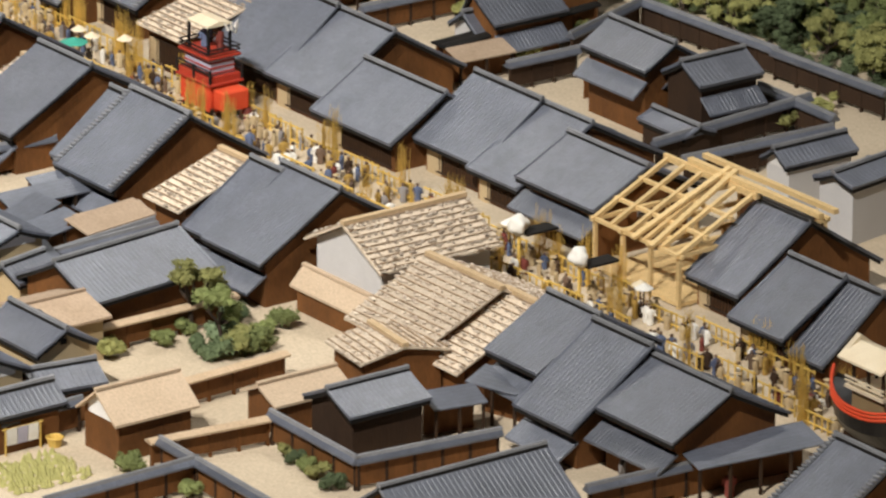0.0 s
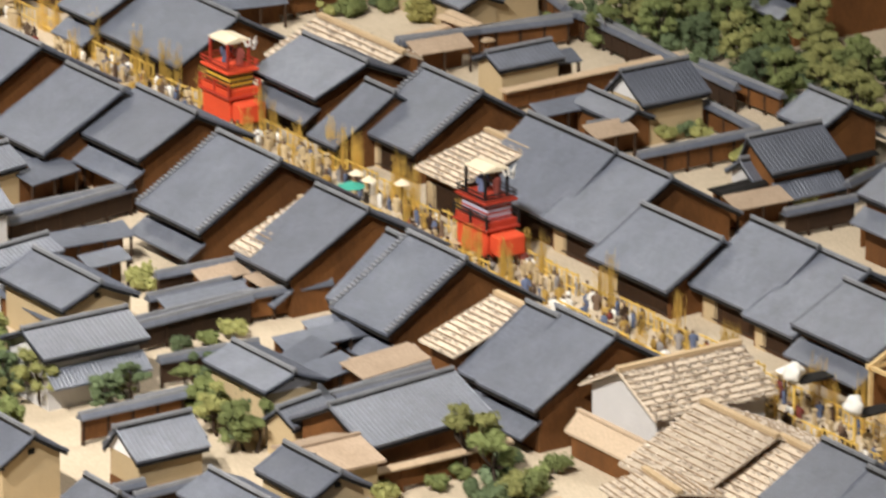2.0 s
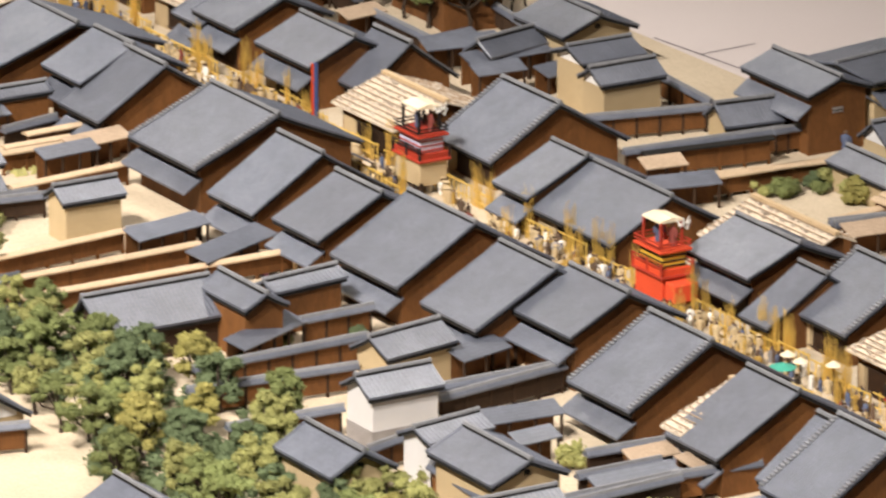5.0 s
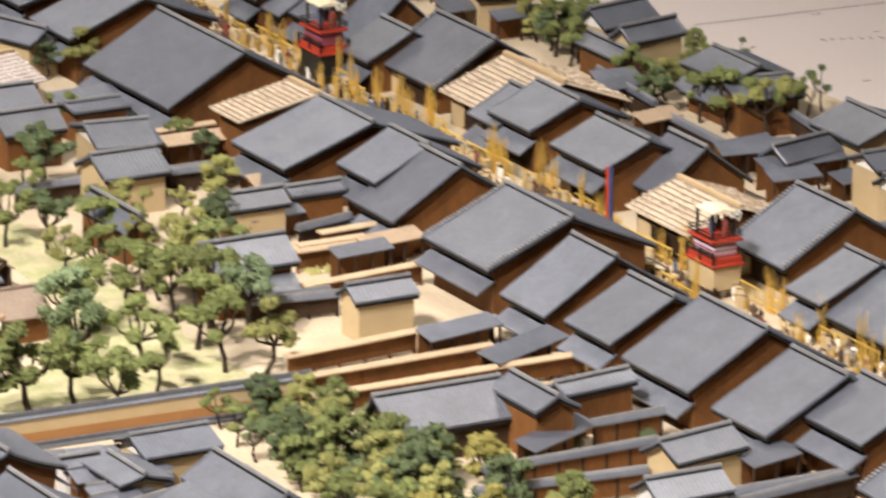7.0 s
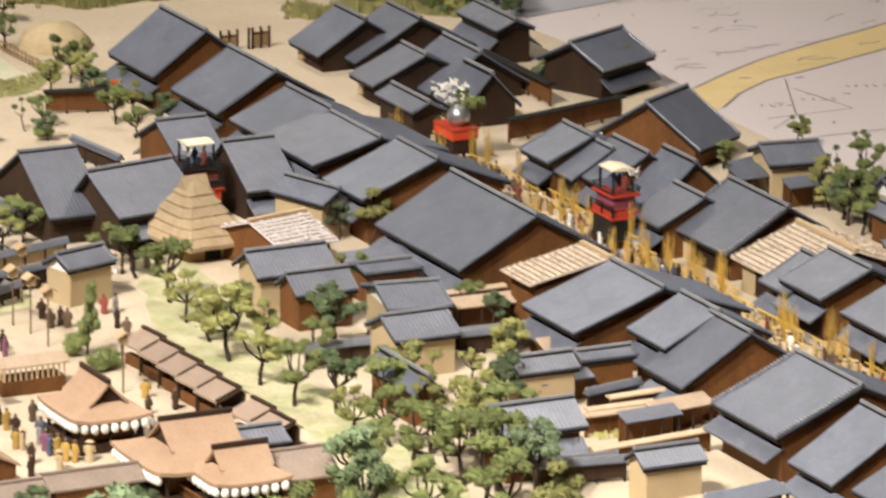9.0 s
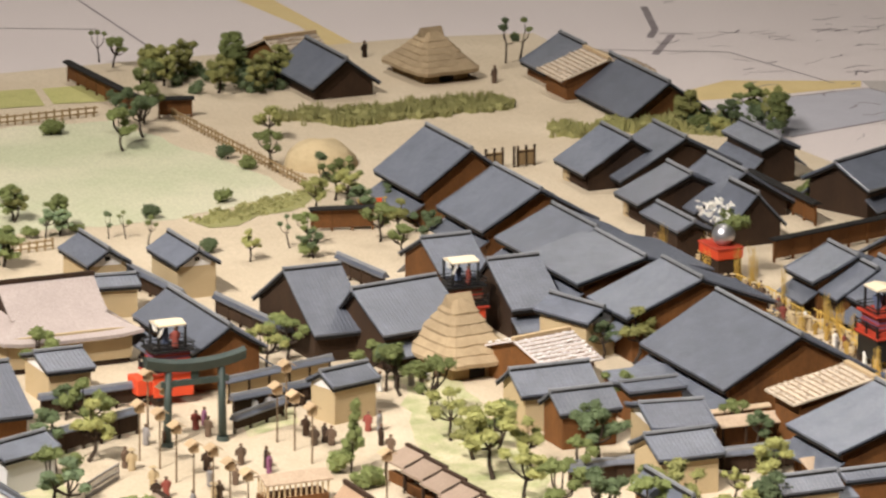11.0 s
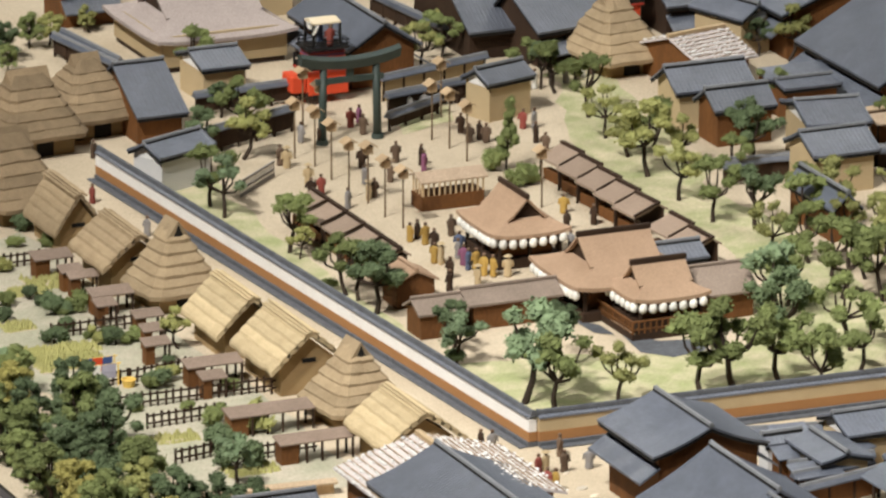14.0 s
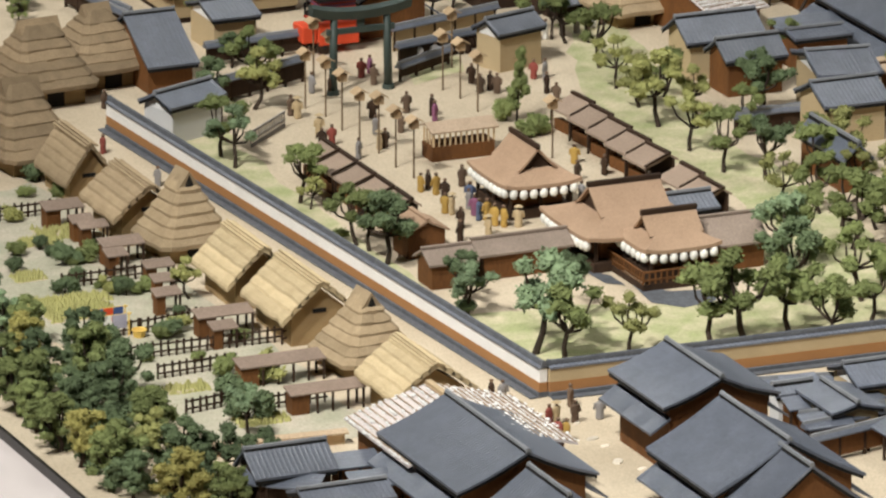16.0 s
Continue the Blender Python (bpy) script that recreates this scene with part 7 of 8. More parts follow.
def wood(poly, gap, lo, hi, seed, greens=(0, 0, 1, 1, 1, 2)):
    """Trees set at random, no closer than gap, inside an outline."""
    rng = random.Random(seed)
    x0, x1, y0, y1 = min(p[0] for p in poly), max(p[0] for p in poly), min(p[1] for p in poly), max(p[1] for p in poly)
    done = []
    for _ in range(1500):
        x, y = rng.uniform(x0, x1), rng.uniform(y0, y1)
        if inside(x, y, poly) and all(math.hypot(x - a, y - b) > gap for a, b in done):
            done.append((x, y))
            tree(x, y, rng.uniform(lo, hi), "wood", rng.choice(greens), rng.randrange(3))
    bm = bmesh.new()
    for _ in range(int(0.5 * (x1 - x0) * (y1 - y0))):
        x, y = rng.uniform(x0, x1), rng.uniform(y0, y1)
        if inside(x, y, poly):
            sponge(bm, (x, y, rng.uniform(0.2, 0.9)), rng.uniform(0.5, 0.85), 0.85, rng, 2)
    # darkest leaf: the shade inside the wood is put into this colour
    tagged(part("undergrowth", bm, LEAF[2]), "low dark green undergrowth between the woodland trees", "undergrowth", kind="stuff")


wood([(-13.82, -38.54), (-8.51, -47.46), (-8.82, -55.49), (-12.94, -64.86), (-9.70, -78.38), (-13.61, -82.16), (-21.35, -77.34), (-22.19, -68.08), (-24.81, -58.76)], 3.0, 3.3, 4.6, 1, (0, 0, 1, 1, 2, 3))
wood([(-16.64, -22.66), (-11.59, -24.62), (-12.36, -32.65), (-11.03, -42.93), (-14.61, -46.38), (-19.86, -43.60), (-20.42, -36.62)], 3.0, 3.1, 4.2, 2)
wood([(-74.20, 14.49), (-74.40, 3.16), (-70.81, -11.09), (-73.63, -21.47), (-71.34, -33.60), (-75.06, -38.02), (-80.40, -30.21), (-80.20, -11.29), (-78.00, -1.50)], 2.8, 3.1, 4.6, 3, (0, 1, 1, 1, 4, 2, 2, 1, 2, 1, 2, 3))
wood([(65.79, -27.33), (60.36, -42.18), (61.45, -50.96), (59.83, -63.19), (60.83, -72.19), (68.53, -61.94), (69.47, -51.42), (70.23, -38.75), (73.30, -28.83), (74.06, -20.55)], 3.2, 3.4, 4.7, 4)
wood([(-13.58, -73.10), (-10.19, -79.17), (-13.35, -87.08), (-16.25, -85.16), (-18.40, -81.28)], 3.0, 3.1, 4.0, 6)
wood([(20.10, 164.22), (26.15, 164.04), (22.26, 153.69), (14.16, 155.30), (11.37, 163.16)], 3.4, 2.9, 4.0, 7)
wood([(-14.50, 146.57), (-11.89, 147.23), (-11.00, 149.55)], 3.4, 2.9, 4.0, 8)
wood([(48.42, 126.54), (50.22, 123.46), (57.06, 122.71), (57.11, 126.13), (49.81, 129.37)], 3.4, 2.5, 3.6, 9)
wood([(55.13, 126.64), (56.46, 122.63), (59.29, 127.14), (57.03, 130.44)], 3.4, 2.5, 3.6, 10)
wood([(65.04, -25.88), (70.18, -25.69), (64.35, -35.47), (63.08, -33.03)], 3.0, 3.1, 4.2, 11)


def reeds(poly, seed, low=0.5, high=1.3):
    """A bank of rough reeds: thin upright blades in close tufts."""
    rng = random.Random(seed)
    x0, x1, y0, y1 = min(p[0] for p in poly), max(p[0] for p in poly), min(p[1] for p in poly), max(p[1] for p in poly)
    bm = bmesh.new()
    for _ in range(int(16 * (x1 - x0) * (y1 - y0))):
        x, y = rng.uniform(x0, x1), rng.uniform(y0, y1)
        if not inside(x + 2.2 * noise.noise((x * 0.5, y * 0.5, seed + 5)), y + 1.6 * noise.noise((x * 0.5, y * 0.5, seed + 9)), poly):
            continue
        if rng.random() < 0.04:
            sponge(bm, (x, y, 0.2), rng.uniform(0.3, 0.7) * high, 0.7, rng, 2)
        h = rng.uniform(low, high) * (0.75 + 0.5 * noise.noise((x * 0.4, y * 0.4, seed)))
        for _ in range(2):
            a, r = rng.uniform(0, math.tau), rng.uniform(0.09, 0.2)
            c, d = r * math.cos(a), r * math.sin(a)
            v = [bm.verts.new(p) for p in ((x + c, y + d, 0), (x - d, y + c, 0), (x - c, y - d, 0), (x + rng.uniform(-0.2, 0.2), y + rng.uniform(-0.2, 0.2), h * rng.uniform(0.7, 1.1)))]
            for q in ((0, 1, 3), (1, 2, 3), (2, 0, 3)):
                bm.faces.new([v[i] for i in q])
    tagged(part("reeds", bm, REED, smooth=False), "rough brown and green reeds along the bank", "reeds", kind="stuff")


reeds([(16.9, 143.3), (22.0, 138.8), (29.2, 139.2), (38.8, 139.7), (40.2, 143.8), (31.9, 145.0), (24.6, 144.6), (18.2, 146.2)], 1)
reeds([(38.0, 133.1), (36.2, 128.2), (42.6, 127.2), (48.5, 125.4), (51.2, 122.0), (54.0, 127.2), (49.7, 132.2), (43.5, 130.7)], 2)
reeds([(-4.24, 114.48), (8.06, 119.06), (10.06, 118.83), (5.32, 113.89), (-3.45, 111.45)], 3, 0.15, 0.5)


def mound(x, y, r, h):
    bm = bmesh.new()
    bmesh.ops.create_uvsphere(bm, u_segments=24, v_segments=12, radius=1)
    for v in bm.verts:
        j = 1 + 0.12 * noise.noise(v.co * 2.3)
        v.co = Vector((v.co.x * r * j, v.co.y * r * j, max(-0.2, v.co.z) * h * j))
    tagged(part("straw_mound", bm, STRAW, at=(x, y, 0), smooth=True), "rounded mound of pale straw", "mound")


mound(14.01, 127.31, 3.2, 2.3)
wood([(-19.5, -75.5), (-16.8, -79.5), (-16.5, -83.0), (-19.5, -87.5), (-24.0, -91.0), (-27.5, -86.0), (-25.0, -79.5)], 2.9, 3.0, 4.2, 15, (0, 0, 1, 1, 2, 3))
wood([(67.53, -69.76), (64.74, -79.36), (64.58, -85.72), (64.84, -99.36), (66.41, -100.48), (68.73, -84.46), (69.45, -74.24)], 2.9, 2.9, 3.8, 13)
wood([(67.11, -75.68), (61.92, -86.35), (62.71, -93.23), (62.78, -101.89), (62.84, -107.14), (79.17, -87.34), (78.94, -77.87)], 3.5, 3.5, 4.8, 12)
wood([(64.70, -69.50), (62.04, -76.81), (62.23, -81.87), (67.26, -76.62), (70.33, -69.49), (69.47, -64.19)], 3.0, 3.1, 4.2, 14)
for k, (x, y) in enumerate(((54.47, -79.06), (48.68, -81.34), (47.19, 100.52), (50.71, 98.96), (52.32, 97.17), (38.28, 92.90), (38.05, 95.09), (50.68, 124.39), (49.97, 126.31))):
    tree(x, y, 1.7 + 0.2 * (k % 3), "shrub", (1, 0, 1)[k % 3], k)


# ---- festival floats ----
def float_cart(x, y, skirt, band, curtain, front=True, tall=6.5, posts=None, turn=0.0, label=""):
    """A festival float on three wheels: skirted base, railed stage, curtained storey and a canopy on posts."""
    c = root("festival_float", x, y, 0, turn)
    posts = posts or BLACK
    part("skirt", box(-1.15, 1.15, -1.7, 1.7, 0.7, 2.5, 0.06), skirt, c)
    part("stage", box(-1.35, 1.35, -1.95, 1.95, 2.5, 2.7, 0.04), REDWOOD, c)
    part("sill", box(-1.2, 1.2, -1.8, 1.8, 2.7, 3.1), band, c)
    if front:
        part("apron", box(-0.95, 1.05, -3.0, -1.75, 1.0, 2.35, 0.1), RED, c, "bright red cloth over the front of the float")
    part("curtain", box(-0.95, 0.95, -1.45, 1.45, 3.1, 4.25, 0.05), curtain, c)
    for z in (3.28, 3.62, 3.98):
        part("curtain_band", box(-0.99, 0.99, -1.49, 1.49, z - 0.05, z + 0.05), BLACK if curtain is YELLOW else REDWOOD, c, "dark band across the curtain")
    part("upper_stage", box(-1.3, 1.3, -1.75, 1.75, 4.25, 4.45, 0.04), band, c)
    for s in (-1, 1):
        for z in (3.35, 3.6):
            part("rail", box(s * 1.28 - 0.04, s * 1.28 + 0.04, -1.9, 1.9, z - 0.04, z + 0.04), posts, c)
        for z in (4.7, 4.95):
            part("rail", box(s * 1.24 - 0.04, s * 1.24 + 0.04, -1.7, 1.7, z - 0.04, z + 0.04), posts, c)
            part("rail", box(-1.24, 1.24, s * 1.7 - 0.04, s * 1.7 + 0.04, z - 0.04, z + 0.04), posts, c)
    p = part("post", box(-0.08, 0.08, -0.08, 0.08, 4.45, tall - 0.2), posts, c, at=(-0.85, -1.1, 0))
    for a, b in ((0.85, -1.1), (-0.85, 1.1), (0.85, 1.1)):
        again("post", p, c, (a, b, 0))
    q = part("post", box(-0.07, 0.07, -0.07, 0.07, 2.7, 3.65), posts, c, at=(-1.25, -1.85, 0))
    for a, b in ((1.25, -1.85), (-1.25, 1.85), (1.25, 1.85), (-1.25, 0), (1.25, 0)):
        again("post", q, c, (a, b, 0))
    bm = bmesh.new()
    prism(bm, [(-0.95, tall - 0.25), (-0.95, tall - 0.12), (0, tall + 0.08), (0.95, tall - 0.12), (0.95, tall - 0.25)], -1.15, 1.15)
    part("canopy", bm, CREAM, c, "flat cream canopy")
    for k in range(6):
        a = k * 1.05
        bm = bmesh.new()
        lean = Vector((0.9 + 0.25 * math.cos(a), -1.2 + 0.2 * math.sin(a), tall - 0.9 + 0.1 * k))
        rod(bm, lean, lean + Vector((0.35 * math.cos(a), 0.25 * math.sin(a), 0.6)), 0.12, 0.02)
        part("paper_streamer", bm, PAPER, c, "white paper streamer")
    for a, b in ((-1.0, -1.2), (-1.0, 1.3), (1.0, -1.2)):
        bm = bmesh.new()
        rod(bm, (a - 0.14, b, 0.62), (a + 0.14, b, 0.62), 0.62, 0.62, 16)
        w = part("wheel", bm, DARKWOOD, c)
        bm = bmesh.new()
        rod(bm, (a - 0.2, b, 0.62), (a + 0.2, b, 0.62), 0.16, 0.16, 8)
        part("hub", bm, BLACK, w)
    figure(x, y + 0.5, 1, z=4.45)
    figure(x + 0.3, y - 0.8, 4, z=4.45)
    return tagged(c, label, "festival float", "festival floats")


# ---- small figures of clay ----
FIGURES = {}
DULLBLUE = material("faded_blue_cloth", (0.12, 0.15, 0.24), (0.09, 0.11, 0.18), 0.85, 0.6, 0.3, vary=0.3)
DULLRED = material("faded_red_cloth", (0.24, 0.06, 0.045), (0.18, 0.045, 0.035), 0.85, 0.6, 0.3, vary=0.3)
OLDGOLD = material("old_gold_cloth", (0.42, 0.27, 0.07), (0.34, 0.21, 0.05), 0.85, 0.6, 0.3, vary=0.2)
CLOTHES = None


def figure(x, y, cloth=0, z=0.0, size=1.0):
    """A plain robed clay figure: a bell-shaped body with a ball for a head."""
    global CLOTHES
    if CLOTHES is None:
        CLOTHES = [DULL, DULLBLUE, BEIGE, PAPER, DULLRED, OLDGOLD, PURPLE, DARKWOOD, GREYSTONE, STRAW]
        CLOTHWORD = ["brown", "blue", "tan", "white", "red", "yellow", "violet", "dark", "grey", "straw-coloured"]
        for k, m in enumerate(CLOTHES):
            bm = bmesh.new()
            rings = []
            for r, zz, d in ((0.2, 0, 0.8), (0.26, 0.1, 0.8), (0.24, 0.55, 0.75), (0.28, 0.95, 0.7), (0.27, 1.2, 0.6), (0.1, 1.33, 0.8)):
                rings.append([bm.verts.new((r * math.cos(a * math.tau / 8) * S, r * d * math.sin(a * math.tau / 8) * S, zz * S)) for a in range(8)])
            for r0, r1 in zip(rings[:-1], rings[1:]):
                for a in range(8):
                    bm.faces.new((r0[a], r0[(a + 1) % 8], r1[(a + 1) % 8], r1[a]))
            bm.faces.new(rings[0][::-1])
            for side in (-1, 1):
                rod(bm, (side * 0.27 * S, 0, 1.15 * S), (side * 0.33 * S, -0.1 * S, 0.7 * S), 0.09 * S, 0.07 * S, 5)
            n = len(bm.faces)
            bmesh.ops.create_icosphere(bm, subdivisions=1, radius=0.14 * S, matrix=Matrix.Translation((0, 0, 1.47 * S)))
            bm.faces.ensure_lookup_table()
            for f in bm.faces[n:]:
                f.material_index = 1
            if k == 2:
                rod(bm, (0, 0, 1.5 * S), (0, 0, 1.66 * S), 0.3 * S, 0.03 * S, 8)
            me = bpy.data.meshes.new("clay_figure")
            bm.to_mesh(me)
            bm.free()
            me.materials.append(m)
            me.materials.append(SKIN)
            FIGURES[k] = (me, "small clay figure in plain %s clothes" % CLOTHWORD[k])
    me, label = FIGURES[cloth % 10]
    ob = new("clay_figure", me)
    ob.matrix_basis = pose(x * S, y * S, z * S, 0, 0, random.uniform(0, 360))
    ob.scale = (size * 1.15, size * 1.15, size * random.uniform(0.92, 1.08))
    return tagged(ob, label, "figurine", "clay figures")


float_cart(25.24, -78.49, RED, REDWOOD, LILAC, label="red-skirted festival float with lilac curtain and cream canopy")
float_cart(26.63, -45.44, RED, RED, YELLOW, posts=REDWOOD, label="red festival float with yellow curtain and cream canopy")
float_cart(26.56, -13.31, BEIGE, REDWOOD, LILAC, front=False, label="festival float with brown base, lilac curtain and cream canopy")
float_cart(28.56, 50.71, BLACK, REDWOOD, PURPLE, front=False, label="festival float with black base and dark red curtain")
float_cart(1.75, 71.26, RED, BLACK, DULL, label="festival float with red skirt and dark upper stage", turn=-90)
float_cart(-26.87, 62.73, RED, BLACK, PURPLE, label="red-skirted festival float standing behind the gateway", turn=-90)


def blossom_float(x, y):
    c = root("blossom_float", x, y)
    part("base", box(-1.1, 1.1, -1.6, 1.6, 0.5, 2.3, 0.06), DARKWOOD, c)
    part("skirt", box(-1.2, 1.2, -1.7, 1.7, 2.2, 3.0, 0.08), RED, c)
    part("stage", box(-1.25, 1.25, -1.75, 1.75, 3.0, 3.2, 0.03), REDWOOD, c)
    bm = bmesh.new()
    bmesh.ops.create_uvsphere(bm, u_segments=16, v_segments=10, radius=0.95, matrix=Matrix.Translation((0, -0.4, 4.0)))
    part("silver_ball", bm, SILVER, c, "shiny silver ball", smooth=True)
    rng = random.Random(3)
    bm = bmesh.new()
    for _ in range(7):
        sponge(bm, (rng.uniform(0.0, 1.6), rng.uniform(-1.2, 1.4), rng.uniform(4.0, 5.4)), 0.7, 0.85, rng, 3)
    part("pine_bough", bm, LEAF[1], c)
    bm = bmesh.new()
    for _ in range(60):
        lump_cloud(bm, (rng.uniform(-1.6, 1.2), rng.uniform(-1.0, 2.0), rng.uniform(5.2, 6.6)), (0.15, 0.15, 0.12), 4, rng, 0.12)
    part("blossom", bm, PAPER, c, "white paper blossom")
    for a, b in ((-1.0, -1.2), (-1.0, 1.3), (1.0, -1.2)):
        bm = bmesh.new()
        rod(bm, (a - 0.14, b, 0.55), (a + 0.14, b, 0.55), 0.55, 0.55, 14)
        part("wheel", bm, DARKWOOD, c)
    return tagged(c, "festival float with silver ball, pine boughs and white blossom", "festival float", "festival floats")


SILVER = material("silver_paint", (0.6, 0.6, 0.62), (0.5, 0.5, 0.52), 0.3, 1.0, 0.1, metal=0.8)
blossom_float(28.44, 78.70)


def ship_float(x, y):
    """A boat-shaped float: black hull, red gunwale ropes, cream deck house."""
    c = root("ship_float", x, y)
    bm = bmesh.new()
    n = 16
    rings = []
    for k in range(n + 1):
        u = 2 * k / n - 1
        w = 1.9 * (1 - abs(u) ** 2.6) + 0.12
        rise = 1.0 * abs(u) ** 2.2
        rings.append([bm.verts.new((a * w, -u * 4.2, z + rise * r)) for a, z, r in ((-1, 2.9, 1), (-0.92, 2.0, 0.9), (-0.55, 1.1, 0.6), (0, 0.8, 0.5), (0.55, 1.1, 0.6), (0.92, 2.0, 0.9), (1, 2.9, 1), (0.85, 2.7, 1), (-0.85, 2.7, 1))])
    for k in range(n):
        for i in range(9):
            bm.faces.new((rings[k][i], rings[k + 1][i], rings[k + 1][(i + 1) % 9], rings[k][(i + 1) % 9]))
    bm.faces.new(rings[0])
    bm.faces.new(rings[-1][::-1])
    bmesh.ops.recalc_face_normals(bm, faces=bm.faces[:])
    part("hull", bm, BLACK, c)
    for z in (3.0, 3.22, 3.44):
        bm = bmesh.new()
        prev = None
        for k in range(33):
            u = 2 * k / 32 - 1
            w = 1.95 * (1 - abs(u) ** 2.6) + 0.12
            p = Vector((-w, -u * 4.2, z + abs(u) ** 2.2))
            if prev:
                rod(bm, prev, p, 0.1, 0.1, 5)
            prev = p
        part("red_rail", bm, RED, c)
    part("deck_house", box(-0.9, 0.9, -1.3, 1.6, 2.7, 4.0, 0.05), BEIGE2, c)
    part("balcony", box(-1.2, 1.2, -1.6, 1.9, 4.0, 4.2), CREAM, c)
    for s in (-1, 1):
        for z in (4.45, 4.7):
            part("rail", box(s * 1.15 - 0.05, s * 1.15 + 0.05, -1.6, 1.9, z - 0.05, z + 0.05), CREAM, c)
    p = part("post", box(-0.08, 0.08, -0.08, 0.08, 4.2, 5.9), DARKWOOD, c, at=(-0.85, -1.2, 0))
    for a, b in ((0.85, -1.2), (-0.85, 1.5), (0.85, 1.5), (-0.85, 0.15)):
        again("post", p, c, (a, b, 0))
    for s in (-1, 1):
        part("roof", slope_mesh(0, 6.6, s * 1.5, 5.9, -1.8, 2.2, -0.08, 0.8, 0.14, 0.02, 4), CREAM, c)
    bm = bmesh.new()
    prism(bm, [(-1.3, 5.95), (0, 6.95), (1.3, 5.95), (1.1, 5.95), (0, 6.7), (-1.1, 5.95)], 1.9, 2.3)
    part("gable_board", bm, CREAM, c)
    part("canopy", box(-1.2, 1.2, -4.0, -1.9, 3.9, 4.05), CREAM, c)
    part("carriage", box(-0.8, 0.8, -2.4, 2.4, 0.3, 1.1), DARKWOOD, c)
    return tagged(c, "boat-shaped festival float with black hull and red rails", "festival float", "festival floats")


ship_float(21.76, -151.63)


def umbrella(x, y, h, mat, r=0.75):
    u = root("paper_umbrella", x, y)
    bm = bmesh.new()
    rod(bm, (0, 0, 0), (0, 0, h), 0.04, 0.04)
    part("pole", bm, DARKWOOD, u)
    bm = bmesh.new()
    n = 12
    top = bm.verts.new((0, 0, h + 0.35))
    ring = [bm.verts.new((r * math.cos(k * math.tau / n), r * math.sin(k * math.tau / n), h)) for k in range(n)]
    low = bm.verts.new((0, 0, h + 0.25))
    for k in range(n):
        bm.faces.new((ring[k], ring[(k + 1) % n], top))
        bm.faces.new((ring[(k + 1) % n], ring[k], low))
    part("shade", bm, mat, u)
    return tagged(u, "open festival umbrella on a pole", "umbrella", "festival umbrellas")


umbrella(22.92, -66.07, 2.0, TEAL, 0.95)
for c in ((24.68, -64.06), (24.59, -65.70), (26.00, -67.52), (24.78, -124.96)):
    umbrella(*c, 2.0, CREAM, 0.55)
for c in ((24.73, -111.84), (24.27, -125.98)):
    umbrella(*c, 2.2, PAPER, 0.6)
bm = bmesh.new()
rod(bm, (0, 0, 0), (0, 0, 6.4), 0.08, 0.06)
banner = root("banner", 25.67, -0.06)
part("pole", bm, DARKWOOD, banner)
part("cloth", box(-0.35, 0.05, -0.03, 0.03, 2.0, 6.3), BLUE, banner)
part("edge_cloth", box(-0.55, -0.36, -0.03, 0.03, 2.0, 6.3), RED, banner)
tagged(banner, "tall blue and red festival banner on a pole", "banner")


# ---- bamboo and crowd in the street ----
def bamboo_rail(x, y, length, h, tall=False):
    b = root("bamboo_barrier", x, y)
    for z in (h * 0.3, h * 0.95):
        part("rail", box(-0.04, 0.04, -length / 2, length / 2, z - 0.045, z + 0.045), BAMBOO, b)
    p = part("stake", box(-0.04, 0.04, -0.04, 0.04, 0, h * 1.05), BAMBOO, b, at=(0, -length / 2 + 0.1, 0))
    for k in range(1, int(length / 0.6)):
        again("stake", p, b, (random.uniform(-0.05, 0.05), -length / 2 + 0.1 + k * 0.6, random.uniform(-0.2, 0.1)))
    if tall:
        # clumps of upright canes, thin and feathery at the top
        bm = bmesh.new()
        for _ in range(random.choice((1, 1, 2))):
            w, h2 = random.uniform(0.5, 1.5), random.uniform(2.4, 4.0)
            y0 = random.uniform(-length / 2, length / 2 - w)
            for k in range(int(w * 30)):
                yy, xx = y0 + random.random() * w, random.uniform(-0.2, 0.2)
                hh = h2 * random.uniform(0.6, 1.1)
                top = Vector((xx + random.uniform(-0.15, 0.15), yy + random.uniform(-0.15, 0.15), hh))
                rod(bm, (xx, yy, 0), top, 0.024, 0.01, 3)
                for _ in range(2):
                    foot = Vector((xx, yy, 0)).lerp(top, random.uniform(0.55, 0.95))
                    rod(bm, foot, foot + Vector((random.uniform(-0.25, 0.25), random.uniform(-0.25, 0.25), random.uniform(0.2, 0.6))), 0.011, 0.005, 3)
        tagged(part("cane_clump", bm, BAMBOO, b), kind="stuff")
    return tagged(b, "golden bamboo barrier with upright canes" if tall else "low golden bamboo barrier", "barrier", "street bamboo barriers")


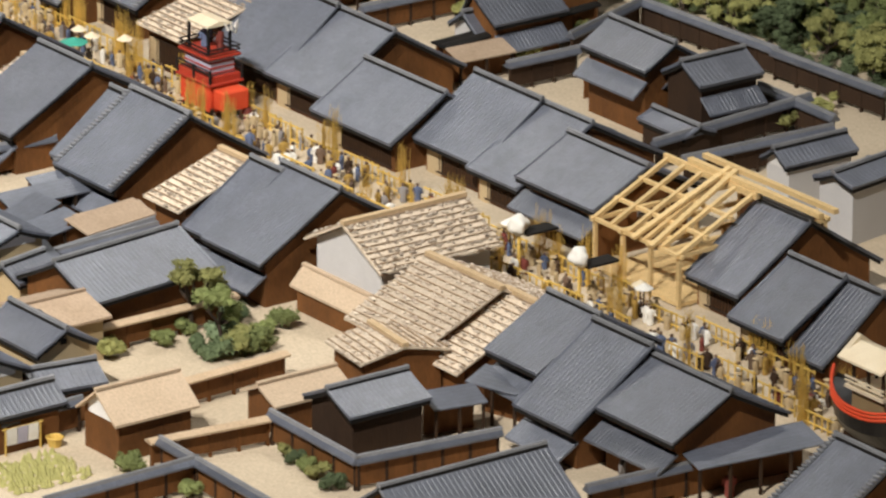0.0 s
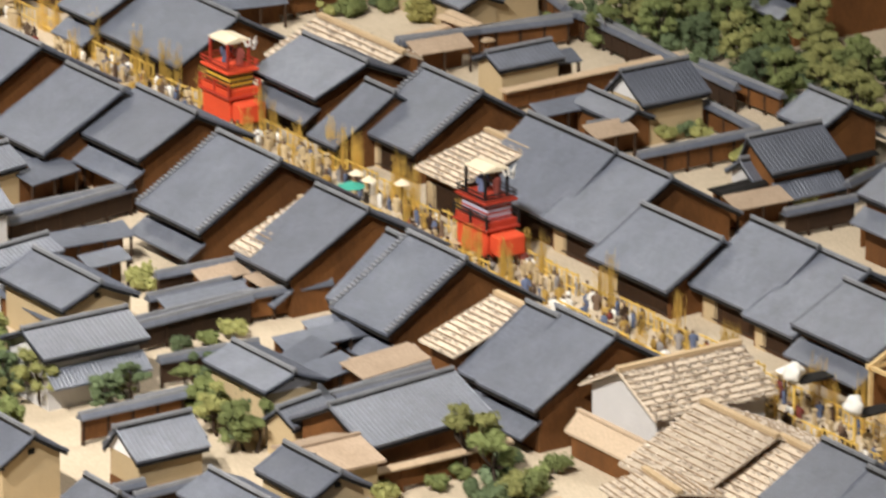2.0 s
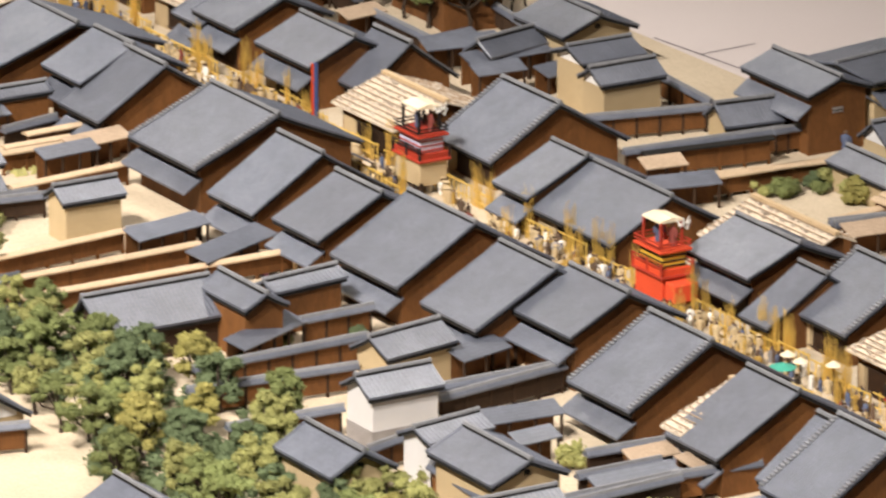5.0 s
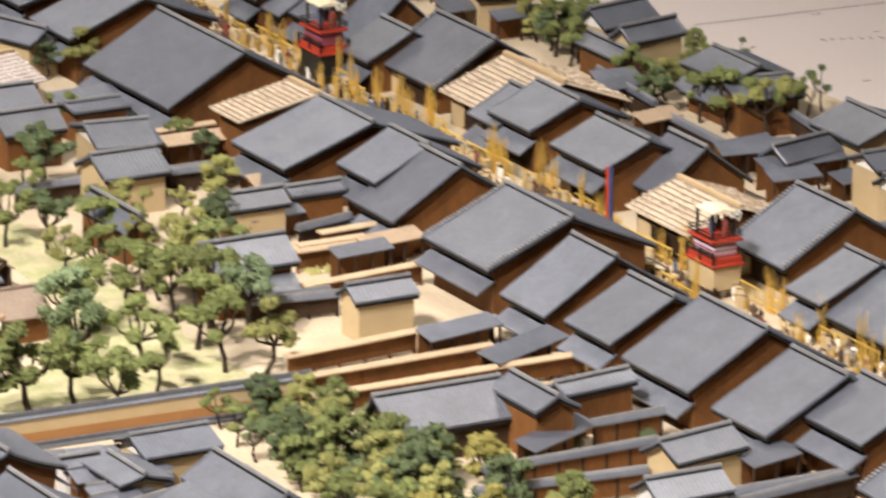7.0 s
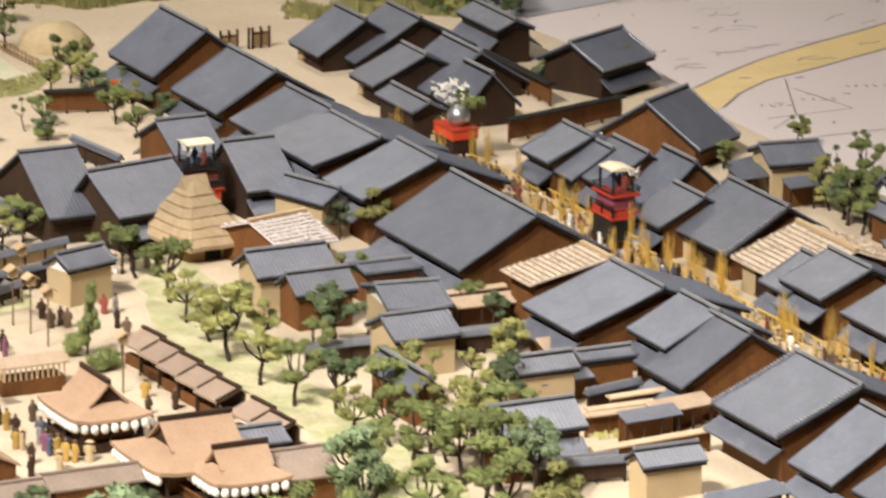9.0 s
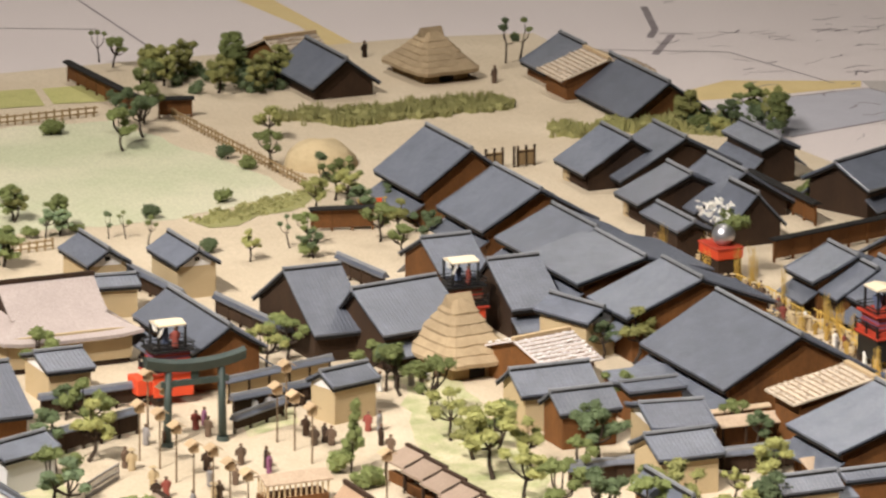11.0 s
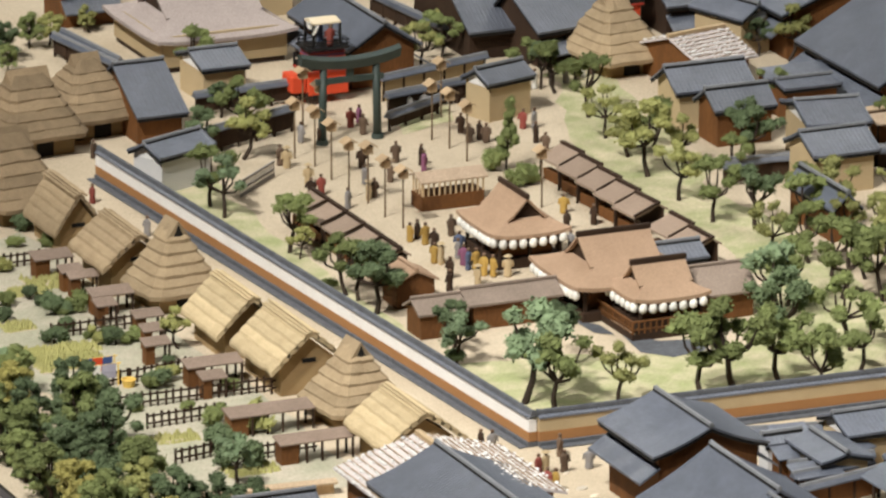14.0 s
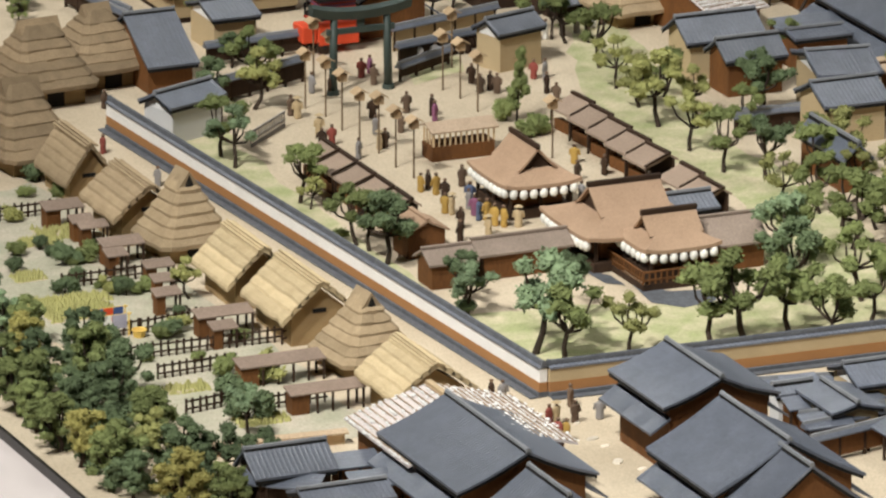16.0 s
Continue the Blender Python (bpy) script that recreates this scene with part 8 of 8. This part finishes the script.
STREET = random.Random(11)
for k in range(62):
    y = -160 + k * 4.1
    if y > 84:
        break
    drift = 0.018 * (y + 80)
    bamboo_rail(26.3 + drift + STREET.uniform(-0.5, 0.4), y, 3.8, STREET.uniform(1.0, 1.5), STREET.random() < 0.8)
    if STREET.random() < 0.8:
        bamboo_rail(22.6 + drift + STREET.uniform(-0.4, 0.4), y + 1.5, 3.6, STREET.uniform(1.0, 1.5), STREET.random() < 0.5)
def crowd(places):
    """Figures packed along the street, too close to be told apart."""
    verts, faces, slots = [], [], []
    for x, y, c, size in places:
        me = FIGURES[c][0]
        m = pose(x * S, y * S, 0, 0, 0, STREET.uniform(0, 360)) @ Matrix.Diagonal((size * 1.15, size * 1.15, size, 1))
        first = len(verts)
        verts += [m @ v.co for v in me.vertices]
        for f in me.polygons:
            faces.append([first + i for i in f.vertices])
            slots.append(c if f.material_index == 0 else len(CLOTHES))
    me = bpy.data.meshes.new("figure_crowd")
    me.from_pydata(verts, [], faces)
    for m in (*CLOTHES, SKIN):
        me.materials.append(m)
    me.polygons.foreach_set("material_index", slots)
    tagged(new("figure_crowd", me), "crowd of small clay figures in mixed clothes along the street", "figurines", kind="stuff")


PACKED = []
for k in range(880):
    # the crowd keeps to both sides of the street
    y = STREET.uniform(-160, 84)
    x = (STREET.gauss(23.2, 0.45) if k % 5 < 2 else STREET.gauss(25.6, 0.5) if k % 5 < 4 else STREET.uniform(22.8, 26.4)) + 0.018 * (y + 80)
    who, size = STREET.choice((0, 0, 1, 1, 2, 2, 2, 2, 3, 3, 5, 5, 7, 8, 4, 9, 9, 9)), STREET.uniform(0.66, 0.86)
    if k < 150:
        figure(x, y, who, size=size)
    else:
        PACKED.append((x, y, who, size))
crowd(PACKED)
for x, y, c in ((21.54, 92.46, 7), (27.86, 88.91, 0), (21.99, 92.87, 2), (27.66, 89.43, 0), (27.90, 88.31, 7), (15.98, -146.55, 5), (14.84, -149.05, 1), (16.16, -150.00, 8), (10.79, -151.59, 4), (7.42, -145.94, 8), (6.66, -25.58, 6), (8.88, -26.02, 2), (-11.46, -41.36, 8)):
    figure(x, y, c)
# at the shrine
for x, y, c in (
    (-36.75, 47.16, 0), (-36.57, 46.26, 2), (-36.81, 41.46, 2), (-36.94, 38.61, 4), (-37.74, 38.63, 7), (-36.49, 34.58, 8), (-34.12, 36.27, 2), (-33.56, 36.52, 0), (-31.41, 44.05, 7), (-32.84, 40.08, 8), (-32.99, 52.22, 8), (-31.87, 51.23, 7), (-27.92, 54.62, 4), (-27.78, 52.51, 0), (-26.85, 55.52, 6), (-28.49, 44.44, 0), (-27.04, 42.99, 7), (-27.44, 41.52, 6), (-30.93, 39.75, 0), (-20.84, 49.88, 7), (-21.30, 47.20, 0), (-20.12, 46.69, 0), (-20.28, 47.61, 7), (-16.00, 49.16, 4), (-15.21, 48.82, 8), (-16.67, 45.21, 7), (-16.94, 42.81, 0),
):
    figure(x, y, c)
for x, y, c in (
    (-34.80, 25.53, 7), (-35.57, 25.09, 5), (-34.83, 24.00, 5), (-34.79, 22.44, 7), (-36.06, 19.47, 5), (-35.72, 19.02, 2), (-36.49, 15.58, 7), (-32.26, 25.22, 0), (-34.05, 19.83, 8), (-34.34, 18.13, 6), (-34.48, 16.98, 1), (-33.30, 21.34, 1), (-34.00, 15.26, 5), (-33.51, 14.76, 5), (-32.55, 14.34, 2), (-33.96, 16.76, 5), (-35.39, 13.17, 2), (-37.78, 12.70, 7), (-22.40, 27.26, 5), (-23.98, 23.22, 0), (-21.57, 23.76, 7), (-25.72, 18.55, 8), (-26.54, 18.90, 0),
    (-48.87, 54.51, 0), (-53.21, 43.34, 4), (-52.54, 33.92, 8), (-50.05, -21.04, 7), (-49.55, -21.78, 8), (-50.26, -28.32, 7), (-48.79, -27.67, 4), (-48.20, -27.54, 2), (-46.88, -27.59, 0), (-49.43, -30.58, 4), (-49.02, -31.01, 5), (-45.08, -27.59, 8), (-45.80, -24.43, 0), (33.90, 163.14, 7), (40.60, 149.33, 0), (57.71, -21.31, 1),
):
    figure(x, y, c)
# walkers behind the gateway
for k in range(16):
    figure(-22.5 + 1.2 * k + STREET.uniform(-0.4, 0.4), 56.5 + 0.3 * k + STREET.uniform(-0.5, 0.5), STREET.choice((0, 3, 7, 8)))


# ---- timber frame of a house being built ----
def timber_frame(x, y, length, zr, run, ze):
    """Posts, beams, purlins and rafters of a gabled house, with no roof on yet."""
    f = root("timber_frame", x, y)
    a, b = -length / 2, length / 2
    p = part("post", box(-0.12, 0.12, -0.12, 0.12, 0, ze), GOLDWOOD, f, at=(-run, a, 0))
    for px in (-run, 0, run):
        for k in range(4):
            if px > -run or k:
                again("post", p, f, (px, a + length * k / 3, 0))
    r = part("rafter", box(-0.13, 0.13, -0.13, 0.13, 0, math.hypot(run, zr - ze)), GOLDWOOD, f, at=(-run, a, ze))
    tilt = math.degrees(math.atan2(run, zr - ze))
    r.matrix_basis = pose(-run * S, a * S, ze * S, 0, tilt, 0)
    for k in range(6):
        for s in (-1, 1):
            if k or s > 0:
                again("rafter", r, f, (s * run, a + length * k / 5, ze), (0, -s * tilt, 0))
    for u in (0, 0.33, 0.66, 1):
        for s in (-1, 1):
            px, pz = s * run * (1 - u), ze + (zr - ze) * u
            part("purlin", box(px - 0.12, px + 0.12, a - 0.4, b + 0.4, pz - 0.1 + 0.1 * s, pz + 0.12 + 0.1 * s), GOLDWOOD, f)
    for k in range(4):
        yy = a + length * k / 3
        part("tie_beam", box(-run - 0.3, run + 0.3, yy - 0.13, yy + 0.13, ze - 0.2, ze + 0.06), GOLDWOOD, f)
    for o in (-0.35, 0.75):
        m = part("loose_plank", box(-0.1, 0.1, -0.2, 0.2, -0.6, math.hypot(run, zr - ze) + 0.9), GOLDWOOD, f)
        m.matrix_basis = pose(-(run + 0.1) * S, (o * 1.6 - 1.6) * S, (ze + 0.35) * S, 0, tilt, 0) @ pose(0, 0, 0, 5 if o > 0 else -4, 0, 0)
    for k, o in enumerate((0.2, 0.75)):
        part("long_plank", box(o - 0.2, o + 0.2, -3, b - a + 1.5, zr + 0.25, zr + 0.55), GOLDWOOD, f, at=(0.6 * k, -length * 0.9, 0.05 * k))
    part("floor_deck", box(-run, run, a, b, 0.1, 0.35), GOLDWOOD, f)
    part("wall_board", box(run - 0.1, run, a, b, 0.35, ze), BROWN, f)
    return tagged(f, "open timber frame of a house being built", "building frame")


timber_frame(33.08, -121.14, 8.40, 6.20, 5.64, 3.49)
for c in ((23.03, -115.03), (22.50, -121.87)):
    g = root("festival_arch", c[0], c[1])
    bm = bmesh.new()
    bmesh.ops.create_icosphere(bm, subdivisions=3, radius=0.66, matrix=Matrix.Translation((0, 0, 3.3)))
    for v in bm.verts:
        v.co += (v.co - Vector((0, 0, 3.3))) * 0.55 * noise.noise(v.co * 1.7 + Vector((c[0], 0, 0)))
    part("cloth_bundle", bm, PAPER, g, "white cloth bundle", smooth=True)
    bm = bmesh.new()
    rod(bm, (0, 0, 0), (0, 0, 3.0), 0.11, 0.09, 8)
    part("column", bm, BAMBOO, g)
    part("roof_board", box(0.2, 2.6, -0.6, 0.6, 2.7, 2.85), EAVE, g)
    tagged(g, "white-wrapped festival post with a dark board roof", "festival post")


def lane_stone(x, y, r, turn):
    """A flat slab of stone lying on the lane."""
    bm = bmesh.new()
    ring = [(r * (1 + 0.25 * noise.noise((k * 1.7, x, y))) * math.cos(k * math.tau / 7), 0.6 * r * math.sin(k * math.tau / 7)) for k in range(7)]
    low, top = [[bm.verts.new((u * q, v * q, z)) for u, v in ring] for q, z in ((1, 0), (0.9, 0.1))]
    for k in range(7):
        bm.faces.new((low[k], low[(k + 1) % 7], top[(k + 1) % 7], top[k]))
    bm.faces.new(top)
    tagged(part("lane_stone", bm, STONE, None, at=(x, y, 0), turn=turn), "flat pale stone lying on the sandy lane", "stone", "lane stones")


for x, y, r, turn in ((-47.23, -31.23, 0.50, 20), (-47.62, -36.12, 0.60, 60), (-46.79, -38.11, 0.40, 10), (-48.15, -40.36, 0.30, 80), (-46.89, -27.93, 0.30, 40), (-47.11, -32.94, 0.35, 0)):
    lane_stone(x, y, r, turn)
